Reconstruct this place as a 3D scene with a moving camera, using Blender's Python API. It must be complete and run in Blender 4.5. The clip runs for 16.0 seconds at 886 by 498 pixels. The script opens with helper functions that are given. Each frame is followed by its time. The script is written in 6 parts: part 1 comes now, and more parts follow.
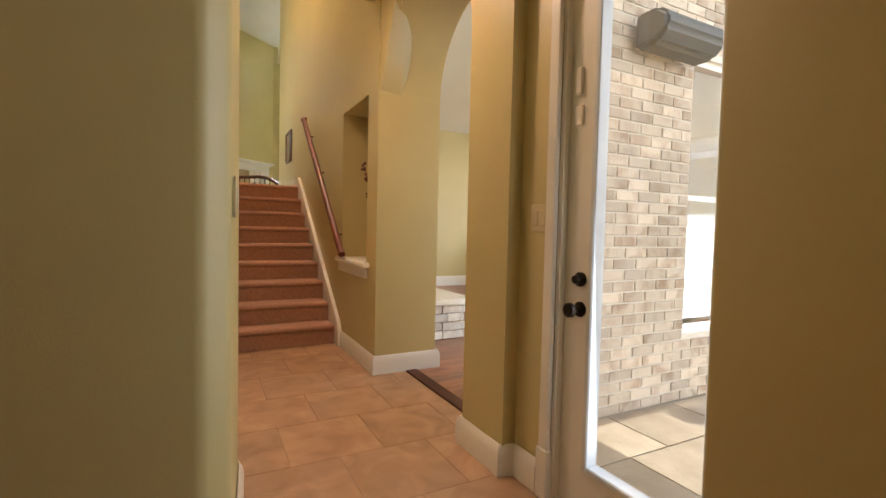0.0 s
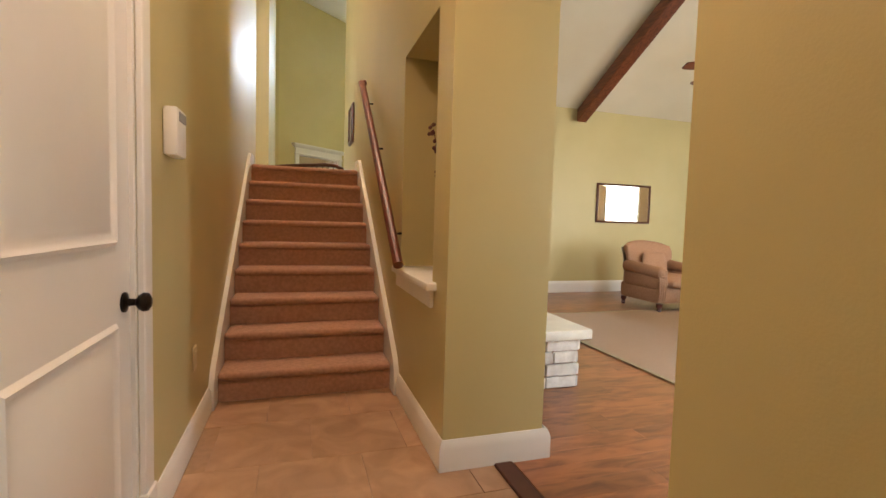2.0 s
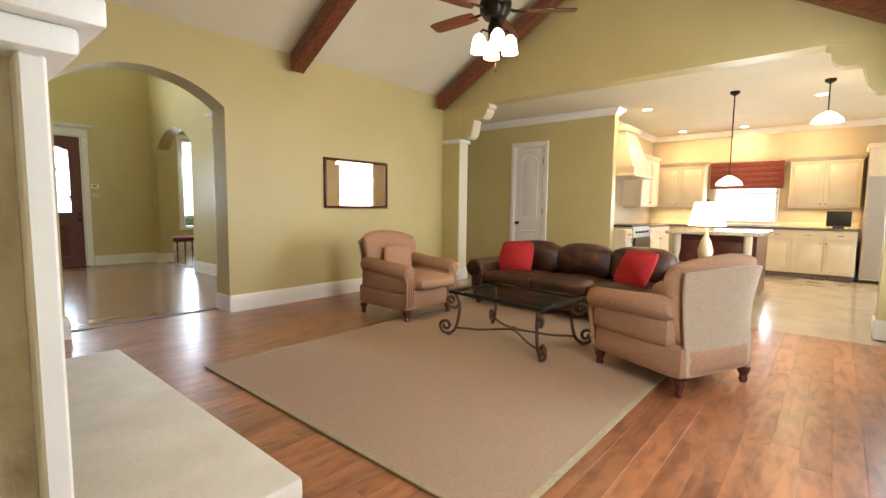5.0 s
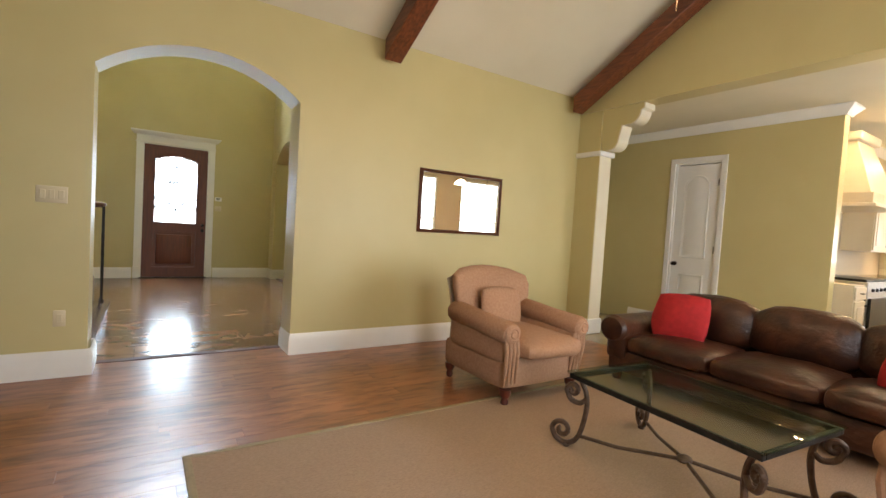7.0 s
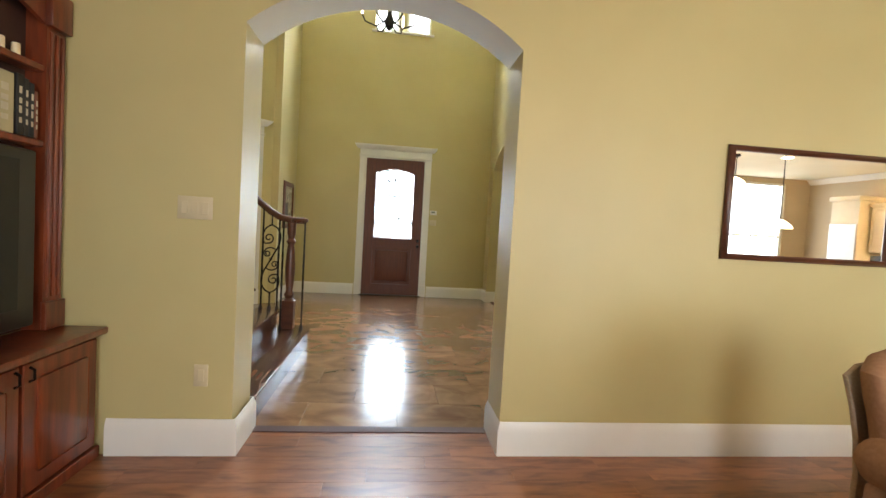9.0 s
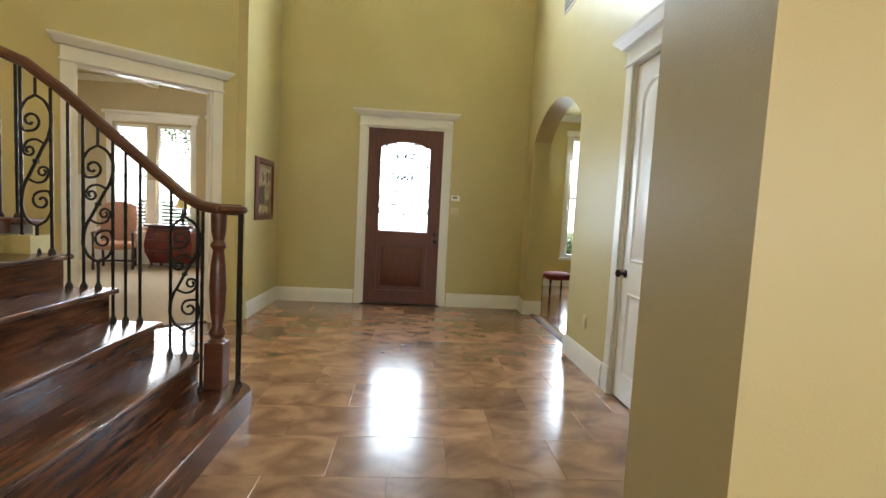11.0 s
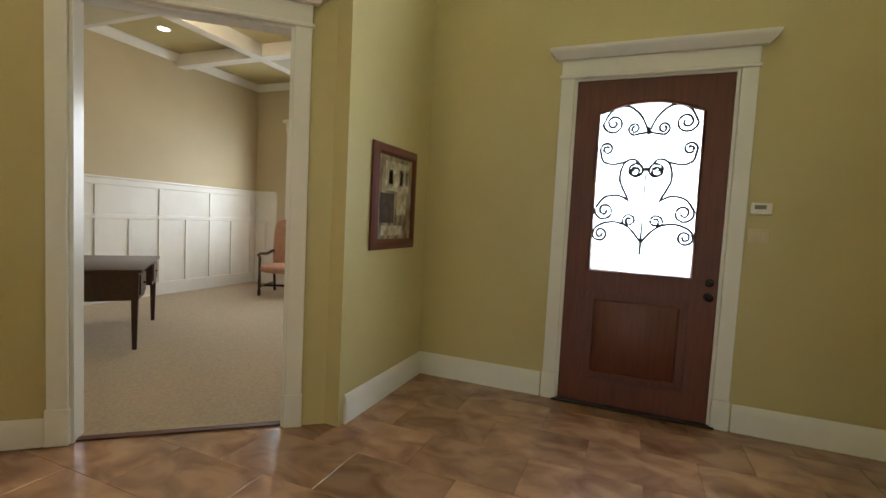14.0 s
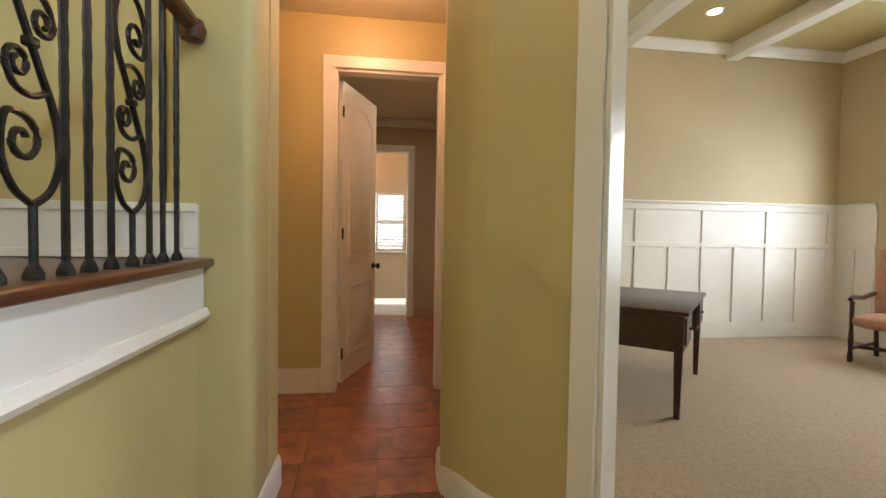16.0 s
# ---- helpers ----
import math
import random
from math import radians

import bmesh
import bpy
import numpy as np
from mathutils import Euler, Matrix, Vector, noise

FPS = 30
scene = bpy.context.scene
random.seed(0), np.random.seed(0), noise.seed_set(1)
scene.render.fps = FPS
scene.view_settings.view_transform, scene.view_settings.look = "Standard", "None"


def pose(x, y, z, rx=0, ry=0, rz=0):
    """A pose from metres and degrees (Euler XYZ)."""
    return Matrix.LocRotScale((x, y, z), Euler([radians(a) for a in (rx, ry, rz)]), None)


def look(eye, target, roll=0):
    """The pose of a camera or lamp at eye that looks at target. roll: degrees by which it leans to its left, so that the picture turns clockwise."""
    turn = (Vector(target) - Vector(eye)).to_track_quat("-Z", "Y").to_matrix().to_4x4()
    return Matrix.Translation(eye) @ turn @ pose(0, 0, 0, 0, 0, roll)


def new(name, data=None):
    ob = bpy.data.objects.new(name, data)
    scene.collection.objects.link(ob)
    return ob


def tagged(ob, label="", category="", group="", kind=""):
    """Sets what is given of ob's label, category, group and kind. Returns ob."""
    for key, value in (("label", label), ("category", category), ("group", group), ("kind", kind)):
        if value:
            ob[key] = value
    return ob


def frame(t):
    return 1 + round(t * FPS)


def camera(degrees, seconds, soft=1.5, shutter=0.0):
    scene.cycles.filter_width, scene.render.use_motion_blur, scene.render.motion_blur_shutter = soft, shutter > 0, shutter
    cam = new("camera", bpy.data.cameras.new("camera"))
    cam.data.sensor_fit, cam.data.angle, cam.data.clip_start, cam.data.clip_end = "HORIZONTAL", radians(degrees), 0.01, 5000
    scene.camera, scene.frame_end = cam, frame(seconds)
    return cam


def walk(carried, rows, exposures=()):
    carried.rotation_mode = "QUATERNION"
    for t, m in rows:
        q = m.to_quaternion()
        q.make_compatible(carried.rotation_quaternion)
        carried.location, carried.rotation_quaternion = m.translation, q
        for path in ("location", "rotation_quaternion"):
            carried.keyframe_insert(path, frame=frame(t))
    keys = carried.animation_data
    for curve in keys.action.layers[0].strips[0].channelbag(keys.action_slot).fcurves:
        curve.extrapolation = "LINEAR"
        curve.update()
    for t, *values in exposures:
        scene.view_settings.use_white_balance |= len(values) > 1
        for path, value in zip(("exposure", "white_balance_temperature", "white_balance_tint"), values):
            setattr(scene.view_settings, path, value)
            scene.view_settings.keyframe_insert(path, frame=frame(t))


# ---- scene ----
cam = camera(88.2, 16.0)
PATH = [
    (0, (0.224, -0.159, 1.092), (1.151, 1.611, 1.008), 1.3),
    (0.5, (0.372, 0.136, 1.087), (1.222, 1.943, 0.995), 0.7),
    (1, (0.51, 0.447, 1.103), (1.258, 2.297, 0.977), 0.5),
    (1.5, (0.628, 0.802, 1.111), (1.272, 2.69, 0.966), 1.2),
    (2, (0.728, 1.166, 1.117), (1.332, 3.069, 0.995), 1.7),
    (2.5, (0.85, 1.513, 1.123), (1.525, 3.393, 1.023), 0.7),
    (3, (0.962, 1.812, 1.128), (1.829, 3.611, 1.012), 0.8),
    (3.5, (1.13, 2.072, 1.127), (2.258, 3.718, 0.988), 0.4),
    (4, (1.335, 2.306, 1.14), (2.752, 3.707, 0.971), 0.3),
    (4.2, (1.445, 2.381, 1.155), (2.964, 3.669, 0.97), 0.6),
    (6.5, (2.862, 3.286, 1.21), (4.217, 4.754, 1.12), 2.5),
    (7, (3.1, 3.597, 1.209), (4.196, 5.267, 1.123), 3.5),
    (7.5, (3.304, 3.992, 1.212), (4.072, 5.835, 1.097), 3.3),
    (8, (3.409, 4.428, 1.206), (3.914, 6.36, 1.102), 3.3),
    (8.5, (3.487, 4.838, 1.23), (3.795, 6.813, 1.15), 3.6),
    (11, (3.732, 7.094, 1.288), (3.865, 9.084, 1.138), 3.0),
    (11.5, (3.728, 7.58, 1.303), (3.833, 9.573, 1.165), 2.9),
    (12, (3.715, 8.071, 1.301), (3.821, 10.065, 1.176), 2.8),
    (12.5, (3.707, 8.513, 1.305), (3.792, 10.507, 1.176), 2.2),
    (13, (3.673, 9.011, 1.291), (3.646, 11.007, 1.161), 2.2),
    (13.5, (3.651, 9.41, 1.34), (3.315, 11.377, 1.195), 2.7),
    (14, (3.5, 9.867, 1.344), (2.752, 11.718, 1.215), 2.9),
    (14.5, (3.301, 10.15, 1.343), (2.131, 11.768, 1.228), 3.3),
    (15, (3.032, 10.412, 1.332), (1.434, 11.61, 1.22), 2.8),
    (15.5, (2.59, 10.558, 1.271), (0.729, 11.285, 1.173), 2.1),
    (16, (2.199, 10.629, 1.25), (0.219, 10.904, 1.182), 0.9),
]
EXPOSURES = [(0, 0.45), (1, 0.36), (2, 0.45), (3.5, 0.5), (4, 0.42), (7, 0.35), (8.5, 0.52), (11, 0.52), (12.5, 0.35), (13.0, 0.18), (13.5, -0.05), (14.5, 0.25), (16, 0.5)]
walk(cam, [(t, look(eye, target, roll)) for t, eye, target, roll in PATH], EXPOSURES)

# ---- world and lights ----
world = bpy.data.worlds.new("sky")
scene.world = world
world.use_nodes = True
wn = world.node_tree.nodes
sky = wn.new("ShaderNodeTexSky")
sky.sky_type, sky.sun_disc = 'NISHITA', False
sky.sun_elevation, sky.sun_rotation = radians(82), radians(256)
wn["Background"].inputs["Strength"].default_value = 0.15
world.node_tree.links.new(sky.outputs[0], wn["Background"].inputs["Color"])
sun = new("sun", bpy.data.lights.new("sun", 'SUN'))
sun.data.energy, sun.data.angle, sun.data.color = 2.5, radians(0.6), (1, 0.95, 0.86)
sun.matrix_world = look((0, 0, 30), (4, -1, 0))


def area(name, eye, target, w, h, watts, colour):
    ob = new(name, bpy.data.lights.new(name, 'AREA'))
    ob.data.shape, ob.data.size, ob.data.size_y = 'RECTANGLE', w, h
    ob.data.energy, ob.data.color = watts, colour
    ob.matrix_world = look(eye, target)
    return ob


def bulb(name, at, watts, colour, r=0.05):
    ob = new(name, bpy.data.lights.new(name, 'POINT'))
    ob.data.energy, ob.data.color, ob.data.shadow_soft_size = watts, colour, r
    ob.location = at
    return ob


BLUE = (0.70, 0.84, 1.0)
DAY, WARM = (0.84, 0.92, 1.0), (1.0, 0.62, 0.32)
area("skylight_living_a", (3.79, 2.05, 1.37), (3.79, 6, 1.1), 0.80, 1.85, 55, DAY)
area("skylight_living_b", (6.7, 2.05, 1.37), (6.3, 6, 1.1), 1.28, 1.85, 70, DAY)
area("skylight_breakfast_a", (9.2, 0.56, 1.5), (9.2, 5, 1.2), 1.7, 2.3, 30, DAY)
area("skylight_breakfast_b", (11.67, 0.56, 1.5), (11.67, 5, 1.2), 1.35, 2.3, 30, DAY)
area("skylight_foyer_high", (3.59, 13.66, 5.0), (3.59, 8, 2.0), 0.95, 0.75, 410, BLUE)
area("skylight_front_door", (3.58, 13.62, 1.62), (3.58, 9, 1.0), 0.68, 1.15, 38, BLUE)
area("skylight_office_a", (-1.82, 16.56, 1.73), (-1.4, 12, 0.8), 0.62, 1.9, 44, DAY)
area("skylight_office_b", (-1.0, 16.56, 1.73), (-0.6, 12, 0.8), 0.62, 1.9, 44, DAY)
area("skylight_office_c", (0.10, 16.56, 1.73), (0, 12, 0.8), 0.62, 1.9, 44, DAY)
area("skylight_dining_a", (7.05, 16.04, 1.74), (6.0, 12, 0.5), 0.60, 2.2, 80, BLUE)
area("skylight_dining_b", (7.89, 16.04, 1.74), (6.5, 12, 0.5), 0.60, 2.2, 80, BLUE)
area("skylight_kitchen", (13.12, 4.09, 1.3), (9, 4.09, 0.9), 1.0, 0.7, 40, DAY)
area("skylight_landing", (-1.33, 7.2, 3.2), (1.3, 6.6, 2.4), 1.1, 1.5, 16, DAY)
area("skylight_back_door", (1.484, 0.835, 1.25), (-1.0, 0.9, 1.1), 0.46, 2.0, 5, DAY)
area("vestibule_can", (-0.90, -0.55, 2.735), (-0.90, -0.55, 0), 0.12, 0.12, 3.5, (1.0, 0.68, 0.46))
area("vestibule_can", (0.80, 2.20, 2.735), (0.80, 2.20, 0), 0.12, 0.12, 14, (1.0, 0.66, 0.46))
# Added lamp that brightens the stairwell; no fitting is known up there.
area("stair_can", (0.80, 5.2, 5.58), (0.80, 5.2, 0), 0.12, 0.12, 64, (1.0, 0.74, 0.54))
bulb("passage_bulb", (-0.7, 10.55, 2.78), 17, (1.0, 0.50, 0.28), 0.06)
area("hall_can", (-2.6, 10.98, 2.885), (-2.6, 10.98, 0), 0.12, 0.12, 9, (1.0, 0.72, 0.5))
bulb("washroom_bulb", (-5.5, 10.3, 2.7), 14, (1.0, 0.5, 0.26), 0.06)
bulb("fan_bulb", (5.19, 4.90, 2.42), 30, WARM, 0.10)
for kx, ky in ((9.85, 5.1), (10.27, 2.92), (12.45, 5.18), (12.55, 4.12), (12.4, 3.0)):
    area("kitchen_can", (kx, ky, 2.808), (kx, ky, 0), 0.12, 0.12, 17, (1.0, 0.70, 0.38))
area("counter_lamp", (12.75, 2.9, 1.22), (12.8, 2.9, 0.9), 1.0, 0.06, 6, (1.0, 0.78, 0.45))
area("counter_lamp", (12.75, 5.2, 1.22), (12.8, 5.2, 0.9), 1.0, 0.06, 6, (1.0, 0.78, 0.45))

# ---- helpers ----


def mat(name, col, rough=0.6, metal=0.0, col2=None, scale=6.0, stretch=(1, 1, 1), bump=0.0, bscale=80.0, coat=0.0, rnd=0.0, emit=0.0, detail=4.0, contrast=(0.35, 0.65), warp=0.0, coat_rough=0.12):
    """A surface of two shades mixed by noise, with fine relief; rnd varies the brightness from piece to piece."""
    m = bpy.data.materials.new(name)
    m.use_nodes = True
    n, l = m.node_tree.nodes, m.node_tree.links
    b = n["Principled BSDF"]
    col2 = col2 or tuple(c * 0.86 for c in col)
    tc, mp = n.new("ShaderNodeTexCoord"), n.new("ShaderNodeMapping")
    mp.inputs["Scale"].default_value = stretch
    l.new(tc.outputs["Object"], mp.inputs["Vector"])
    nz = n.new("ShaderNodeTexNoise")
    nz.inputs["Scale"].default_value, nz.inputs["Detail"].default_value, nz.inputs["Distortion"].default_value = scale, detail, warp
    rp, mx = n.new("ShaderNodeMapRange"), n.new("ShaderNodeMix")
    rp.inputs["From Min"].default_value, rp.inputs["From Max"].default_value = contrast
    mx.data_type = 'RGBA'
    mx.inputs["A"].default_value, mx.inputs["B"].default_value = (*col, 1), (*col2, 1)
    l.new(nz.outputs["Fac"], rp.inputs["Value"])
    l.new(rp.outputs[0], mx.inputs["Factor"])
    colour = mx.outputs["Result"]
    if rnd:
        oi, hs, mr, ad = n.new("ShaderNodeObjectInfo"), n.new("ShaderNodeHueSaturation"), n.new("ShaderNodeMapRange"), n.new("ShaderNodeVectorMath")
        mr.inputs["To Min"].default_value, mr.inputs["To Max"].default_value = 1 - rnd, 1 + rnd
        l.new(oi.outputs["Random"], mr.inputs["Value"])
        l.new(mr.outputs[0], hs.inputs["Value"])
        l.new(colour, hs.inputs["Color"])
        colour = hs.outputs["Color"]
        sc = n.new("ShaderNodeVectorMath")
        sc.operation = 'SCALE'
        sc.inputs[0].default_value = (37.0, 53.0, 29.0)
        l.new(oi.outputs["Random"], sc.inputs["Scale"])
        l.new(mp.outputs[0], ad.inputs[0])
        l.new(sc.outputs[0], ad.inputs[1])
        l.new(ad.outputs[0], nz.inputs["Vector"])
    else:
        l.new(mp.outputs[0], nz.inputs["Vector"])
    l.new(colour, b.inputs["Base Color"])
    b.inputs["Roughness"].default_value, b.inputs["Metallic"].default_value = rough, metal
    b.inputs["Coat Weight"].default_value, b.inputs["Coat Roughness"].default_value = coat, coat_rough
    if bump:
        bn, bp = n.new("ShaderNodeTexNoise"), n.new("ShaderNodeBump")
        bn.inputs["Scale"].default_value, bn.inputs["Detail"].default_value = bscale, 3
        bp.inputs["Strength"].default_value, bp.inputs["Distance"].default_value = bump, 0.01
        l.new(mp.outputs[0], bn.inputs["Vector"])
        l.new(bn.outputs["Fac"], bp.inputs["Height"])
        l.new(bp.outputs[0], b.inputs["Normal"])
    if emit:
        b.inputs["Emission Color"].default_value, b.inputs["Emission Strength"].default_value = (*col, 1), emit
    return m


def glass(name, rough=0.0, tint=(1, 1, 1), mix=0.94):
    """Thin glass: mostly clear, with a little mirror gloss."""
    m = bpy.data.materials.new(name)
    m.use_nodes = True
    n, l = m.node_tree.nodes, m.node_tree.links
    n.remove(n["Principled BSDF"])
    a, g, x = n.new("ShaderNodeBsdfTransparent"), n.new("ShaderNodeBsdfGlossy"), n.new("ShaderNodeMixShader")
    a.inputs["Color"].default_value = (*tint, 1)
    g.inputs["Roughness"].default_value = 0.02
    x.inputs[0].default_value = 1 - mix
    l.new(a.outputs[0], x.inputs[1])
    l.new(g.outputs[0], x.inputs[2])
    l.new(x.outputs[0], n["Material Output"].inputs["Surface"])
    return m


def finish(bm, name, material):
    me = bpy.data.meshes.new(name)
    bmesh.ops.recalc_face_normals(bm, faces=bm.faces)
    bm.to_mesh(me)
    bm.free()
    me.polygons.foreach_set("use_smooth", [True] * len(me.polygons))
    me.set_sharp_from_angle(angle=radians(35))
    me.materials.append(material)
    return me


def part(name, bm, material, parent=None, label=""):
    ob = new(name, finish(bm, name, material))
    if parent:
        ob.parent = parent
    if label:
        ob["label"] = label
    return ob


def thing(name, m, label, category, group="", kind=""):
    ob = new(name)
    ob.empty_display_size = 0.1
    ob.matrix_basis = m
    return tagged(ob, label, category, group, kind)


def struct(name, bm, material, label="", category=""):
    return tagged(part(name, bm, material), label, category, kind="structure")


def B():
    return bmesh.new()


def box(bm, x0, y0, z0, x1, y1, z1, r=0.0, seg=2):
    t = bmesh.new() if r else bm
    v = [t.verts.new((x, y, z)) for x in (x0, x1) for y in (y0, y1) for z in (z0, z1)]
    for f in ((0, 1, 3, 2), (4, 6, 7, 5), (0, 4, 5, 1), (2, 3, 7, 6), (0, 2, 6, 4), (1, 5, 7, 3)):
        t.faces.new([v[i] for i in f])
    if r:
        bmesh.ops.bevel(t, geom=t.edges[:], offset=r, segments=seg, profile=0.5, affect='EDGES')
        join(bm, t)
    return bm


def join(bm, t, m=None):
    me = bpy.data.meshes.new("t")
    t.to_mesh(me)
    t.free()
    if m:
        me.transform(m)
    bm.from_mesh(me)
    bpy.data.meshes.remove(me)


def prism(bm, pts, off):
    """Extrudes a flat polygon of 3D points by off."""
    a = [bm.verts.new(p) for p in pts]
    b = [bm.verts.new(Vector(p) + Vector(off)) for p in pts]
    bm.faces.new(a)
    bm.faces.new(b[::-1])
    n = len(a)
    for i in range(n):
        bm.faces.new((a[i], b[i], b[(i + 1) % n], a[(i + 1) % n]))
    return bm


def lathe(bm, prof, c=(0, 0, 0), n=16):
    rings = []
    for r, z in prof:
        rings.append([bm.verts.new((c[0] + r * math.cos(2 * math.pi * i / n), c[1] + r * math.sin(2 * math.pi * i / n), c[2] + z)) for i in range(n)])
    for a, b in zip(rings, rings[1:]):
        for i in range(n):
            bm.faces.new((a[i], a[(i + 1) % n], b[(i + 1) % n], b[i]))
    bm.faces.new(rings[0][::-1])
    bm.faces.new(rings[-1])
    return bm


def tube(bm, pts, r, n=8):
    """A round bar along a line of points; r may be one radius or one for each point."""
    pts = [Vector(p) for p in pts]
    rs = r if isinstance(r, (list, tuple)) else [r] * len(pts)
    up = Vector((0.31, 0.17, 0.93)).normalized()
    rings = []
    for i, p in enumerate(pts):
        d = (pts[min(i + 1, len(pts) - 1)] - pts[max(i - 1, 0)]).normalized()
        s = d.cross(up)
        s = s.normalized() if s.length > 1e-4 else d.orthogonal().normalized()
        q = s.cross(d).normalized()
        rings.append([bm.verts.new(p + rs[i] * (math.cos(2 * math.pi * k / n) * s + math.sin(2 * math.pi * k / n) * q)) for k in range(n)])
    for a, b in zip(rings, rings[1:]):
        for i in range(n):
            bm.faces.new((a[i], a[(i + 1) % n], b[(i + 1) % n], b[i]))
    bm.faces.new(rings[0][::-1])
    bm.faces.new(rings[-1])
    return bm


def sweep(bm, path, prof, closed=False):
    """Runs a profile of (out, up) points along a level path; out is to the right of the way."""
    P = [Vector(p) for p in path]
    n = len(P)
    rows = []
    for i, p in enumerate(P):
        if closed:
            a, b = P[i - 1], P[(i + 1) % n]
        else:
            a, b = P[max(i - 1, 0)], P[min(i + 1, n - 1)]
        d0, d1 = (p - a), (b - p)
        d0 = d0.normalized() if d0.length > 1e-6 else d1.normalized()
        d1 = d1.normalized() if d1.length > 1e-6 else d0
        n0, n1 = Vector((d0.y, -d0.x, 0)), Vector((d1.y, -d1.x, 0))
        m = (n0 + n1)
        m = m.normalized() if m.length > 1e-6 else n0
        k = 1 / max(0.35, m.dot(n0))
        rows.append([bm.verts.new(p + m * (k * o) + Vector((0, 0, u))) for o, u in prof])
    m = len(prof)
    for i in range(n if closed else n - 1):
        a, b = rows[i], rows[(i + 1) % n]
        for j in range(m):
            bm.faces.new((a[j], b[j], b[(j + 1) % m], a[(j + 1) % m]))
    if not closed:
        bm.faces.new(rows[0][::-1])
        bm.faces.new(rows[-1])
    return bm


def arc(u0, u1, z, rise, n=20):
    """Points of a round arch from (u0, z) to (u1, z) with that rise."""
    c, h = (u0 + u1) / 2, (u1 - u0) / 2
    R = (h * h + rise * rise) / (2 * rise)
    a = math.asin(min(1.0, h / R))
    if rise > h:
        a = math.pi - a
    return [(c + R * math.sin(-a + 2 * a * i / n), z + rise - R + R * math.cos(-a + 2 * a * i / n)) for i in range(n + 1)]


def wall_run(bm, axis, u0, u1, c0, c1, z0, z1, holes=()):
    """A wall along x or y from u0 to u1, between c0 and c1 across. Holes: (ua, ub, za, zb, rise) in order."""
    def p(u, c, z):
        return (u, c, z) if axis == 'x' else (c, u, z)
    off = (0, c1 - c0, 0) if axis == 'x' else (c1 - c0, 0, 0)
    at = u0
    for ua, ub, za, zb, rise in holes:
        if ua > at:
            prism(bm, [p(at, c0, z0), p(ua, c0, z0), p(ua, c0, z1), p(at, c0, z1)], off)
        if za > z0:
            prism(bm, [p(ua, c0, z0), p(ub, c0, z0), p(ub, c0, za), p(ua, c0, za)], off)
        top = [p(u, c0, z) for u, z in arc(ua, ub, zb, rise)] if rise else [p(ua, c0, zb), p(ub, c0, zb)]
        prism(bm, top + [p(ub, c0, z1), p(ua, c0, z1)], off)
        at = ub
    if u1 > at:
        prism(bm, [p(at, c0, z0), p(u1, c0, z0), p(u1, c0, z1), p(at, c0, z1)], off)
    return bm


# ---- materials ----
TREAD = mat("dark_grained_oak_tread", (0.17, 0.06, 0.026), 0.26, col2=(0.04, 0.013, 0.007), scale=3.5, stretch=(9, 1.1, 9), bump=0.05, bscale=14, coat=0.25, detail=9, contrast=(0.3, 0.66))
VGROUT = mat("tan_tile_grout", (0.43, 0.265, 0.16), 0.8, scale=30)
PAINT = mat("olive_gold_wall_paint", (0.555, 0.47, 0.225), 0.42, col2=(0.525, 0.44, 0.205), scale=1.5, bump=0.06, bscale=180)
TAUPE = mat("taupe_wall_paint", (0.47, 0.38, 0.25), 0.6, col2=(0.44, 0.35, 0.23), scale=1.5, bump=0.06, bscale=180)
OFFICE = mat("warm_taupe_office_paint", (0.54, 0.45, 0.285), 0.6, col2=(0.51, 0.42, 0.262), scale=1.5, bump=0.06, bscale=180)
CREAM = mat("cream_ceiling_paint", (0.72, 0.66, 0.50), 0.75, col2=(0.69, 0.63, 0.47), scale=2, bump=0.1, bscale=140)
WHITE = mat("white_trim_paint", (0.80, 0.775, 0.72), 0.3, col2=(0.76, 0.735, 0.68), scale=3, bump=0.02, bscale=60)
WOODF = mat("oak_plank", (0.335, 0.130, 0.053), 0.31, col2=(0.125, 0.040, 0.017), scale=1.5, stretch=(3.0, 11, 1), bump=0.015, bscale=16, coat=0.18, rnd=0.22, detail=10, contrast=(0.42, 0.74), warp=0.5, coat_rough=0.16)
VTILE = mat("tan_vestibule_tile", (0.50, 0.305, 0.185), 0.36, col2=(0.33, 0.185, 0.105), scale=5, warp=0.9, bump=0.05, bscale=20, rnd=0.06, detail=10, contrast=(0.3, 0.7))
RTILE = mat("red_passage_tile", (0.36, 0.13, 0.06), 0.33, col2=(0.17, 0.055, 0.024), scale=6, warp=0.8, bump=0.05, bscale=20, rnd=0.1, detail=14)
TILE = mat("polished_travertine_tile", (0.34, 0.185, 0.098), 0.22, col2=(0.165, 0.075, 0.036), scale=3.6, stretch=(1, 1.4, 1), coat=0.3, rnd=0.18, detail=13, contrast=(0.36, 0.68), warp=0.7, coat_rough=0.13)
GROUT = mat("tan_grout", (0.30, 0.165, 0.085), 0.8, scale=30)
CARPET = mat("beige_cut_pile_carpet", (0.50, 0.40, 0.285), 0.95, col2=(0.42, 0.33, 0.23), scale=45, bump=0.6, bscale=420)
STAIRC = mat("tan_stair_carpet", (0.54, 0.30, 0.205), 0.95, col2=(0.44, 0.24, 0.16), scale=40, bump=0.6, bscale=420)
WALNUT = mat("dark_stained_wood", (0.115, 0.034, 0.014), 0.32, col2=(0.06, 0.018, 0.008), scale=5, stretch=(1, 6, 6), bump=0.04, bscale=40, coat=0.1, detail=8, contrast=(0.25, 0.75))
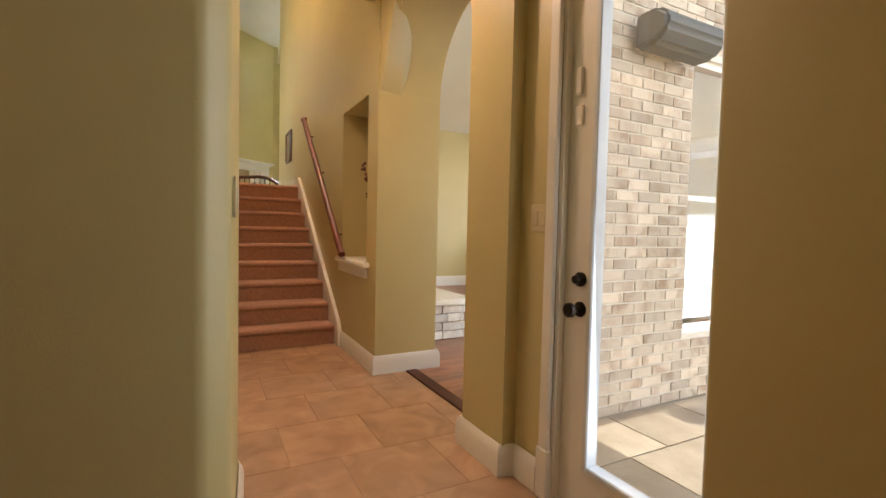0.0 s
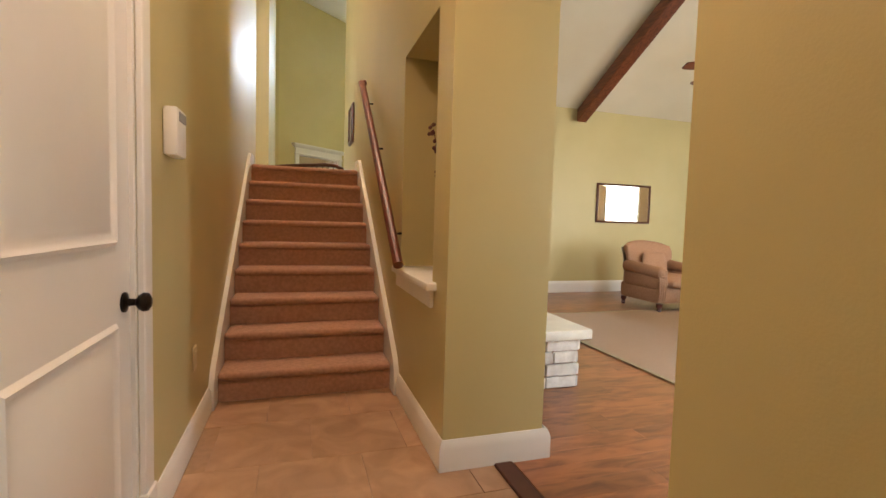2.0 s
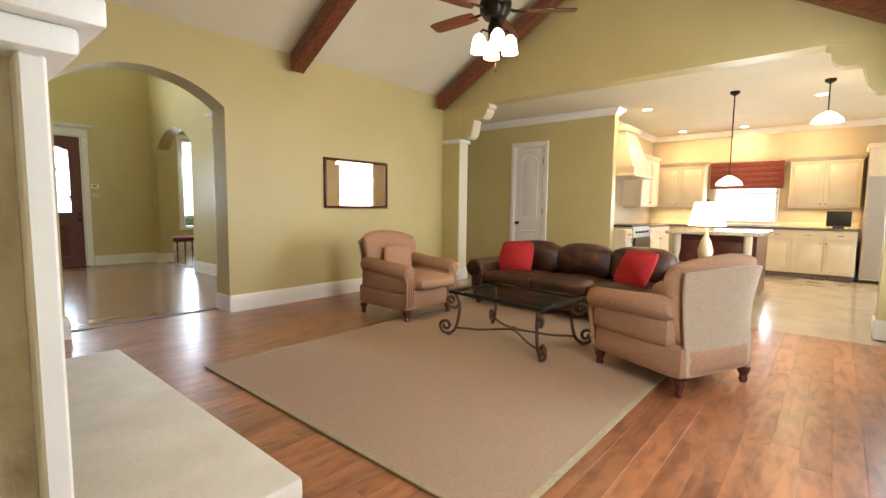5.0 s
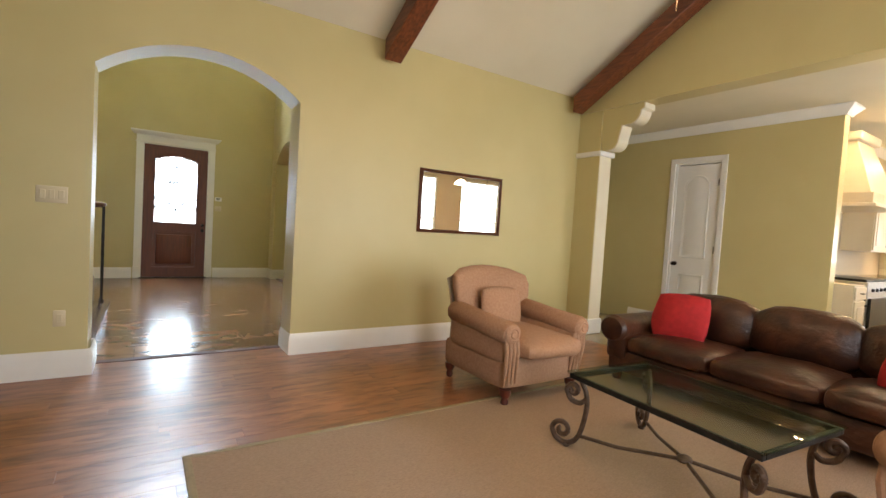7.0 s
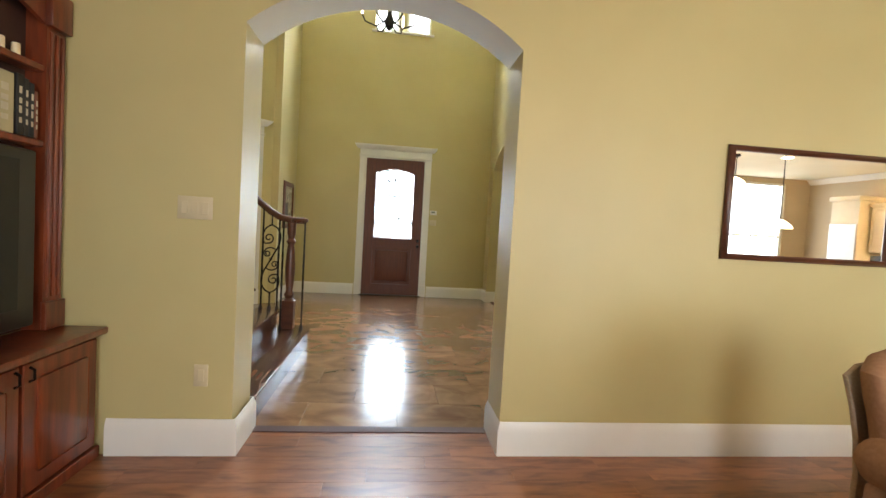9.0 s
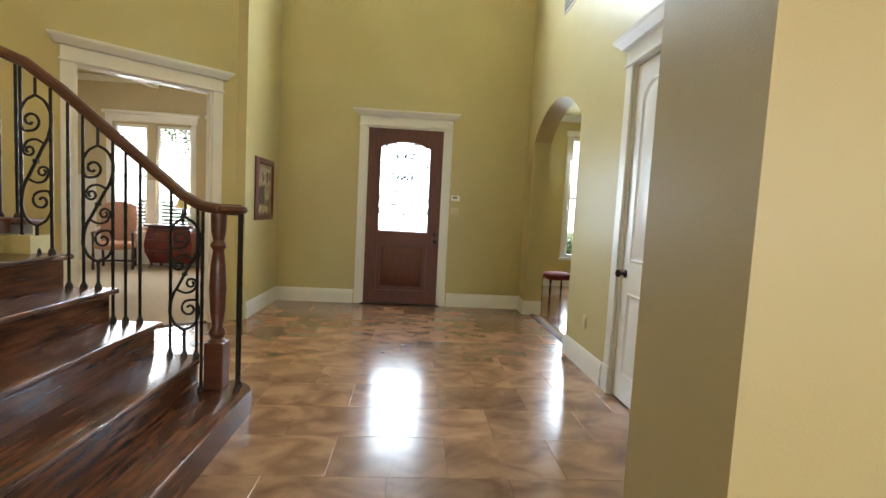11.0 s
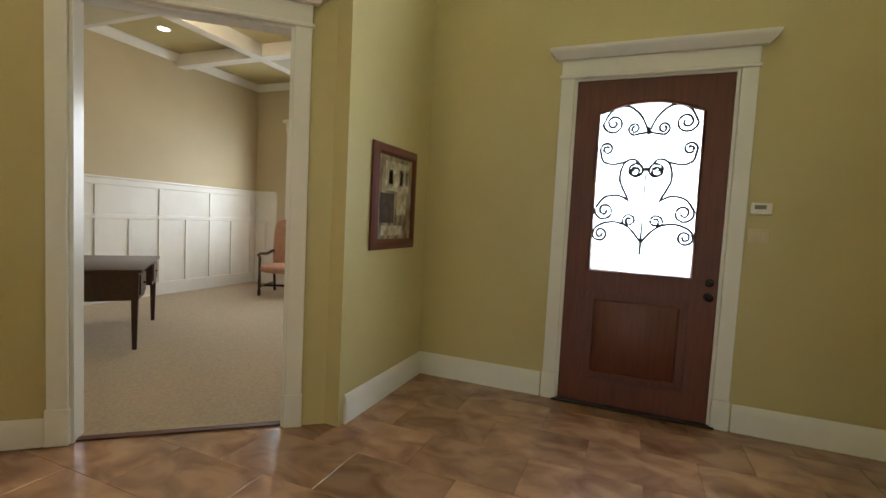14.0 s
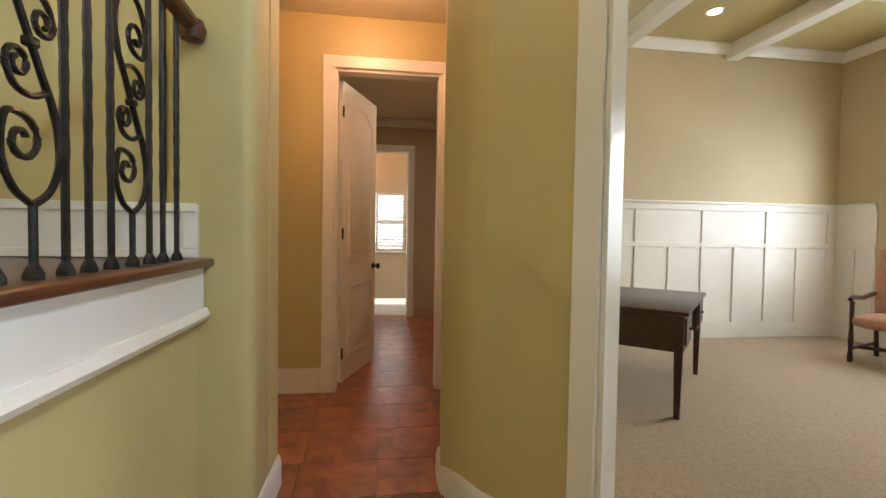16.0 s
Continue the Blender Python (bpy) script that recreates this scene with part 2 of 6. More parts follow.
DOORW = mat("red_mahogany_door_wood", (0.15, 0.034, 0.011), 0.45, col2=(0.085, 0.019, 0.007), scale=4, stretch=(10, 10, 0.8), bump=0.04, bscale=20, detail=8, contrast=(0.25, 0.75))
STRIP = mat("dark_threshold_wood", (0.085, 0.026, 0.013), 0.6, scale=20)
CHERRY = mat("red_brown_beam_wood", (0.20, 0.058, 0.02), 0.45, col2=(0.10, 0.028, 0.011), scale=5, stretch=(9, 1.2, 9), bump=0.2, bscale=24, detail=8)
IRON = mat("black_wrought_iron", (0.012, 0.011, 0.010), 0.42, 0.6, col2=(0.03, 0.026, 0.022), scale=50, bump=0.15, bscale=130)
BRONZE = mat("dark_bronze_metal", (0.022, 0.016, 0.012), 0.32, 0.8, scale=30)
CLEAR = glass("clear_glass")

# ---- structure: floors ----
TOPH = 5.6
struct("ground", box(B(), -60, -60, -0.5, 60, 80, -0.12), mat("patio_concrete", (0.52, 0.45, 0.36), 0.8, col2=(0.44, 0.38, 0.30), scale=2.2, bump=0.3, bscale=50), "pale tan patio concrete running out to the garden", "ground")
struct("floor_living", box(B(), 1.62, 2.0, -0.12, 7.55, 8.03, -0.016), STRIP, "subfloor under the oak planks", "floor")
struct("floor_vestibule", box(B(), -2.1, -1.2, -0.12, 1.62, 4.1, -0.008), VGROUT, "grout bed under tan vestibule tiles", "floor")
struct("floor_foyer", box(B(), 0.0, 8.03, -0.12, 5.5, 13.6, -0.008), GROUT, "grout bed under polished foyer tiles", "floor")
struct("floor_passage", box(B(), -4.8, 9.7, -0.12, 0.0, 11.7, -0.008), GROUT, "grout bed under reddish passage tiles", "floor")
bm = B()
prism(bm, [(-3.0, 11.7, -0.10), (0.0, 11.7, -0.10), (0.61, 11.36, -0.10), (1.62, 12.18, -0.10), (1.56, 12.32, -0.10), (1.56, 16.45, -0.10), (-3.0, 16.45, -0.10)], (0, 0, 0.106))
struct("floor_office", bm, CARPET, "beige cut pile office carpet", "carpet")
struct("floor_dining", box(B(), 5.5, 9.0, -0.12, 10.5, 15.9, 0.0), mat("glossy_dining_oak", (0.22, 0.09, 0.038), 0.16, col2=(0.13, 0.05, 0.02), scale=3, stretch=(12, 1.2, 1), coat=0.6, detail=8), "glossy red-brown oak dining floor", "floor")
struct("floor_kitchen", box(B(), 7.55, 0.5, -0.12, 13.2, 9.8, -0.006), mat("kitchen_tile", (0.50, 0.41, 0.28), 0.2, col2=(0.42, 0.33, 0.22), scale=2.5, coat=0.3), "pale cream kitchen tile floor", "floor")

# ---- structure: walls ----
bm = B()
wall_run(bm, 'y', 1.86, 8.03, 0.10, 0.25, 0, TOPH, [(1.98, 2.80, 0, 2.44, 0), (6.9, 8.03, 1.62, 4.2, 0)])
t = B()
prism(t, [(-2.0, 1.14, 0), (0.22, 1.14, 0), (0.29, 1.20, 0), (0.345, 1.79, 0), (0.33, 1.86, 0), (-2.0, 1.86, 0)], (0, 0, 2.75))
bmesh.ops.bevel(t, geom=[e for e in t.edges if abs(e.verts[0].co.z - e.verts[1].co.z) > 1 and e.verts[0].co.x > 0], offset=0.02, segments=4, profile=0.5, affect='EDGES')
join(bm, t)
struct("wall_stair_west", bm, PAINT, "olive-gold painted wall beside the carpeted stair", "wall")
bm = B()
wall_run(bm, 'y', 1.83, 3.05, 1.40, 1.85, 0, 2.78, [(1.83, 3.05, 0, 2.10, 0.60)])
box(bm, 1.40, 1.48, 0, 1.85, 1.83, 2.78)
box(bm, 1.66, 1.831, 0, 1.849, 2.07, 2.78)
wall_run(bm, 'y', 0.42, 1.48, 1.47, 1.62, 0, 2.78, [(0.46, 1.24, 0, 2.44, 0)])
box(bm, 1.37, -1.2, 0, 1.63, 0.56, 2.76, 0.02, 3)
struct("wall_vestibule_east", bm, PAINT, "olive-gold painted wall with a round arch", "wall")
bm = B()
wall_run(bm, 'y', 3.05, 8.03, 1.35, 1.85, 0, TOPH, [(3.28, 4.0, 0.78, 2.12, 0)])
box(bm, 1.60, 3.27, 0.7, 1.84, 4.01, 2.2)
struct("wall_stair_east", bm, PAINT, "olive-gold stair wall with a display niche", "wall")
struct("wall_start_south", box(box(B(), -2.0, -1.35, 0, 1.7, -1.2, 2.8), -2.15, -1.35, 0, -2.0, 1.86, 2.8), PAINT, "plain painted wall", "wall")
bm = B()
wall_run(bm, 'x', 0.10, 1.35, 3.05, 3.2, 2.78, TOPH)
struct("wall_header_vestibule", bm, PAINT, "painted header above the vestibule", "wall")
bm = B()
wall_run(bm, 'x', 1.85, 8.0, 2.02, 2.10, 0, 4.6, [(3.33, 4.25, 0.36, 2.38, 0), (6.0, 7.4, 0.36, 2.38, 0)])
struct("wall_living_south", bm, PAINT, "olive-gold living room wall with windows", "wall")
bm = B()
wall_run(bm, 'x', 1.85, 8.0, 7.72, 8.03, 0, TOPH, [(2.78, 4.22, 0, 2.24, 0.27)])
struct("wall_living_north", bm, PAINT, "olive-gold wall with a wide arch to the foyer", "wall")
bm = B()
prism(bm, [(7.80, 2.10, 2.80), (7.80, 7.72, 2.80), (7.80, 7.72, 3.1), (7.80, 4.9, 4.75), (7.80, 2.10, 3.1)], (0.25, 0, 0))
struct("wall_living_gable", bm, PAINT, "olive-gold gable above the kitchen opening", "wall")
bm = B()
wall_run(bm, 'y', 5.45, 9.8, 9.4, 9.55, 0, 2.9, [(6.67, 7.29, 0, 2.33, 0), (8.49, 8.88, 0, 2.38, 0)])
struct("wall_pantry", bm, PAINT, "olive-gold wall with a pantry door", "wall")
bm = B()
wall_run(bm, 'x', 9.55, 13.2, 5.9, 6.05, 0, 2.9)
wall_run(bm, 'y', 0.5, 6.05, 13.0, 13.2, 0, 2.9, [(3.53, 4.65, 0.95, 2.2, 0)])
wall_run(bm, 'x', 7.9, 13.0, 0.5, 0.65, 0, 2.9, [(8.3, 10.1, 0.3, 2.7, 0), (10.95, 12.4, 0.3, 2.7, 0)])
box(bm, 7.8, 0.5, 0, 7.93, 2.02, 2.9)
struct("wall_kitchen", bm, TAUPE, "taupe kitchen walls", "wall")
struct("wall_sunroom", box(B(), 10.7, 7.0, 0, 10.8, 8.9, 2.9), mat("blue_grey_paint", (0.42, 0.5, 0.62), 0.7), "blue-grey wall of a side room", "wall")
bm = B()
wall_run(bm, 'y', 8.03, 13.6, 5.27, 5.5, 0, TOPH, [(9.78, 10.38, 0, 2.44, 0), (11.42, 13.12, 0, 2.30, 0.34)])
struct("wall_foyer_east", bm, PAINT, "tall olive-gold foyer wall with a round arch", "wall")
bm = B()
wall_run(bm, 'x', 1.56, 5.5, 13.45, 13.7, 0, 4.4, [(3.05, 4.11, 0, 2.44, 0)])
wall_run(bm, 'x', 1.56, 5.5, 13.45, 13.7, 4.4, TOPH, [(3.11, 3.53, 4.62, 5.4, 0), (3.65, 4.07, 4.62, 5.4, 0)])
struct("wall_foyer_north", bm, PAINT, "tall olive-gold front wall", "wall")
bm = B()
box(bm, 1.70, 12.25, 0, 1.88, 13.45, TOPH)
D0, D1 = Vector((0.33, 11.07, 0)), Vector((1.80, 12.27, 0))
DD = (D1 - D0).normalized()
DN = Vector((-DD.y, DD.x, 0))
DL = (D1 - D0).length
OA, OB = 0.50, 1.62


def diag(u, c, z):
    return D0 + DD * u + DN * c + Vector((0, 0, z))


for ua, ub, za, zb in ((0, OA, 0, TOPH), (OB, DL, 0, TOPH), (OA, OB, 2.44, TOPH)):
    prism(bm, [diag(ua, 0, za), diag(ub, 0, za), diag(ub, 0, zb), diag(ua, 0, zb)], DN * 0.15)
struct("wall_foyer_west", bm, PAINT, "angled olive-gold wall with a cased office opening", "wall")
bm = B()
wall_run(bm, 'y', 8.03, 11.15, -0.12, 0.05, 0, TOPH, [(10.14, 10.95, 0, 2.9, 0)])
prism(bm, [(0.05, 10.93, 0), (0.33, 11.07, 0), (0.25, 11.25, 0), (-0.12, 11.1, 0)], (0, 0, TOPH))
box(bm, 0.03, 9.80, 0, 0.31, 10.14, TOPH, 0.05, 3)
box(bm, 0.051, 8.31, 1.15, 0.305, 9.79, TOPH)
box(bm, -0.12, 6.0, 0, 0.10, 8.03, 1.6)
wall_run(bm, 'y', 5.6, 8.2, -1.4, -1.28, 1.6, TOPH, [(6.6, 7.8, 2.4, 4.0, 0)])
struct("wall_foyer_stair_end", bm, PAINT, "olive-gold wall at the end of the stair landing", "wall")
bm = B()
wall_run(bm, 'x', -1.42, -0.12, 9.65, 9.82, 0, 2.95)
wall_run(bm, 'x', -1.42, -0.12, 11.55, 11.7, 0, 2.95)
wall_run(bm, 'y', 9.65, 11.7, -1.49, -1.42, 0, 2.95, [(10.28, 11.1, 0, 2.5, 0)])
struct("wall_passage_near", bm, PAINT, "olive-gold walls of the warm-lit passage", "wall")
bm = B()
wall_run(bm, 'x', -4.8, -1.56, 9.65, 9.82, 0, 2.95)
wall_run(bm, 'x', -4.8, -1.56, 11.55, 11.7, 0, 2.95)
wall_run(bm, 'y', 9.65, 11.7, -1.56, -1.491, 0, 2.95, [(10.28, 11.1, 0, 2.5, 0)])
wall_run(bm, 'y', 9.82, 11.55, -4.7, -4.58, 0, 2.95, [(10.45, 11.05, 0, 2.45, 0)])
wall_run(bm, 'y', 9.0, 12.5, -6.6, -6.5, 0, 2.95, [(10.55, 11.1, 0.9, 2.0, 0)])
struct("wall_passage", bm, TAUPE, "walls of the warm-lit passage", "wall")
bm = B()
wall_run(bm, 'y', 11.7, 16.45, -3.1, -2.95, 0, 3.7)
wall_run(bm, 'x', -3.1, 1.7, 16.45, 16.6, 0, 3.7, [(-2.15, -1.49, 0.75, 2.72, 0), (-1.33, -0.67, 0.75, 2.72, 0), (-0.23, 0.43, 0.75, 2.72, 0)])
wall_run(bm, 'y', 12.3, 16.45, 1.56, 1.70, 0, 3.7)
struct("wall_office", bm, OFFICE, "warm taupe office walls above white wainscot", "wall")
bm = B()
wall_run(bm, 'x', 5.5, 10.6, 15.9, 16.1, 0, 3.7, [(6.72, 7.38, 0.58, 2.9, 0), (7.56, 8.22, 0.58, 2.9, 0)])
wall_run(bm, 'y', 8.9, 16.1, 10.5, 10.6, 0, 3.7)
wall_run(bm, 'x', 5.5, 10.5, 8.9, 9.0, 0, 3.7)
wall_run(bm, 'y', 13.6, 15.9, 5.4, 5.5, 0, 3.7)
struct("wall_dining", bm, PAINT, "yellow-gold dining room walls", "wall")

# ---- structure: ceilings ----
struct("ceiling_vestibule", box(B(), -2.1, -1.3, 2.75, 1.85, 3.05, 2.9), PAINT)
bm = B()
prism(bm, [(1.8, 7.75, 2.98), (1.8, 4.9, 4.6), (1.8, 2.1, 2.98), (1.8, 2.1, 3.1), (1.8, 4.9, 4.75), (1.8, 7.75, 3.1)], (6.0, 0, 0))
struct("ceiling_living", bm, CREAM, "cream vaulted living room ceiling", "ceiling")
struct("ceiling_kitchen", box(B(), 8.05, 0.5, 2.82, 13.2, 9.9, 2.95), CREAM)
struct("ceiling_foyer", box(B(), -0.3, 3.0, TOPH, 5.6, 13.8, TOPH + 0.1), CREAM)
struct("ceiling_passage", box(B(), -6.6, 9.0, 2.9, -0.1, 12.5, 3.0), CREAM)
bm = B()
prism(bm, [(-3.1, 11.7, 3.6), (0.84, 11.7, 3.6), (1.62, 12.36, 3.6), (1.62, 16.6, 3.6), (-3.1, 16.6, 3.6)], (0, 0, 0.1))
struct("ceiling_office", bm, PAINT)
struct("ceiling_dining", box(B(), 5.4, 8.9, 3.3, 10.6, 16.1, 3.4), PAINT)

bm = B()
bmesh.ops.create_cone(bm, cap_ends=False, segments=64, radius1=62, radius2=62, depth=34, matrix=Matrix.Translation((2, 8, 16)))
HAZE = bpy.data.materials.new("bright_haze")
HAZE.use_nodes = True
hz = HAZE.node_tree.nodes["Principled BSDF"]
hz.inputs["Base Color"].default_value = (0.5, 0.5, 0.5, 1)
hz.inputs["Emission Color"].default_value, hz.inputs["Emission Strength"].default_value = (0.95, 0.98, 1.0, 1), 2.3
struct("backdrop", bm, HAZE, "bright hazy sky low over the garden", "backdrop")

# ---- structure: baseboards, casings, doors, windows ----
BBP = [(0, 0), (0.018, 0), (0.018, 0.135), (0.013, 0.165), (0.004, 0.19), (0, 0.19)]


def baseboard(path, h=0.19):
    """A white baseboard along a wall; the room lies to the right of the way."""
    return struct("baseboard", sweep(B(), [(x, y, 0.001) for x, y in path], [(o, u * h / 0.19) for o, u in BBP]), WHITE, "tall white moulded baseboard", "baseboard")


baseboard([(0.25, 2.93), (0.25, 4.1)], 0.14)
baseboard([(-0.6, 1.13), (0.22, 1.13), (0.295, 1.2), (0.35, 1.80), (0.335, 1.87), (0.25, 1.87)], 0.14)
baseboard([(1.35, 4.03), (1.35, 3.05), (1.87, 3.05), (1.87, 3.75)], 0.14)
baseboard([(1.87, 1.84), (1.395, 1.84), (1.395, 1.49), (1.465, 1.47), (1.465, 1.31)], 0.14)
baseboard([(2.17, 7.715), (2.795, 7.715), (2.795, 8.035), (2.75, 8.035)])
baseboard([(4.26, 8.035), (4.225, 8.035), (4.225, 7.715), (7.66, 7.715)])
baseboard([(7.6, 2.105), (1.86, 2.105)])
baseboard([(9.395, 7.88), (9.395, 7.42)])
baseboard([(9.395, 6.56), (9.395, 5.46)])
baseboard([(1.885, 12.30), (1.885, 13.445), (2.93, 13.445)])
baseboard([(4.23, 13.445), (5.265, 13.445), (5.265, 13.125), (5.5, 13.125)])
baseboard([(5.5, 11.415), (5.265, 11.415), (5.265, 10.53)])
baseboard([(5.265, 9.67), (5.265, 8.04), (4.25, 8.04)])
baseboard([(-0.1, 10.945), (0.055, 10.945), (0.33, 11.065), (0.63, 11.315)], 0.155)
baseboard([(1.30, 9.955), (0.31, 9.955), (0.31, 10.145), (-0.1, 10.145)][::1], 0.155)
baseboard([(-1.415, 9.825), (-1.415, 10.18)])
baseboard([(-2.94, 12.0), (-2.94, 16.38)])


def casing(axis_m, w, h, name="trim", crown=True, both=False, cw=0.10):
    """White casing round an opening w wide and h high; x runs along it, -y comes out of the wall."""
    bm = B()
    for s in (-1, 1):
        x0, x1 = (s * w / 2, s * (w / 2 + cw))
        box(bm, min(x0, x1), -0.022, 0.001, max(x0, x1), 0.0, h + 0.005, 0.004, 1)
        box(bm, min(x0, x1) - 0.006, -0.03, 0.001, max(x0, x1) + 0.006, 0.0, 0.21, 0.004, 1)
    box(bm, -w / 2 - cw, -0.024, h, w / 2 + cw, 0, h + (0.13 if crown else cw), 0.004, 1)
    if crown:
        prof = [(0, 0), (0.035, 0), (0.05, 0.02), (0.075, 0.045), (0.085, 0.06), (0.085, 0.075), (0, 0.075)]
        sweep(bm, [(-w / 2 - cw - 0.002, 0.0, h + 0.13), (-w / 2 - cw - 0.002, -0.02, h + 0.13), (w / 2 + cw + 0.002, -0.02, h + 0.13), (w / 2 + cw + 0.002, 0.0, h + 0.13)], prof)
        box(bm, -w / 2 - cw - 0.012, -0.034, h - 0.005, w / 2 + cw + 0.012, 0, h + 0.02, 0.005, 1)
    for s in (-1, 1):
        x0, x1 = s * (w / 2 - 0.02), s * (w / 2 + 0.001)
        box(bm, min(x0, x1), 0.0, 0.001, max(x0, x1), 0.12, h)
    box(bm, -w / 2 + 0.02, 0.0, h - 0.02, w / 2 - 0.02, 0.12, h + 0.001)
    ob = struct(name, bm, WHITE, "white painted casing with a moulded head", "casing")
    ob.matrix_basis = axis_m
    return ob


def facing(x, y, rz):
    return pose(x, y, 0, 0, 0, rz)


casing(facing(3.58, 13.45, 0), 1.06, 2.44)
casing(facing(5.27, 10.08, -90), 0.60, 2.44)
casing(Matrix.Translation(D0 + DD * ((OA + OB) / 2)) @ pose(0, 0, 0, 0, 0, math.degrees(math.atan2(DD.y, DD.x))), OB - OA, 2.44, cw=0.10)
casing(facing(9.40, 6.98, -90), 0.62, 2.33, crown=False, cw=0.07)
casing(facing(0.25, 2.39, 90), 0.82, 2.44, crown=False, cw=0.08)
casing(facing(1.47, 0.85, -90), 0.78, 2.44, crown=False, cw=0.055)
casing(facing(-1.42, 10.69, 90), 0.82, 2.50, crown=False, cw=0.09)
casing(facing(-4.58, 10.75, 90), 0.60, 2.45, crown=False, cw=0.08)


def knob(parent, x, z, y=-0.045, material=None):
    bm = B()
    t = B()
    lathe(t, [(0.030, 0.0), (0.030, 0.006), (0.012, 0.012), (0.010, 0.032), (0.022, 0.040), (0.029, 0.052), (0.027, 0.064), (0.014, 0.072), (0.004, 0.073)], n=16)
    join(bm, t, pose(x, y + 0.026, z, 90, 0, 0))
    return part("door_knob", bm, material or BRONZE, parent, "round dark bronze knob")


def panel_door(name, m, w, h, label, knob_x, mat_=None, arched=True, knob_z=0.93, both=False):
    """A moulded two-panel door, its face at y = -0.02; the upper panel has an arched head."""
    mat_ = mat_ or WHITE
    d = thing(name, m, label, "door", kind="structure")
    bm = B()
    box(bm, -w / 2, -0.018, 0.012, w / 2, 0.018, h - 0.004, 0.002, 1)
    part("leaf", bm, mat_, d)
    s = 0.115
    for za, zb, ar in ((0.20, 0.80, False), (1.02, h - 0.14, arched)):
        pts = [(-w / 2 + s, za), (w / 2 - s, za)]
        pts += [(u, z) for u, z in arc(-w / 2 + s, w / 2 - s, zb - 0.11, 0.11, 12)][::-1] if ar else [(w / 2 - s, zb), (-w / 2 + s, zb)]
        bm = B()
        n = len(pts)
        cx, cz = 0, (za + zb) / 2
        for side in (-1, 1):
            rings = []
            for inset, dy in ((0, 0.0), (0.012, 0.010), (0.026, 0.002), (0.045, 0.002), (0.062, 0.009)):
                kx, kz = 1 - inset / (w / 2 - s), 1 - inset / ((zb - za) / 2)
                rings.append([bm.verts.new((cx + (u - cx) * kx, side * (0.018 + dy), cz + (z - cz) * kz)) for u, z in pts])
            for a, b in zip(rings, rings[1:]):
                for i in range(n):
                    bm.faces.new((a[i], a[(i + 1) % n], b[(i + 1) % n], b[i]))
            bm.faces.new(rings[-1])
        part("panel", bm, mat_, d)
    knob(d, knob_x, knob_z)
    for hz in (0.25, h / 2, h - 0.25):
        part("hinge", box(B(), -math.copysign(w / 2 - 0.004, knob_x) - 0.012, -0.026, hz - 0.045, -math.copysign(w / 2 - 0.004, knob_x) + 0.012, -0.017, hz + 0.045, 0.003, 1), BRONZE, d)
    return d


panel_door("door_1", facing(5.30, 10.08, -90), 0.555, 2.415, "white two-panel closet door with arched upper panel", -0.22)
panel_door("door_2", facing(9.43, 6.98, -90), 0.58, 2.30, "white two-panel pantry door, closed", -0.23)
panel_door("door_3", facing(0.22, 2.39, 90), 0.78, 2.415, "white two-panel door beside the stairs, closed", 0.33, knob_z=0.85)
panel_door("door_4", pose(-1.60, 10.31, 0, 0, 0, 90) @ pose(0.0, 0, 0, 0, 0, 70) @ pose(0.38, 0, 0), 0.76, 2.47, "white two-panel door standing open into the hall", 0.31)

# front door
FD = thing("front_door", facing(3.58, 13.49, 0), "stained mahogany front door with arched leaded glass and iron scrolls", "door", kind="structure")
W2, HH = 0.51, 2.42
gl = arc(-0.345, 0.345, 2.17, 0.085, 14)
bm = B()
for s in (-1, 1):
    box(bm, min(s * W2, s * 0.345), -0.025, 0.012, max(s * W2, s * 0.345), 0.025, HH)
box(bm, -0.345, -0.025, 0.012, 0.345, 0.025, 0.20)
box(bm, -0.345, -0.025, 0.86, 0.345, 0.025, 1.02)
prism(bm, [(u, -0.025, z) for u, z in gl] + [(0.345, -0.025, HH), (-0.345, -0.025, HH)], (0, 0.05, 0))
part("leaf", bm, DOORW, FD)
bm = B()
box(bm, -0.344, -0.006, 0.201, 0.344, 0.006, 0.859)
box(bm, -0.29, -0.026, 0.255, 0.29, 0.020, 0.805, 0.018, 2)
part("panel", bm, DOORW, FD)
bm = B()
loop = [(-0.345, 0, 1.02), (0.345, 0, 1.02)] + [(u, 0, z) for u, z in gl[::-1]]
tube(bm, [(x, -0.026, z) for x, y, z in loop] + [(loop[0][0], -0.026, loop[0][2])], 0.012, 6)
part("glass_bead", bm, DOORW, FD)
FROST = bpy.data.materials.new("seedy_door_glass")
FROST.use_nodes = True
fn, fl = FROST.node_tree.nodes, FROST.node_tree.links
fn.remove(fn["Principled BSDF"])
ft, fg, fx = fn.new("ShaderNodeBsdfTransparent"), fn.new("ShaderNodeBsdfTranslucent"), fn.new("ShaderNodeMixShader")
ft.inputs["Color"].default_value, fg.inputs["Color"].default_value = (0.95, 0.97, 0.96, 1), (0.95, 0.97, 0.98, 1)
fx.inputs[0].default_value = 0.2
fl.new(ft.outputs[0], fx.inputs[1])
fl.new(fg.outputs[0], fx.inputs[2])
fl.new(fx.outputs[0], fn["Material Output"].inputs["Surface"])
bm = B()
prism(bm, [(-0.35, -0.004, 1.015), (0.35, -0.004, 1.015)] + [(u, -0.004, z) for u, z in gl[::-1]], (0, 0.008, 0))
pane = part("pane", bm, FROST, FD, "seedy textured door glass")
pane.visible_shadow = False


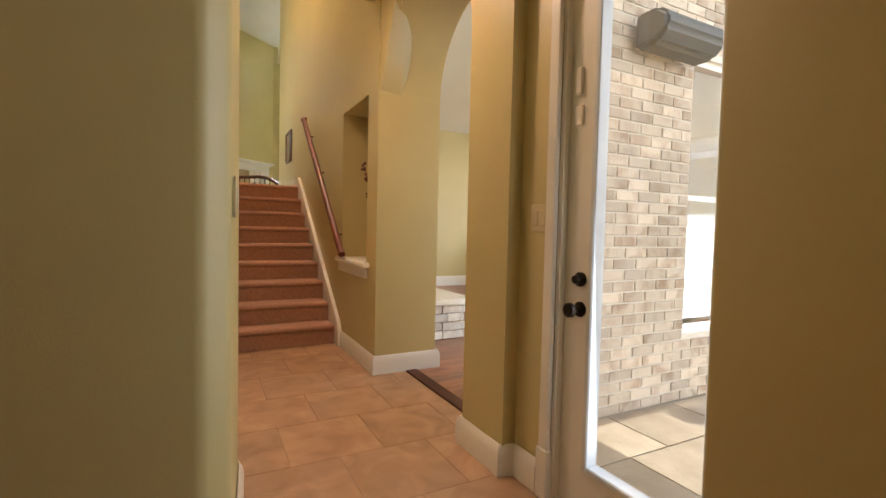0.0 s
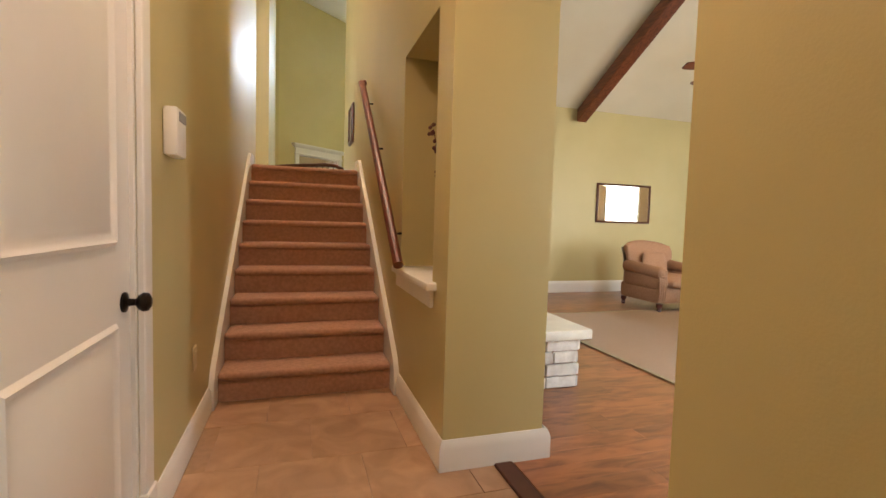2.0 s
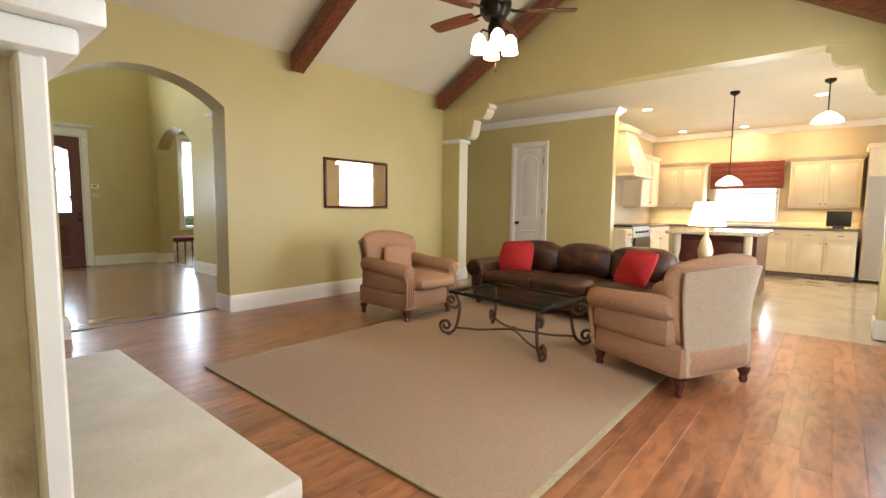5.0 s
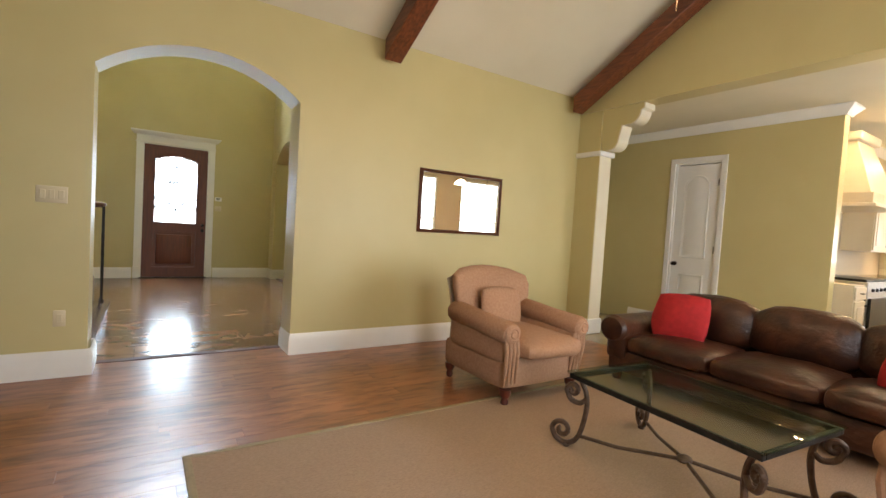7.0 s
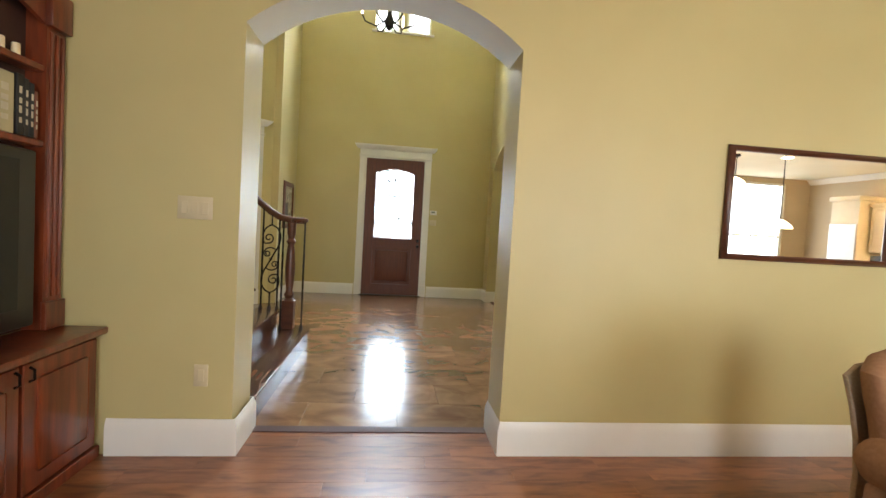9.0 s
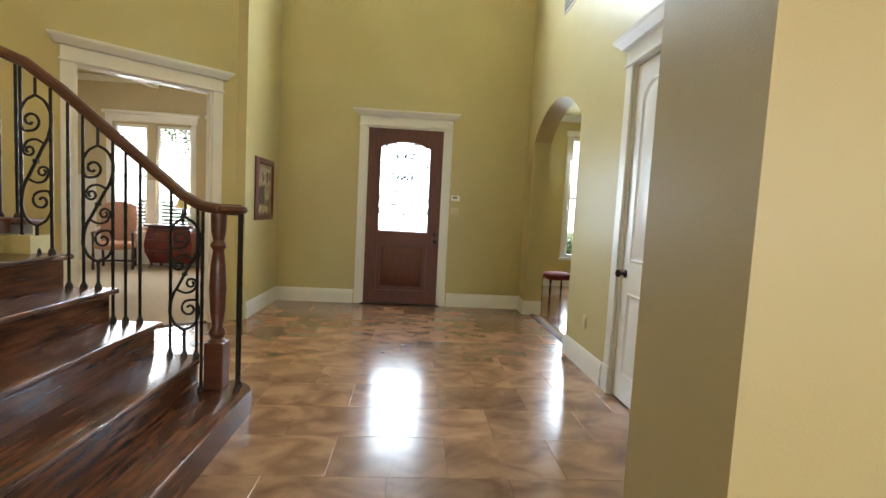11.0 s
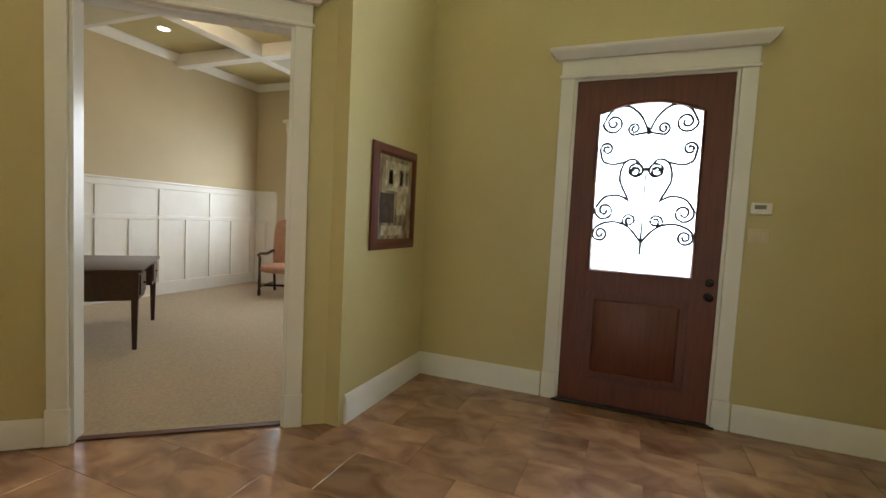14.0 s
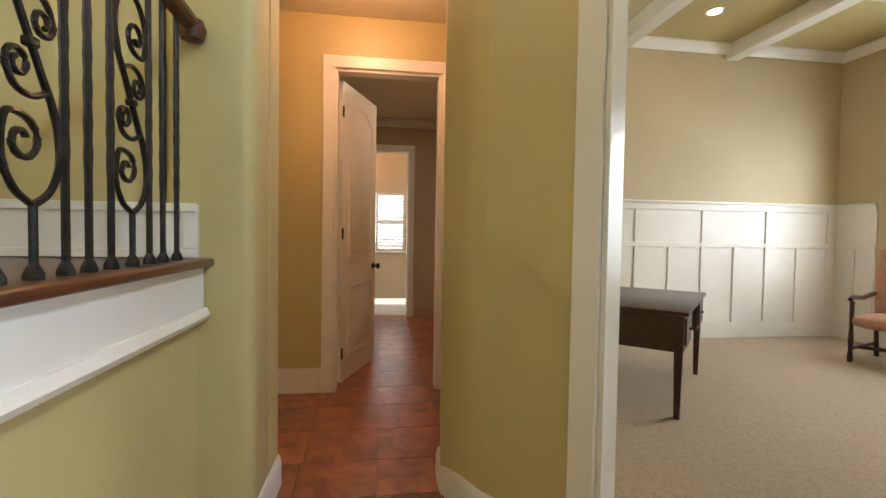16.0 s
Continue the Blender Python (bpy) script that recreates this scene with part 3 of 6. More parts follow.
def spiral(cx, cz, r0, r1, a0, turns, y=0.0, n=26):
    """A flat scroll in the xz plane that winds inward."""
    return [(cx + (r0 + (r1 - r0) * i / n) * math.cos(a0 + turns * 2 * math.pi * i / n), y, cz + (r0 + (r1 - r0) * i / n) * math.sin(a0 + turns * 2 * math.pi * i / n)) for i in range(n + 1)]


def curl(pts, cx, cz, turns, n=22):
    """A bent bar through points that ends in an inward spiral round (cx, cz)."""
    line = []
    for i in range(len(pts) - 1):
        a, b, c, d = pts[max(i - 1, 0)], pts[i], pts[i + 1], pts[min(i + 2, len(pts) - 1)]
        for k in range(6):
            u = k / 6
            line.append(tuple(0.5 * (2 * b[j] + (c[j] - a[j]) * u + (2 * a[j] - 5 * b[j] + 4 * c[j] - d[j]) * u * u + (3 * b[j] - a[j] - 3 * c[j] + d[j]) * u ** 3) for j in (0, 1)))
    a0 = math.atan2(pts[-1][1] - cz, pts[-1][0] - cx)
    r0 = math.hypot(pts[-1][1] - cz, pts[-1][0] - cx)
    for i in range(n + 1):
        q, g = r0 + (0.012 - r0) * i / n, a0 + turns * 2 * math.pi * i / n
        line.append((cx + q * math.cos(g), cz + q * math.sin(g)))
    return line


CURLS = (
    ([(0.0, 2.03), (0.055, 2.15), (0.15, 2.225), (0.26, 2.20), (0.32, 2.10)], 0.245, 2.105, -1.7),
    ([(0.0, 2.04), (0.05, 2.03), (0.10, 2.02)], 0.098, 2.065, 1.5),
    ([(0.02, 1.76), (0.03, 1.80)], 0.072, 1.765, -1.5),
    ([(0.11, 1.56), (0.175, 1.70), (0.15, 1.82), (0.08, 1.845), (0.02, 1.78)], 0.072, 1.765, 1.0),
    ([(0.13, 1.835), (0.22, 1.81), (0.30, 1.83), (0.325, 1.90)], 0.28, 1.92, 1.5),
    ([(0.10, 1.545), (0.18, 1.585), (0.28, 1.565), (0.34, 1.48)], 0.27, 1.47, -1.6),
    ([(0.0, 1.25), (0.10, 1.36), (0.22, 1.39), (0.32, 1.35), (0.345, 1.29)], 0.29, 1.30, -1.6),
    ([(0.10, 1.36), (0.135, 1.385)], 0.09, 1.405, 1.5),
)
for s in (-1, 1):
    for pts, cx, cz, tn in CURLS:
        part("scroll", tube(B(), [(s * x * 0.97, -0.018, z) for x, z in curl(pts, cx, cz, tn)], 0.009, 6), IRON, FD)
part("scroll_collar", box(B(), -0.012, -0.028, 1.765, 0.012, -0.006, 1.79, 0.003, 1), IRON, FD)
part("scroll_stem", tube(B(), [(0, -0.018, 1.56), (0, -0.018, 1.77)], 0.0055, 5), IRON, FD)
part("scroll_stem", tube(B(), [(0, -0.018, 1.16), (0, -0.018, 1.26), (0, -0.018, 1.42)], [0.009, 0.010, 0.004], 6), IRON, FD)
part("scroll_tip", tube(B(), [(0, -0.018, 2.02), (0, -0.018, 2.08)], [0.014, 0.005], 6), IRON, FD)
knob(FD, 0.455, 0.90)
lt = B()
lathe(lt, [(0.028, 0), (0.028, 0.012), (0.018, 0.02), (0.016, 0.035), (0.003, 0.036)], n=14)
bm = B()
join(bm, lt, pose(0.455, -0.025, 1.00, 90, 0, 0))
part("deadbolt", bm, BRONZE, FD)
part("threshold", box(B(), -0.55, -0.09, 0.0, 0.55, 0.06, 0.014, 0.004, 1), BRONZE, FD)

# back door with a full glass lite
BD = thing("back_door", facing(1.52, 0.85, -90), "cream back door with a full glass pane and bronze knobs", "door", kind="structure")
bm = B()
for x0, x1, z0, z1 in ((-0.37, -0.24, 0.01, 2.41), (0.27, 0.37, 0.01, 2.41), (-0.24, 0.27, 0.01, 0.2), (-0.24, 0.27, 2.28, 2.41)):
    box(bm, x0, -0.02, z0, x1, 0.02, z1)
part("leaf", bm, WHITE, BD)
bm = B()
for x0, x1, z0, z1 in ((-0.245, -0.22, 0.19, 2.29), (0.25, 0.275, 0.19, 2.29), (-0.22, 0.25, 0.19, 0.215), (-0.22, 0.25, 2.265, 2.29)):
    box(bm, x0, -0.03, z0, x1, 0.03, z1, 0.005, 1)
part("glass_frame", bm, mat("pale_vinyl", (0.72, 0.76, 0.8), 0.35), BD)
gp = part("pane", box(B(), -0.221, -0.004, 0.214, 0.251, 0.004, 2.266), CLEAR, BD)
gp.visible_shadow = False
knob(BD, -0.285, 0.80)
lt = B()
lathe(lt, [(0.028, 0), (0.028, 0.012), (0.018, 0.02), (0.016, 0.035), (0.003, 0.036)], n=14)
bm = B()
join(bm, lt, pose(-0.285, -0.02, 0.915, 90, 0, 0))
part("deadbolt", bm, BRONZE, BD)
bm = B()
box(bm, -0.335, -0.034, 1.62, -0.305, -0.019, 1.72, 0.004, 1)
box(bm, -0.345, -0.030, 1.50, -0.300, -0.019, 1.58, 0.004, 1)
part("alarm_sensor", bm, WHITE, BD, "small white alarm contact")


def window(name, m, w, z0, z1, cols, rows, label, sash=True, slats=0, depth=0.14):
    """A white window set in its opening; x along the wall, -y into the room."""
    d = thing(name, m, label, "window", kind="structure")
    bm = B()
    for x0, x1, a, b in ((-w / 2, -w / 2 + 0.045, z0, z1), (w / 2 - 0.045, w / 2, z0, z1), (-w / 2 + 0.045, w / 2 - 0.045, z0, z0 + 0.05), (-w / 2 + 0.045, w / 2 - 0.045, z1 - 0.05, z1)):
        box(bm, x0, 0.03, a, x1, 0.10, b)
    part("window_frame", bm, WHITE, d)
    if sash:
        part("meeting_rail", box(B(), -w / 2 + 0.045, 0.04, (z0 + z1) / 2 - 0.02, w / 2 - 0.045, 0.085, (z0 + z1) / 2 + 0.02), WHITE, d)
    for i in range(1, cols):
        x = -w / 2 + w * i / cols
        part("muntin", box(B(), x - 0.009, 0.05, z0 + 0.05, x + 0.009, 0.072, z1 - 0.05), WHITE, d)
    for i in range(1, rows):
        z = z0 + (z1 - z0) * i / rows
        if sash and abs(z - (z0 + z1) / 2) < 0.03:
            continue
        part("muntin", box(B(), -w / 2 + 0.045, 0.0512, z - 0.009, w / 2 - 0.045, 0.0708, z + 0.009), WHITE, d)
    pn = part("pane", box(B(), -w / 2 + 0.04, 0.058, z0 + 0.04, w / 2 - 0.04, 0.064, z1 - 0.04), CLEAR, d)
    pn.visible_shadow = False
    part("window_sill", box(B(), -w / 2 - 0.06, -0.05, z0 - 0.03, w / 2 + 0.06, 0.03, z0, 0.006, 1), WHITE, d)
    for i in range(slats):
        z = z0 + 0.07 + (z1 - z0 - 0.14) * (i + 0.5) / slats
        t = B()
        box(t, -w / 2 + 0.05, -0.028, -0.003, w / 2 - 0.05, 0.028, 0.003)
        bm = B()
        join(bm, t, pose(0, -0.005, z, 24, 0, 0))
        part("slat", bm, WHITE, d)
    return d


for x in (7.05, 7.89):
    window("window_1", facing(x, 15.9, 0), 0.66, 0.58, 2.9, 2, 6, "tall white divided dining room window")
for x in (-1.82, -1.0, 0.10):
    window("window_2", facing(x, 16.45, 0), 0.65, 0.75, 2.72, 1, 2, "white office window with open slatted blinds", slats=26)
window("window_3", facing(3.79, 2.10, 180), 0.92, 0.36, 2.38, 1, 2, "white sash window onto the patio")
window("window_4", facing(6.7, 2.10, 180), 1.4, 0.36, 2.38, 2, 2, "white sash window onto the patio")
window("window_5", facing(13.0, 4.09, -90), 1.1, 0.95, 2.15, 2, 2, "white kitchen window above the sink")
window("window_6", facing(-6.5, 10.83, 90), 0.55, 0.9, 2.0, 1, 2, "small white window with closed blinds", slats=16)
for x in (3.32, 3.86):
    window("window_7", facing(x, 13.45, 0), 0.42, 4.62, 5.4, 1, 1, "small high foyer window", sash=False)
window("window_8", facing(9.2, 0.65, 180), 1.8, 0.3, 2.7, 2, 2, "wide white breakfast room window")
window("window_8", facing(11.675, 0.65, 180), 1.45, 0.3, 2.7, 2, 2, "wide white breakfast room window")
window("window_9", facing(-1.28, 7.2, 90), 1.2, 2.4, 4.0, 2, 2, "white window lighting the upper landing")

# ---- foyer staircase ----
RISE = 0.19
NX = [2.78, 2.50, 2.25, 2.0, 1.75, 1.50]
ST = thing("foyer_staircase", pose(0, 0, 0), "dark stained oak staircase rising to a landing above the foyer", "staircase", kind="structure")
for k in range(5):
    z, ye = RISE * (k + 1), (9.95 if k == 0 else 9.86)
    bm = B()
    xa, xb = NX[k + 1] - 0.03, NX[k] + 0.03
    if k == 0:
        pts = [(xa, 8.04), (xb, 8.04), (xb, 9.74)] + [(xb - 0.16 + 0.16 * math.cos(a), 9.79 + 0.16 * math.sin(a)) for a in [math.pi / 2 * i / 8 for i in range(9)]] + [(xa, 9.95)]
    else:
        pts = [(xa, 8.04), (xb, 8.04), (xb, ye), (xa, ye)]
    prism(bm, [(x, y, z - 0.032) for x, y in pts], (0, 0, 0.032))
    bmesh.ops.bevel(bm, geom=[e for e in bm.edges if abs(e.verts[0].co.z - e.verts[1].co.z) < 0.001 and max(v.co.x for v in e.verts) > xb - 0.2], offset=0.011, segments=3, profile=0.5, affect='EDGES')
    part("tread", bm, TREAD, ST)
    rp = [(xa, 8.045), (NX[k], 8.045), (NX[k], ye - 0.04), (xa, ye - 0.04)]
    part("riser", prism(B(), [(x, y, z - RISE + 0.001) for x, y in rp], (0, 0, RISE - 0.034)), TREAD, ST)
part("landing_edge", box(B(), 0.30, 9.78, 1.108, 1.53, 9.99, 1.14, 0.011, 3), WALNUT, ST)
part("landing_floor", box(B(), 0.05, 8.3, 1.06, 1.5, 9.78, 1.138), WALNUT, ST)
bm = B()
box(bm, 0.32, 9.93, 0.93, 1.50, 9.955, 1.107)
sweep(bm, [(1.50, 9.955, 0.90), (0.32, 9.955, 0.90)], [(0, 0), (0.012, 0.0), (0.024, 0.02), (0.012, 0.05), (0, 0.05)])
part("stringer", bm, WHITE, ST, "white painted stair skirt")
struct("wall_under_landing", box(B(), 0.31, 9.76, 0, 1.62, 9.93, 1.05), PAINT, "painted wall below the stair landing", "wall")
struct("wall_stair_inner", box(B(), 0.05, 8.2, 0, 1.48, 9.76, 1.05), PAINT)
bm = B()
box(bm, 0.311, 8.31, 1.142, 0.328, 9.935, 1.345)
box(bm, 0.328, 8.31, 1.142, 0.336, 9.935, 1.175, 0.002, 1)
box(bm, 0.328, 8.31, 1.315, 0.338, 9.935, 1.35, 0.004, 1)
box(bm, 0.328, 9.885, 1.176, 0.336, 9.935, 1.314, 0.002, 1)
struct("landing_baseboard", bm, WHITE, "white panelled skirting on the stair landing", "baseboard")
struct("landing_upper", box(B(), 0.26, 6.25, 1.45, 1.35, 8.2, 1.615), STAIRC, "tan carpeted upper landing", "landing")

RAILS = [(2.71, 9.885, 1.25), (2.60, 9.85, 1.25), (2.50, 9.84, 1.265), (2.40, 9.84, 1.32), (2.30, 9.845, 1.40), (2.0, 9.86, 1.64), (1.7, 9.88, 1.885), (1.5, 9.90, 2.02), (1.36, 9.905, 2.075), (1.2, 9.91, 2.085), (0.8, 9.92, 2.05), (0.40, 9.93, 2.01), (0.36, 9.93, 1.985)]


def rail_z(x):
    for (xa, ya, za), (xb, yb, zb) in zip(RAILS, RAILS[1:]):
        if xb <= x <= xa:
            f = (xa - x) / (xa - xb)
            return za + (zb - za) * f, ya + (yb - ya) * f
    return RAILS[-1][2], RAILS[-1][1]


def scroll_s(bm, w, z0, z1, s=1):
    """An S-shaped iron panel: one bar sweeps from the top to a curl at the foot, a second answers it the other way up."""
    h, q = z1 - z0, w / 2
    for m in (1, -1):
        def p(x, z):
            return (s * m * x, z if m > 0 else 1 - z)
        bars = (
            ([(0, 1.0), (q * 0.62, 0.95), (q * 0.98, 0.84), (q * 0.80, 0.70), (q * 0.40, 0.60), (0, 0.50)], None, 0, 0.0085),
            ([(0, 1.0), (-q * 0.62, 0.95), (-q * 0.96, 0.85), (-q * 0.80, 0.735), (-q * 0.25, 0.73)], (-q * 0.32, 0.805), 1.15, 0.0075),
            ([(q * 0.55, 0.635), (q * 0.0, 0.665), (-q * 0.55, 0.645), (-q * 0.80, 0.585)], (-q * 0.42, 0.58), 1.2, 0.0070),
        )
        for pts, c, turns, rad in bars:
            at = p(*(c or (0, 0.5)))
            line = curl([(p(x, z)[0], z0 + h * p(x, z)[1]) for x, z in pts], at[0], z0 + h * at[1], turns * s, 18)
            if c is None:
                line = line[:6 * (len(pts) - 1)] + [(0.0, z0 + 0.5 * h)]
            tube(bm, [(x, 0.0, z) for x, z in line], rad, 6)
    box(bm, -0.013, -0.012, z0 + 0.485 * h, 0.013, 0.012, z0 + 0.515 * h, 0.003, 1)
    return bm


BAL = thing("stair_balustrade", pose(0, 0, 0), "wrought iron scroll balustrade with a polished wood handrail", "balustrade", kind="structure")
bm = B()
tube(bm, RAILS, 0.033, 10)
lathe(bm, [(0.02, -0.02), (0.075, -0.018), (0.088, 0.0), (0.08, 0.02), (0.02, 0.026)], (2.665, 9.865, 1.25), 18)
lathe(bm, [(0.015, -0.045), (0.04, -0.035), (0.05, 0.0), (0.04, 0.035), (0.015, 0.045)], (0.36, 9.93, 1.99), 14)
part("handrail", bm, WALNUT, BAL, "polished dark wood handrail ending in a volute")
bm = B()
box(bm, 2.545, 9.785, 0.19, 2.655, 9.895, 0.47, 0.006, 1)
lathe(bm, [(0.050, 0.27), (0.056, 0.275), (0.036, 0.30), (0.050, 0.33), (0.030, 0.37), (0.042, 0.47), (0.047, 0.60), (0.040, 0.74), (0.030, 0.82), (0.046, 0.85), (0.030, 0.88), (0.040, 0.93), (0.044, 1.035)], (2.60, 9.84, 0.19), 18)
part("newel_post", bm, WALNUT, BAL, "turned dark wood newel post")


def baluster(x, y, z0, z1, scroll=False):
    bm = B()
    if scroll:
        tube(bm, [(x, y, z0), (x, y, z0 + 0.16)], 0.0085, 7)
        tube(bm, [(x, y, z1 - 0.10), (x, y, z1)], 0.0075, 7)
        t = B()
        scroll_s(t, 0.17, z0 + 0.155, z1 - 0.095)
        join(bm, t, Matrix.Translation((x, y, 0)))
    else:
        n = 22
        tube(bm, [(x, y, z0 + (z1 - z0) * i / n) for i in range(n + 1)], [0.0088 + 0.0018 * (i % 2) * (0.25 < i / n < 0.75) for i in range(n + 1)], 6)
    lathe(bm, [(0.019, 0), (0.019, 0.012), (0.012, 0.028), (0.008, 0.034)], (x, y, z0), 8)
    part("scroll_baluster" if scroll else "baluster", bm, IRON, BAL)


for x, y, k, sc in ((2.72, 9.87, 0, 0), (2.735, 9.79, 0, 0), (2.54, 9.77, 0, 0),
                    (2.42, 9.82, 1, 1), (2.34, 9.82, 1, 0), (2.49, 9.82, 1, 0),
                    (2.17, 9.82, 2, 0), (2.09, 9.82, 2, 0), (1.94, 9.82, 3, 1), (2.02, 9.82, 2, 0), (1.86, 9.82, 3, 0),
                    (1.78, 9.82, 3, 0), (1.69, 9.82, 4, 0), (1.61, 9.82, 4, 1), (1.53, 9.82, 4, 0)):
    rz, ry = rail_z(min(x, 2.7))
    baluster(x, min(y, 10.02), RISE * (k + 1), rz - 0.02, sc)
for i, x in enumerate((1.43, 1.335, 1.24, 1.14, 1.04, 0.955, 0.86, 0.755, 0.655, 0.565, 0.46)):
    baluster(x, 9.915, 1.14, rail_z(x)[0] - 0.02, i % 4 == 3)

# ---- carpeted stair ----
CS = thing("carpet_stair", pose(0, 0, 0), "straight stair fully covered in tan carpet", "staircase", kind="structure")
R2, T2 = 0.18, 0.245
for k in range(9):
    y0 = 4.10 + T2 * k
    bm = B()
    box(bm, 0.281, y0, 0.0 if k == 0 else R2 * k - 0.02, 1.315, y0 + T2 + (0.02 if k < 8 else 0.1), R2 * (k + 1) - 0.045)
    t = B()
    box(t, 0.281, y0 - 0.03, R2 * (k + 1) - 0.05, 1.315, y0 + T2 + (0.02 if k < 8 else 0.1), R2 * (k + 1), 0.022, 3)
    join(bm, t)
    part("carpeted_step", bm, STAIRC, CS)
for x0, x1 in ((0.251, 0.280), (1.316, 1.349)):
    bm = B()
    prism(bm, [(x0, 3.97, 0.14), (x0, 4.02, 0.225), (x0, 6.07, 1.73), (x0, 6.35, 1.74), (x0, 6.35, 1.6), (x0, 6.1, 1.5), (x0, 4.15, 0.0), (x0, 3.97, 0.0)], (x1 - x0, 0, 0))
    part("skirt_board", bm, WHITE, CS, "white painted skirt board")
HR = thing("wall_handrail", pose(0, 0, 0), "red-brown wooden handrail fixed to the stair wall", "handrail", kind="structure")
bm = B()
tube(bm, [(1.27, 3.70, 0.86), (1.27, 3.80, 0.94), (1.27, 5.40, 2.30), (1.27, 5.50, 2.36), (1.30, 5.52, 2.37)], 0.030, 10)
part("rail", bm, mat("red_brown_rail_wood", (0.19, 0.042, 0.018), 0.42, col2=(0.11, 0.022, 0.010), scale=5, stretch=(6, 1, 6), bump=0.04, bscale=40, detail=7), HR)
for y, z in ((4.0, 1.11), (4.75, 1.745), (5.3, 2.215)):
    part("bracket", tube(B(), [(1.35, y, z - 0.08), (1.29, y, z - 0.08), (1.27, y, z - 0.02)], 0.008, 6), BRONZE, HR)


def picture_frame(name, m, w, h, label, art, fw=0.05, frame_mat=None, mirror=False):
    """A framed flat thing; x along the wall, -y out of it, origin at its middle."""
    d = thing(name, m, label, "mirror" if mirror else "picture")
    bm = B()
    prof = [(0, 0), (fw, 0), (fw, 0.012), (fw * 0.7, 0.026), (fw * 0.25, 0.032), (0, 0.02)]
    rows = []
    for sx, sz in ((-1, -1), (1, -1), (1, 1), (-1, 1)):
        rows.append([bm.verts.new((sx * (w / 2 - fw + o), -u, sz * (h / 2 - fw + o))) for o, u in prof])
    for i in range(4):
        a, b = rows[i], rows[(i + 1) % 4]
        for j in range(len(prof)):
            bm.faces.new((a[j], b[j], b[(j + 1) % len(prof)], a[(j + 1) % len(prof)]))
    part("frame", bm, frame_mat or WALNUT, d)
    part("glass" if mirror else "canvas", box(B(), -w / 2 + fw - 0.004, -0.010, -h / 2 + fw - 0.004, w / 2 - fw + 0.004, -0.001, h / 2 - fw + 0.004), art, d)
    return d


MIRROR = bpy.data.materials.new("silvered_mirror")
MIRROR.use_nodes = True
MIRROR.node_tree.nodes["Principled BSDF"].inputs["Metallic"].default_value = 1
MIRROR.node_tree.nodes["Principled BSDF"].inputs["Roughness"].default_value = 0.015
MIRROR.node_tree.nodes["Principled BSDF"].inputs["Base Color"].default_value = (0.92, 0.92, 0.90, 1)
picture_frame("wall_mirror", pose(6.01, 7.715, 1.50), 1.10, 0.66, "wide wall mirror in a thin dark frame", MIRROR, 0.035, WALNUT, True)
ART = mat("street_scene_paint", (0.10, 0.06, 0.03), 0.5, col2=(0.42, 0.33, 0.18), scale=5, stretch=(3, 3, 1.3), detail=6, bump=0.2, bscale=60)
pic = picture_frame("framed_painting", pose(1.885, 12.855, 1.48, 0, 0, 90), 0.66, 0.74, "brown painting of an old white building in a red-brown wood frame", ART, 0.075, DOORW)
PALE = mat("cream_oil_paint", (0.62, 0.54, 0.36), 0.5, col2=(0.30, 0.22, 0.11), scale=14, bump=0.2, bscale=50)
DARKP = mat("umber_oil_paint", (0.035, 0.02, 0.012), 0.5, col2=(0.09, 0.05, 0.03), scale=14, bump=0.2, bscale=50)
for x0, z0, x1, z1, mm in ((-0.16, 0.05, 0.20, 0.26, PALE), (0.02, -0.12, 0.17, 0.05, PALE), (-0.20, -0.27, 0.12, -0.20, PALE), (-0.11, 0.10, -0.05, 0.20, DARKP), (0.05, 0.09, 0.11, 0.21, DARKP), (0.15, 0.10, 0.185, 0.2, DARKP), (-0.22, -0.18, -0.02, 0.03, DARKP)):
    part("brush_mark", box(B(), x0, -0.0125, z0, x1, -0.0105, z1), mm, pic)
picture_frame("framed_picture", pose(1.345, 6.95, 2.26, 0, 0, -90), 0.42, 0.46, "small dark-framed picture on the stair wall", ART, 0.04, WALNUT)


def switch_plate(name, m, w, h, n, label, cat="light switch"):
    d = thing(name, m, label, cat)
    part("plate", box(B(), -w / 2, -0.007, -h / 2, w / 2, 0.0, h / 2, 0.003, 2), IVORY, d)
    for i in range(n):
        x = (i - (n - 1) / 2) * w / (n + 0.4)
        part("rocker", box(B(), x - 0.016, -0.011, -0.032, x + 0.016, -0.006, 0.032, 0.002, 1), IVORY, d)
    return d


IVORY = mat("ivory_plastic", (0.66, 0.56, 0.36), 0.35, scale=4)
switch_plate("light_switch", pose(2.565, 7.72, 1.285), 0.17, 0.115, 3, "ivory three-gang light switch plate")
switch_plate("light_switch", pose(1.468, 1.345, 1.15, 0, 0, -90), 0.115, 0.115, 2, "ivory two-gang light switch plate by the back door")
switch_plate("light_switch", pose(0.300, 1.27, 1.17, 0, 0, 85), 0.07, 0.115, 1, "ivory single light switch plate")
switch_plate("wall_outlet", pose(2.62, 7.72, 0.42), 0.07, 0.115, 1, "ivory wall outlet above the baseboard", "outlet")
switch_plate("wall_outlet", pose(5.268, 10.95, 0.42, 0, 0, -90), 0.07, 0.115, 1, "ivory wall outlet in the foyer", "outlet")
switch_plate("wall_outlet", pose(0.252, 3.6, 0.42, 0, 0, 90), 0.07, 0.115, 1, "ivory wall outlet below the stair", "outlet")
switch_plate("light_switch", pose(4.29, 13.45, 1.34), 0.12, 0.10, 2, "ivory light switch plate beside the front door")
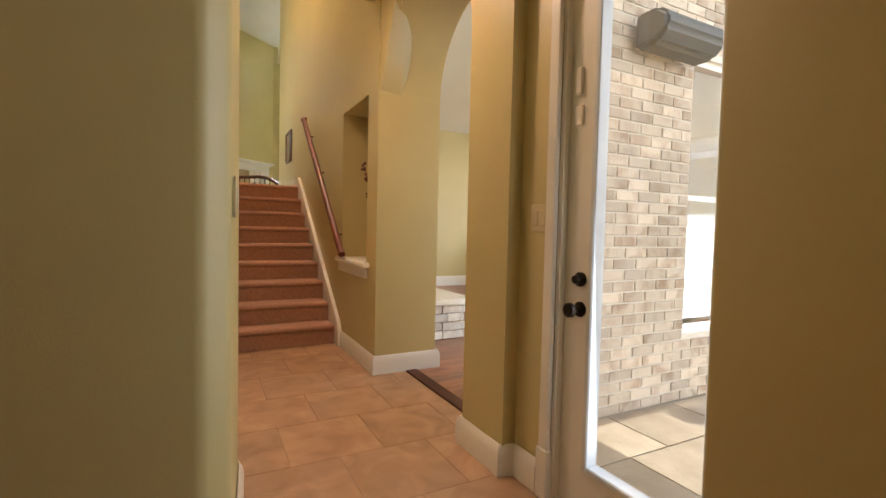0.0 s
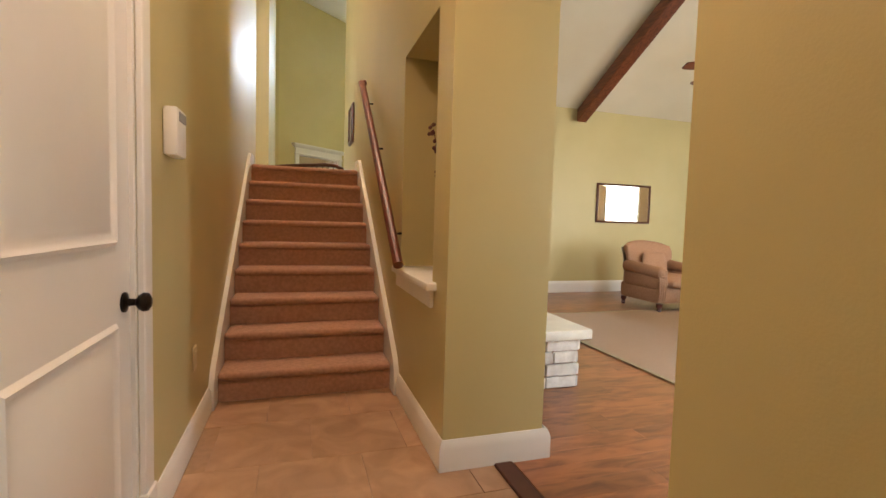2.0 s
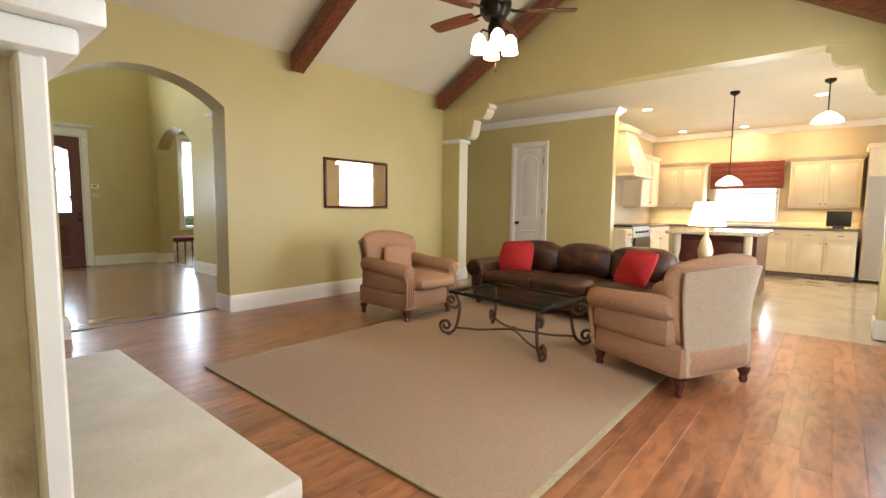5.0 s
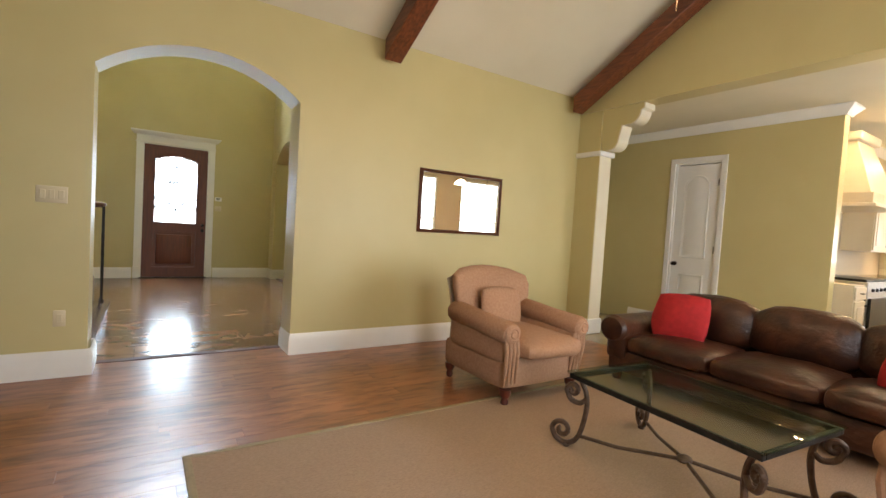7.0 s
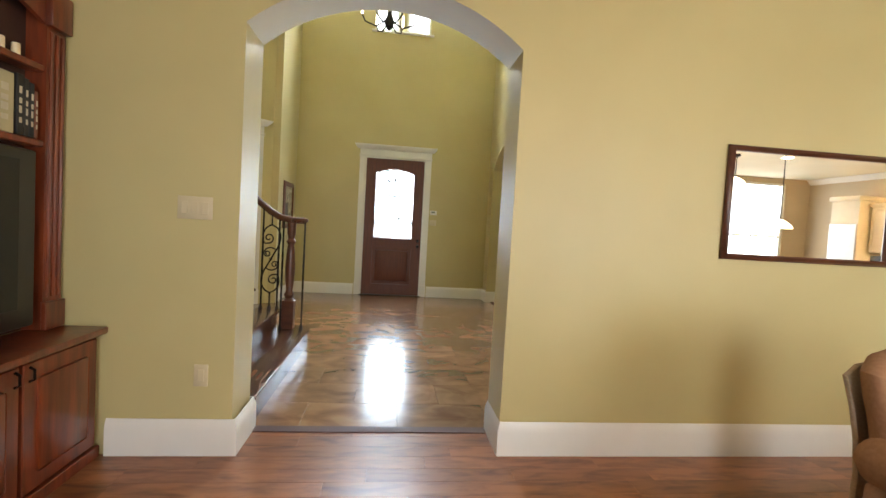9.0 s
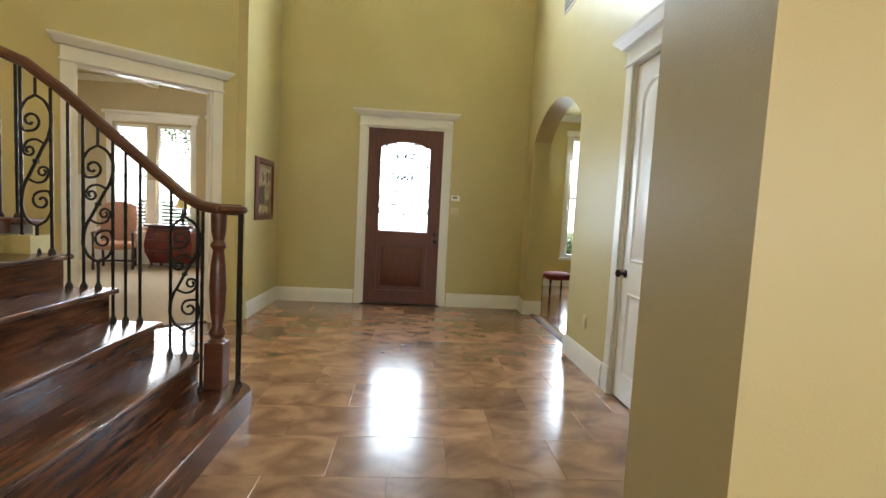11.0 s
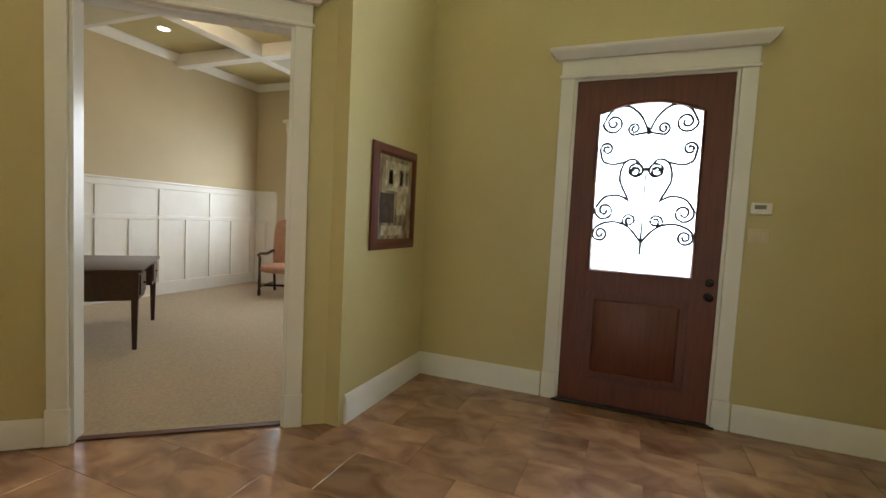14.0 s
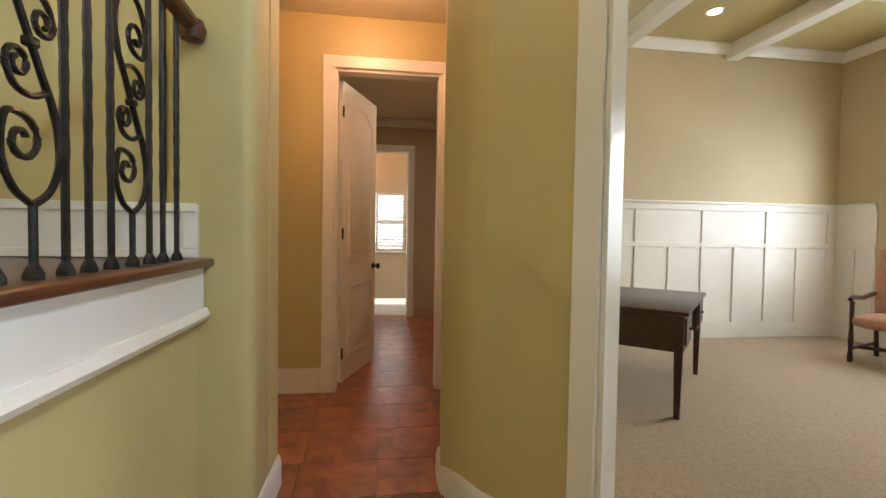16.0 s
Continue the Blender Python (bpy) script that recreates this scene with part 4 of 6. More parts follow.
th = thing("thermostat", pose(4.29, 13.45, 1.52), "white wall thermostat with a small grey screen", "thermostat")
part("case", box(B(), -0.06, -0.028, -0.038, 0.06, 0, 0.038, 0.006, 2), WHITE, th)
part("screen", box(B(), -0.04, -0.0305, -0.005, 0.025, -0.0275, 0.022), mat("grey_lcd", (0.25, 0.28, 0.24), 0.2), th)
chm = thing("door_chime", pose(0.251, 3.16, 1.42, 0, 0, 90), "white plastic door chime box on the wall", "door chime")
part("case", box(B(), -0.07, -0.05, -0.09, 0.07, 0, 0.09, 0.010, 2), WHITE, chm)
part("grille", box(B(), -0.05, -0.054, 0.04, 0.05, -0.048, 0.075, 0.002, 1), mat("grey_grille", (0.3, 0.3, 0.3), 0.5), chm)
vent = thing("wall_vent", pose(5.268, 12.0, 3.62, 0, 0, -90), "white return air vent high on the foyer wall", "vent")
part("frame", box(B(), -0.18, -0.010, -0.10, 0.18, 0, 0.10, 0.003, 1), WHITE, vent)
for i in range(7):
    part("slat", box(B(), -0.155, -0.016, -0.078 + i * 0.023, 0.155, -0.009, -0.068 + i * 0.023), mat("vent_grey", (0.2, 0.19, 0.17), 0.6) if i == 0 else bpy.data.materials["vent_grey"], vent)

# ---- niche ----
NS = thing("niche_sill", pose(0, 0, 0), "white moulded sill below the wall niche", "sill", kind="structure")
bm = B()
box(bm, 1.30, 3.21, 0.785, 1.60, 4.06, 0.825, 0.010, 2)
box(bm, 1.325, 3.24, 0.70, 1.348, 4.03, 0.784, 0.006, 1)
part("board", bm, WHITE, NS)
LEAFR = mat("dried_red_berry", (0.11, 0.014, 0.010), 0.6, col2=(0.05, 0.01, 0.008), scale=30)
PL = thing("berry_spray", pose(1.50, 3.46, 0.826), "dark red dried berry spray in a slim bronze vase", "plant")
part("vase", lathe(B(), [(0.035, 0), (0.045, 0.05), (0.03, 0.16), (0.016, 0.26), (0.024, 0.30)], n=14), BRONZE, PL)
rng = random.Random(5)
for i in range(9):
    a, tilt = rng.uniform(0, 6.28), rng.uniform(0.03, 0.12)
    bm = B()
    pts = [(tilt * j / 5 * math.cos(a), tilt * j / 5 * math.sin(a), 0.28 + 0.50 * j / 5 * rng.uniform(0.85, 1.05)) for j in range(6)]
    tube(bm, pts, 0.003, 5)
    for p in pts[3:]:
        for _ in range(6):
            bmesh.ops.create_icosphere(bm, subdivisions=1, radius=rng.uniform(0.010, 0.017), matrix=Matrix.Translation(Vector(p) + Vector((rng.uniform(-.022, .022), rng.uniform(-.022, .022), rng.uniform(-.03, .03)))))
    part("berry_stem", bm, LEAFR, PL)

# ---- living room ----
RUGM = mat("tan_sisal_rug", (0.41, 0.275, 0.18), 0.95, col2=(0.33, 0.22, 0.14), scale=60, stretch=(1, 3, 1), bump=0.5, bscale=260)
rug = thing("area_rug", pose(3.29, 3.51, 0), "large plain tan sisal rug with a bound edge", "rug")
part("weave", box(B(), 0.03, 0.03, 0.001, 3.72, 2.57, 0.012), RUGM, rug)
bm = B()
sweep(bm, [(0, 0, 0.001), (3.75, 0, 0.001), (3.75, 2.6, 0.001), (0, 2.6, 0.001)], [(-0.035, 0.0), (0.0, 0.0), (0.0, 0.012), (-0.006, 0.015), (-0.03, 0.015), (-0.035, 0.012)], True)
part("binding", bm, mat("olive_tan_binding", (0.36, 0.28, 0.16), 0.85, scale=40, bump=0.3, bscale=300), rug)

TWEED = mat("tan_tweed_upholstery", (0.39, 0.215, 0.125), 0.9, col2=(0.33, 0.178, 0.10), scale=60, bump=0.4, bscale=380)
RED_LEG = mat("red_mahogany", (0.10, 0.018, 0.010), 0.3, col2=(0.05, 0.01, 0.006), scale=8, coat=0.3)


WOVEN = mat("pale_basket_weave", (0.44, 0.345, 0.24), 0.9, col2=(0.37, 0.28, 0.19), scale=70, stretch=(1, 1, 2.0), bump=0.3, bscale=120)


def soft(bm, x0, y0, z0, x1, y1, z1, r=0.06, puff=0.02, seed=1, m=None):
    """A padded block: rounded, slightly swollen and uneven."""
    t = bmesh.new()
    box(t, x0, y0, z0, x1, y1, z1)
    bmesh.ops.subdivide_edges(t, edges=t.edges[:], cuts=5, use_grid_fill=True)
    c, h = Vector(((x0 + x1) / 2, (y0 + y1) / 2, (z0 + z1) / 2)), Vector(((x1 - x0) / 2, (y1 - y0) / 2, (z1 - z0) / 2))
    for v in t.verts:
        d = v.co - c
        q = Vector((max(0, abs(d.x) - h.x + r), max(0, abs(d.y) - h.y + r), max(0, abs(d.z) - h.z + r)))
        if q.length > r:
            k = r / q.length
            for i in range(3):
                if q[i] > 0:
                    d[i] = math.copysign(h[i] - r + q[i] * k, d[i])
        u = [1 - min(1, abs(d[i]) / h[i]) ** 2 for i in range(3)]
        for i in range(3):
            d[i] += math.copysign(puff * u[(i + 1) % 3] * u[(i + 2) % 3] * (abs(d[i]) / h[i]) ** 2, d[i])
        v.co = c + d + noise.noise_vector(v.co * 5 + Vector((seed, 0, 0))) * puff * 0.35
    join(bm, t, m)
    return bm


def armchair(m, label):
    ch = thing("armchair", m, label, "armchair", "matching armchairs")
    part("frame", soft(B(), -0.38, -0.36, 0.11, 0.38, 0.40, 0.34, 0.05, 0.012, 1), TWEED, ch)
    part("seat_cushion", soft(B(), -0.275, -0.49, 0.335, 0.275, 0.22, 0.465, 0.055, 0.035, 2), TWEED, ch)
    bm = B()
    t = B()
    soft(t, -0.33, -0.07, 0.0, 0.33, 0.08, 0.545, 0.07, 0.02, 3)
    for v in t.verts:
        f = max(0, v.co.z / 0.56)
        v.co.x *= 1 + 0.24 * f * f
        v.co.z += 0.045 * (1 - (v.co.x / 0.42) ** 2) * f
        v.co.y += 0.13 * f * f - 0.16 * (abs(v.co.x) / 0.38) ** 3 * f * (1.15 - 0.5 * f)
    join(bm, t, pose(0, 0.29, 0.31))
    part("backrest", bm, TWEED, ch)
    bm = B()
    t = B()
    soft(t, -0.33, -0.015, 0.0, 0.33, 0.015, 0.68, 0.014, 0.004, 8)
    for v in t.verts:
        f = max(0, (v.co.z - 0.17) / 0.56)
        v.co.x *= 1 + 0.22 * f * f
        v.co.z += 0.04 * (1 - (v.co.x / 0.42) ** 2) * f
        v.co.y += 0.13 * f * f - 0.15 * (abs(v.co.x) / 0.38) ** 3 * f * (1.15 - 0.5 * f)
    join(bm, t, pose(0, 0.388, 0.13))
    part("woven_back_panel", bm, WOVEN, ch, "pale basket-weave outer back")
    for s in (-1, 1):
        bm = B()
        soft(bm, min(s * 0.27, s * 0.40), -0.36, 0.30, max(s * 0.27, s * 0.40), 0.30, 0.50, 0.04, 0.01, 4)
        t = B()
        lathe(t, [(0.02, -0.01), (0.070, 0.0), (0.082, 0.03), (0.078, 0.35), (0.084, 0.66), (0.06, 0.70)], n=20)
        for v in t.verts:
            v.co.x *= 1.12
        join(bm, t, pose(s * 0.355, -0.39, 0.52, -86, 0, 0))
        arm = part("arm", bm, TWEED, ch)
        t = B()
        lathe(t, [(0.004, -0.016), (0.022, -0.018), (0.030, -0.008), (0.040, -0.014), (0.056, -0.010), (0.068, 0.002), (0.06, 0.01)], n=18)
        bm = B()
        join(bm, t, pose(s * 0.355, -0.402, 0.522, -90, 0, 0))
        part("arm_scroll", bm, TWEED, arm)
        for k in range(4):
            bm = B()
            xk = s * (0.292 + 0.034 * k)
            tube(bm, [(xk, -0.375, 0.475), (xk - s * 0.004, -0.388, 0.40), (xk - s * 0.012, -0.378, 0.30), (xk - s * 0.018, -0.366, 0.16)], [0.019, 0.016, 0.013, 0.008], 8)
            part("front_pleat", bm, TWEED, arm)
    for x, y in ((-0.33, -0.33), (0.33, -0.33), (-0.33, 0.36), (0.33, 0.36)):
        part("leg", lathe(B(), [(0.020, 0), (0.030, 0.02), (0.024, 0.05), (0.040, 0.08), (0.042, 0.118)], (x, y, 0), 12), RED_LEG, ch)
    bm = B()
    soft(bm, -0.18, -0.035, -0.15, 0.18, 0.035, 0.15, 0.035, 0.028, 6, pose(0, 0.145, 0.60, -16, 0, 0))
    part("lumbar_pillow", bm, TWEED, ch)
    return ch


armchair(pose(5.58, 6.30, 0.0, 0, 0, 0), "tan tweed rolled-arm armchair with a lumbar pillow near the mirror")
armchair(pose(5.54, 3.54, 0.0, 0, 0, 156), "tan tweed rolled-arm armchair with its back to the windows")

LEATHER = mat("dark_brown_leather", (0.032, 0.0115, 0.0065), 0.33, col2=(0.10, 0.036, 0.017), scale=5, warp=0.8, bump=0.5, bscale=36, contrast=(0.4, 0.75))
REDF = mat("red_cotton", (0.42, 0.012, 0.014), 0.85, col2=(0.33, 0.008, 0.010), scale=20, bump=0.3, bscale=260)
SF = thing("leather_sofa", pose(6.92, 4.91, 0, 0, 0, -90) @ Matrix.Diagonal((1.06, 1.0, 0.94, 1.0)), "long dark brown leather sofa with rolled arms", "sofa")
part("base", soft(B(), -1.12, -0.40, 0.08, 1.12, 0.42, 0.30, 0.05, 0.01, 11), LEATHER, SF)
for i in range(3):
    x = -0.62 + i * 0.62
    part("seat_cushion", soft(B(), x - 0.31, -0.44, 0.29, x + 0.31, 0.20, 0.45, 0.06, 0.03, 12 + i), LEATHER, SF)
    bm = B()
    soft(bm, -0.31, -0.12, 0.0, 0.31, 0.12, 0.38, 0.10, 0.045, 15 + i, pose(x, 0.26, 0.42, -10, 0, 0))
    part("back_cushion", bm, LEATHER, SF)
part("back_frame", soft(B(), -1.10, 0.30, 0.25, 1.10, 0.46, 0.70, 0.06, 0.01, 19), LEATHER, SF)
for s in (-1, 1):
    bm = B()
    soft(bm, min(s * 0.94, s * 1.13), -0.42, 0.20, max(s * 0.94, s * 1.13), 0.42, 0.48, 0.05, 0.01, 20)
    t = B()
    lathe(t, [(0.02, -0.012), (0.10, 0.0), (0.125, 0.03), (0.12, 0.45), (0.125, 0.84), (0.08, 0.87)], n=20)
    join(bm, t, pose(s * 1.06, -0.45, 0.48, -90, 0, 0))
    part("arm", bm, LEATHER, SF)
for x, y in ((-1.05, -0.34), (1.05, -0.34), (-1.05, 0.36), (1.05, 0.36)):
    part("leg", lathe(B(), [(0.025, 0), (0.038, 0.03), (0.042, 0.085)], (x, y, 0), 10), RED_LEG, SF)
for (px, py), rx, rz in (((6.86, 5.66), 68, -75), ((6.78, 4.19), 60, -112)):
    pw = thing("throw_pillow", pose(px, py, 0.60, 0, 0, rz) @ pose(0, 0, 0, rx - 90, 0, 0), "plain red cotton throw pillow on the leather sofa", "pillow", "red throw pillows")
    bm = B()
    soft(bm, -0.185, -0.045, -0.175, 0.185, 0.045, 0.175, 0.02, 0.035, 30)
    for v in bm.verts:
        e = (abs(v.co.x) / 0.2) ** 3 * (abs(v.co.z) / 0.19) ** 3
        v.co.x *= 1 + 0.08 * e
        v.co.z *= 1 + 0.08 * e
        v.co.y *= 1 - 0.5 * max((abs(v.co.x) / 0.2) ** 4, (abs(v.co.z) / 0.19) ** 4) * 0.9
    part("cushion", bm, REDF, pw)

CTB = thing("coffee_table", pose(5.44, 4.80, 0.012, 0, 0, -5), "dark wrought iron coffee table with a clear glass top", "coffee table")
bm = B()
box(bm, -0.34, -0.52, 0.425, 0.34, 0.52, 0.437, 0.004, 2)
tp = part("glass_top", bm, glass("green_tinted_glass", tint=(0.78, 0.86, 0.80)), CTB, "clear glass top")
bm = B()
for x0, y0, x1, y1 in ((-0.33, -0.51, -0.305, 0.51), (0.305, -0.51, 0.33, 0.51), (-0.305, -0.51, 0.305, -0.485), (-0.305, 0.485, 0.305, 0.51)):
    box(bm, x0, y0, 0.395, x1, y1, 0.424, 0.004, 1)
part("top_frame", bm, IRON, CTB)
LEGM = mat("aged_bronze_iron", (0.075, 0.045, 0.032), 0.45, 0.5, col2=(0.13, 0.08, 0.055), scale=30, bump=0.2, bscale=80)
for sx in (-1, 1):
    for sy in (-1, 1):
        bm = B()
        cx, cy = sx * 0.29, sy * 0.46
        low = curl([(0.0, 0.40), (-0.035, 0.33), (-0.045, 0.25), (-0.03, 0.14), (0.0, 0.055), (0.055, 0.017), (0.115, 0.035), (0.14, 0.085)], 0.085, 0.088, 1.15)
        top = curl([(-0.04, 0.29), (-0.005, 0.262), (0.045, 0.275), (0.072, 0.325)], 0.034, 0.330, 1.1)
        for line in (low, top):
            tube(bm, [(cx + sx * 0.55 * u, cy + sy * 0.84 * u, max(0.0145, z)) for u, z in line], 0.0145, 8)
        lathe(bm, [(0.018, 0.0), (0.022, 0.006), (0.016, 0.016)], (cx + sx * 0.03, cy + sy * 0.045, 0.0), 10)
        part("scroll_leg", bm, LEGM, CTB)
        bm = B()
        tube(bm, [(cx, cy, 0.075), (cx * 0.6, cy * 0.6, 0.068), (0, 0, 0.10)], 0.010, 8)
        part("stretcher", bm, LEGM, CTB)
bm = B()
lathe(bm, [(0.01, 0.08), (0.035, 0.09), (0.04, 0.10), (0.035, 0.112), (0.01, 0.125)], n=12)
part("stretcher_boss", bm, LEGM, CTB)

HE = thing("stone_hearth", pose(0, 0, 0), "raised hearth of whitewashed stacked stone with a pale slab", "hearth", kind="structure")
STONE = mat("whitewashed_stone", (0.62, 0.57, 0.50), 0.85, col2=(0.40, 0.33, 0.27), scale=9, bump=0.6, bscale=30, rnd=0.22, contrast=(0.45, 0.75))
SLAB = mat("pale_limestone_slab", (0.66, 0.60, 0.49), 0.6, col2=(0.58, 0.52, 0.42), scale=6, bump=0.15, bscale=50)
part("core", box(B(), 1.87, 3.86, 0.0, 2.555, 5.46, 0.335), GROUT, HE)
part("slab", box(B(), 1.87, 3.77, 0.345, 2.64, 5.56, 0.415, 0.012, 2), SLAB, HE)
rng = random.Random(3)
for row in range(4):
    z0 = 0.002 + row * 0.086
    for face in range(3):
        u, end = (3.83, 5.49) if face == 0 else (1.88, 2.575)
        end = end
        while u < end - 0.03:
            w = min(rng.uniform(0.12, 0.30), end - u)
            if end - u - w < 0.08:
                w = end - u
            d = rng.uniform(0.0, 0.014)
            if face == 0:
                b = (2.556, u + 0.004, z0, 2.575 + d, u + w - 0.004, z0 + 0.079)
            elif face == 1:
                b = (u + 0.004, 3.835 - d, z0, u + w - 0.004, 3.859, z0 + 0.079)
            else:
                b = (u + 0.004, 5.461, z0, u + w - 0.004, 5.485 + d, z0 + 0.079)
            part("stone", box(B(), *b, 0.007, 1), STONE, HE)
            u += w
FP = thing("fireplace", pose(0, 0, 0), "white mantelpiece on a whitewashed stone chimney breast", "fireplace", kind="structure")
part("chimney_breast", box(B(), 1.852, 4.0, 0.416, 2.10, 5.34, 2.9), STONE, FP)
part("firebox", box(B(), 2.101, 4.30, 0.417, 2.108, 5.04, 1.1), IRON, FP)
bm = B()
box(bm, 1.852, 3.84, 1.56, 2.24, 5.50, 1.62, 0.008, 2)
box(bm, 1.852, 3.88, 1.50, 2.20, 5.46, 1.559, 0.012, 2)
part("mantel_shelf", bm, WHITE, FP)
for y in (3.92, 5.30):
    part("pilaster", box(B(), 2.101, y, 0.417, 2.15, y + 0.14, 1.50, 0.006, 1), WHITE, FP)

# entertainment cabinet
CABW = mat("red_brown_cabinet_wood", (0.22, 0.046, 0.016), 0.3, col2=(0.095, 0.020, 0.008), scale=4, stretch=(6, 6, 0.8), bump=0.04, bscale=40, coat=0.25, detail=7)
EC = thing("media_cabinet", pose(0, 0, 0), "tall red-brown wooden media cabinet with carved cornice", "cabinet")
part("base_body", box(B(), 1.86, 5.75, 0.0, 2.12, 7.70, 0.63), CABW, EC)
part("base_top", box(B(), 1.86, 5.72, 0.63, 2.175, 7.712, 0.665, 0.010, 2), CABW, EC)
part("plinth", box(B(), 2.121, 5.75, 0.0, 2.15, 7.70, 0.06, 0.004, 1), CABW, EC)
for i in range(4):
    y0 = 5.79 + i * 0.475
    dr = part("door", box(B(), 2.121, y0, 0.075, 2.145, y0 + 0.455, 0.615, 0.004, 1), CABW, EC)
    part("raised_panel", box(B(), 2.140, y0 + 0.07, 0.145, 2.156, y0 + 0.385, 0.545, 0.014, 2), CABW, dr)
    part("handle", tube(B(), [(2.146, y0 + (0.43 if i % 2 == 0 else 0.03), 0.54), (2.165, y0 + (0.43 if i % 2 == 0 else 0.03), 0.55), (2.165, y0 + (0.43 if i % 2 == 0 else 0.03), 0.59), (2.146, y0 + (0.43 if i % 2 == 0 else 0.03), 0.60)], 0.006, 6), BRONZE, dr)
for y in (5.76, 7.58):
    bm = B()
    box(bm, 1.86, y, 0.666, 1.955, y + 0.12, 2.26)
    box(bm, 1.95, y - 0.005, 0.666, 1.975, y + 0.125, 0.80, 0.004, 1)
    fp_ = part("pilaster", bm, CABW, EC)
    for dy in (0.025, 0.060, 0.095):
        part("flute", tube(B(), [(1.957, y + dy, 0.82), (1.957, y + dy, 2.05)], 0.010, 8), CABW, fp_)
    part("capital", box(B(), 1.94, y - 0.008, 2.07, 1.985, y + 0.128, 2.24, 0.010, 2), CABW, fp_)
# Shade at the back of the shelves is painted in as a darker brown.
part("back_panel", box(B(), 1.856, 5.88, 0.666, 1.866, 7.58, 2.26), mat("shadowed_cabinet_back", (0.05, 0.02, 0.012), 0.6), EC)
for z in (1.52, 1.86):
    part("shelf", box(B(), 1.867, 5.88, z, 1.95, 7.58, z + 0.03, 0.004, 1), CABW, EC)
bm = B()
sweep(bm, [(1.86, 5.74, 2.26), (1.96, 5.74, 2.26), (1.96, 7.70, 2.26), (1.86, 7.70, 2.26)], [(-0.09, 0.0), (0.01, 0.0), (0.02, 0.03), (0.05, 0.07), (0.075, 0.10), (0.08, 0.13), (-0.09, 0.13)])
part("cornice", bm, CABW, EC)
bm = B()
prism(bm, [(1.93, u, z) for u, z in arc(5.88, 7.58, 2.08, 0.14, 14)] + [(1.93, 7.58, 2.26), (1.93, 5.88, 2.26)], (0.022, 0, 0))
part("arched_valance", bm, CABW, EC)
TV = thing("television", pose(1.93, 6.72, 0.666), "large black flat television standing in the cabinet", "television")
BLK = mat("black_plastic", (0.010, 0.010, 0.011), 0.3, scale=5)
part("bezel", box(B(), -0.03, -0.78, 0.04, 0.035, 0.80, 0.83, 0.012, 2), BLK, TV)
part("screen", box(B(), 0.0345, -0.68, 0.13, 0.0375, 0.70, 0.78), mat("dark_screen", (0.008, 0.009, 0.008), 0.4), TV)
part("stand", box(B(), -0.05, -0.4, 0.0, 0.10, 0.4, 0.04, 0.008, 2), BLK, TV)
rng = random.Random(8)
BOOK = [mat("book_cover", c, 0.55, scale=10) for c in ((0.17, 0.055, 0.03), (0.012, 0.012, 0.014), (0.018, 0.016, 0.015), (0.011, 0.011, 0.012), (0.52, 0.46, 0.27), (0.66, 0.62, 0.54))]
TITLE = mat("pale_spine_print", (0.62, 0.56, 0.42), 0.6, scale=20)
PAGES = mat("book_pages", (0.70, 0.64, 0.50), 0.8, scale=60)


def upright_book(y, z, w, h, cover, label):
    bk = thing("book", pose(1.915, y, z), label, "book", "books on the cabinet shelf")
    part("cover", box(B(), -0.04, -w / 2 + 0.001, 0, 0.035, w / 2 - 0.001, h, 0.003, 1), cover, bk)
    for i in range(4):
        z0 = h * (0.20 + 0.16 * i)
        part("spine_title", box(B(), 0.0352, -w * 0.18, z0, 0.0362, w * 0.18, z0 + h * (0.12 if i % 2 else 0.09)), TITLE, bk)


for w, h, k, gap, label in ((0.022, 0.21, 0, 0.0, "thin red-brown upright book on the cabinet shelf"), (0.030, 0.24, 1, 0.0, "black upright book with pale spine print"), (0.030, 0.25, 2, 0.0, "black upright book with pale spine print"), (0.040, 0.26, 3, 0.0, "thick black upright book with pale spine print"), (0.100, 0.25, 4, 0.012, "cream book leaning upright on the cabinet shelf")):
    at_y = (7.545 if k == 0 else at_y) - gap
    upright_book(at_y - w / 2, 1.551, w, h, BOOK[k], label)
    at_y -= w
for i, k in enumerate((0, 4, 3, 5)):
    bk = thing("book", pose(1.912, 7.13, 1.551 + 0.020 * i, 0, 0, 1.5 * (i % 2)), "hardback book lying flat in a stack on the shelf", "book", "books on the cabinet shelf")
    part("cover", box(B(), -0.038, -0.165 + 0.008 * i, 0.0, 0.034, 0.165 - 0.008 * i, 0.0195, 0.003, 1), BOOK[k], bk)
    part("pages", box(B(), -0.034, -0.160 + 0.008 * i, 0.004, 0.0352, 0.160 - 0.008 * i, 0.0155), PAGES, bk)
WIRE = mat("blue_grey_wire", (0.16, 0.19, 0.20), 0.4, 0.6, scale=30)
bk = thing("wire_basket", pose(1.912, 7.12, 1.632), "blue-grey wire basket with a hooped handle on stacked books", "basket")
for i in range(5):
    k = 0.80 + 0.05 * i
    part("wire_ring", tube(B(), [(0.034 * k * math.cos(math.pi * j / 12), 0.105 * k * math.sin(math.pi * j / 12), 0.004 + 0.022 * i) for j in range(25)], 0.003, 5), WIRE, bk)
for j in range(12):
    a = math.pi * j / 6
    part("wire_upright", tube(B(), [(0.027 * math.cos(a), 0.084 * math.sin(a), 0.002), (0.034 * math.cos(a), 0.105 * math.sin(a), 0.094)], 0.0025, 5), WIRE, bk)
part("handle", tube(B(), [(0.0, 0.10 * math.cos(math.pi * j / 12), 0.09 + 0.06 * math.sin(math.pi * j / 12)) for j in range(13)], 0.004, 6), WIRE, bk)
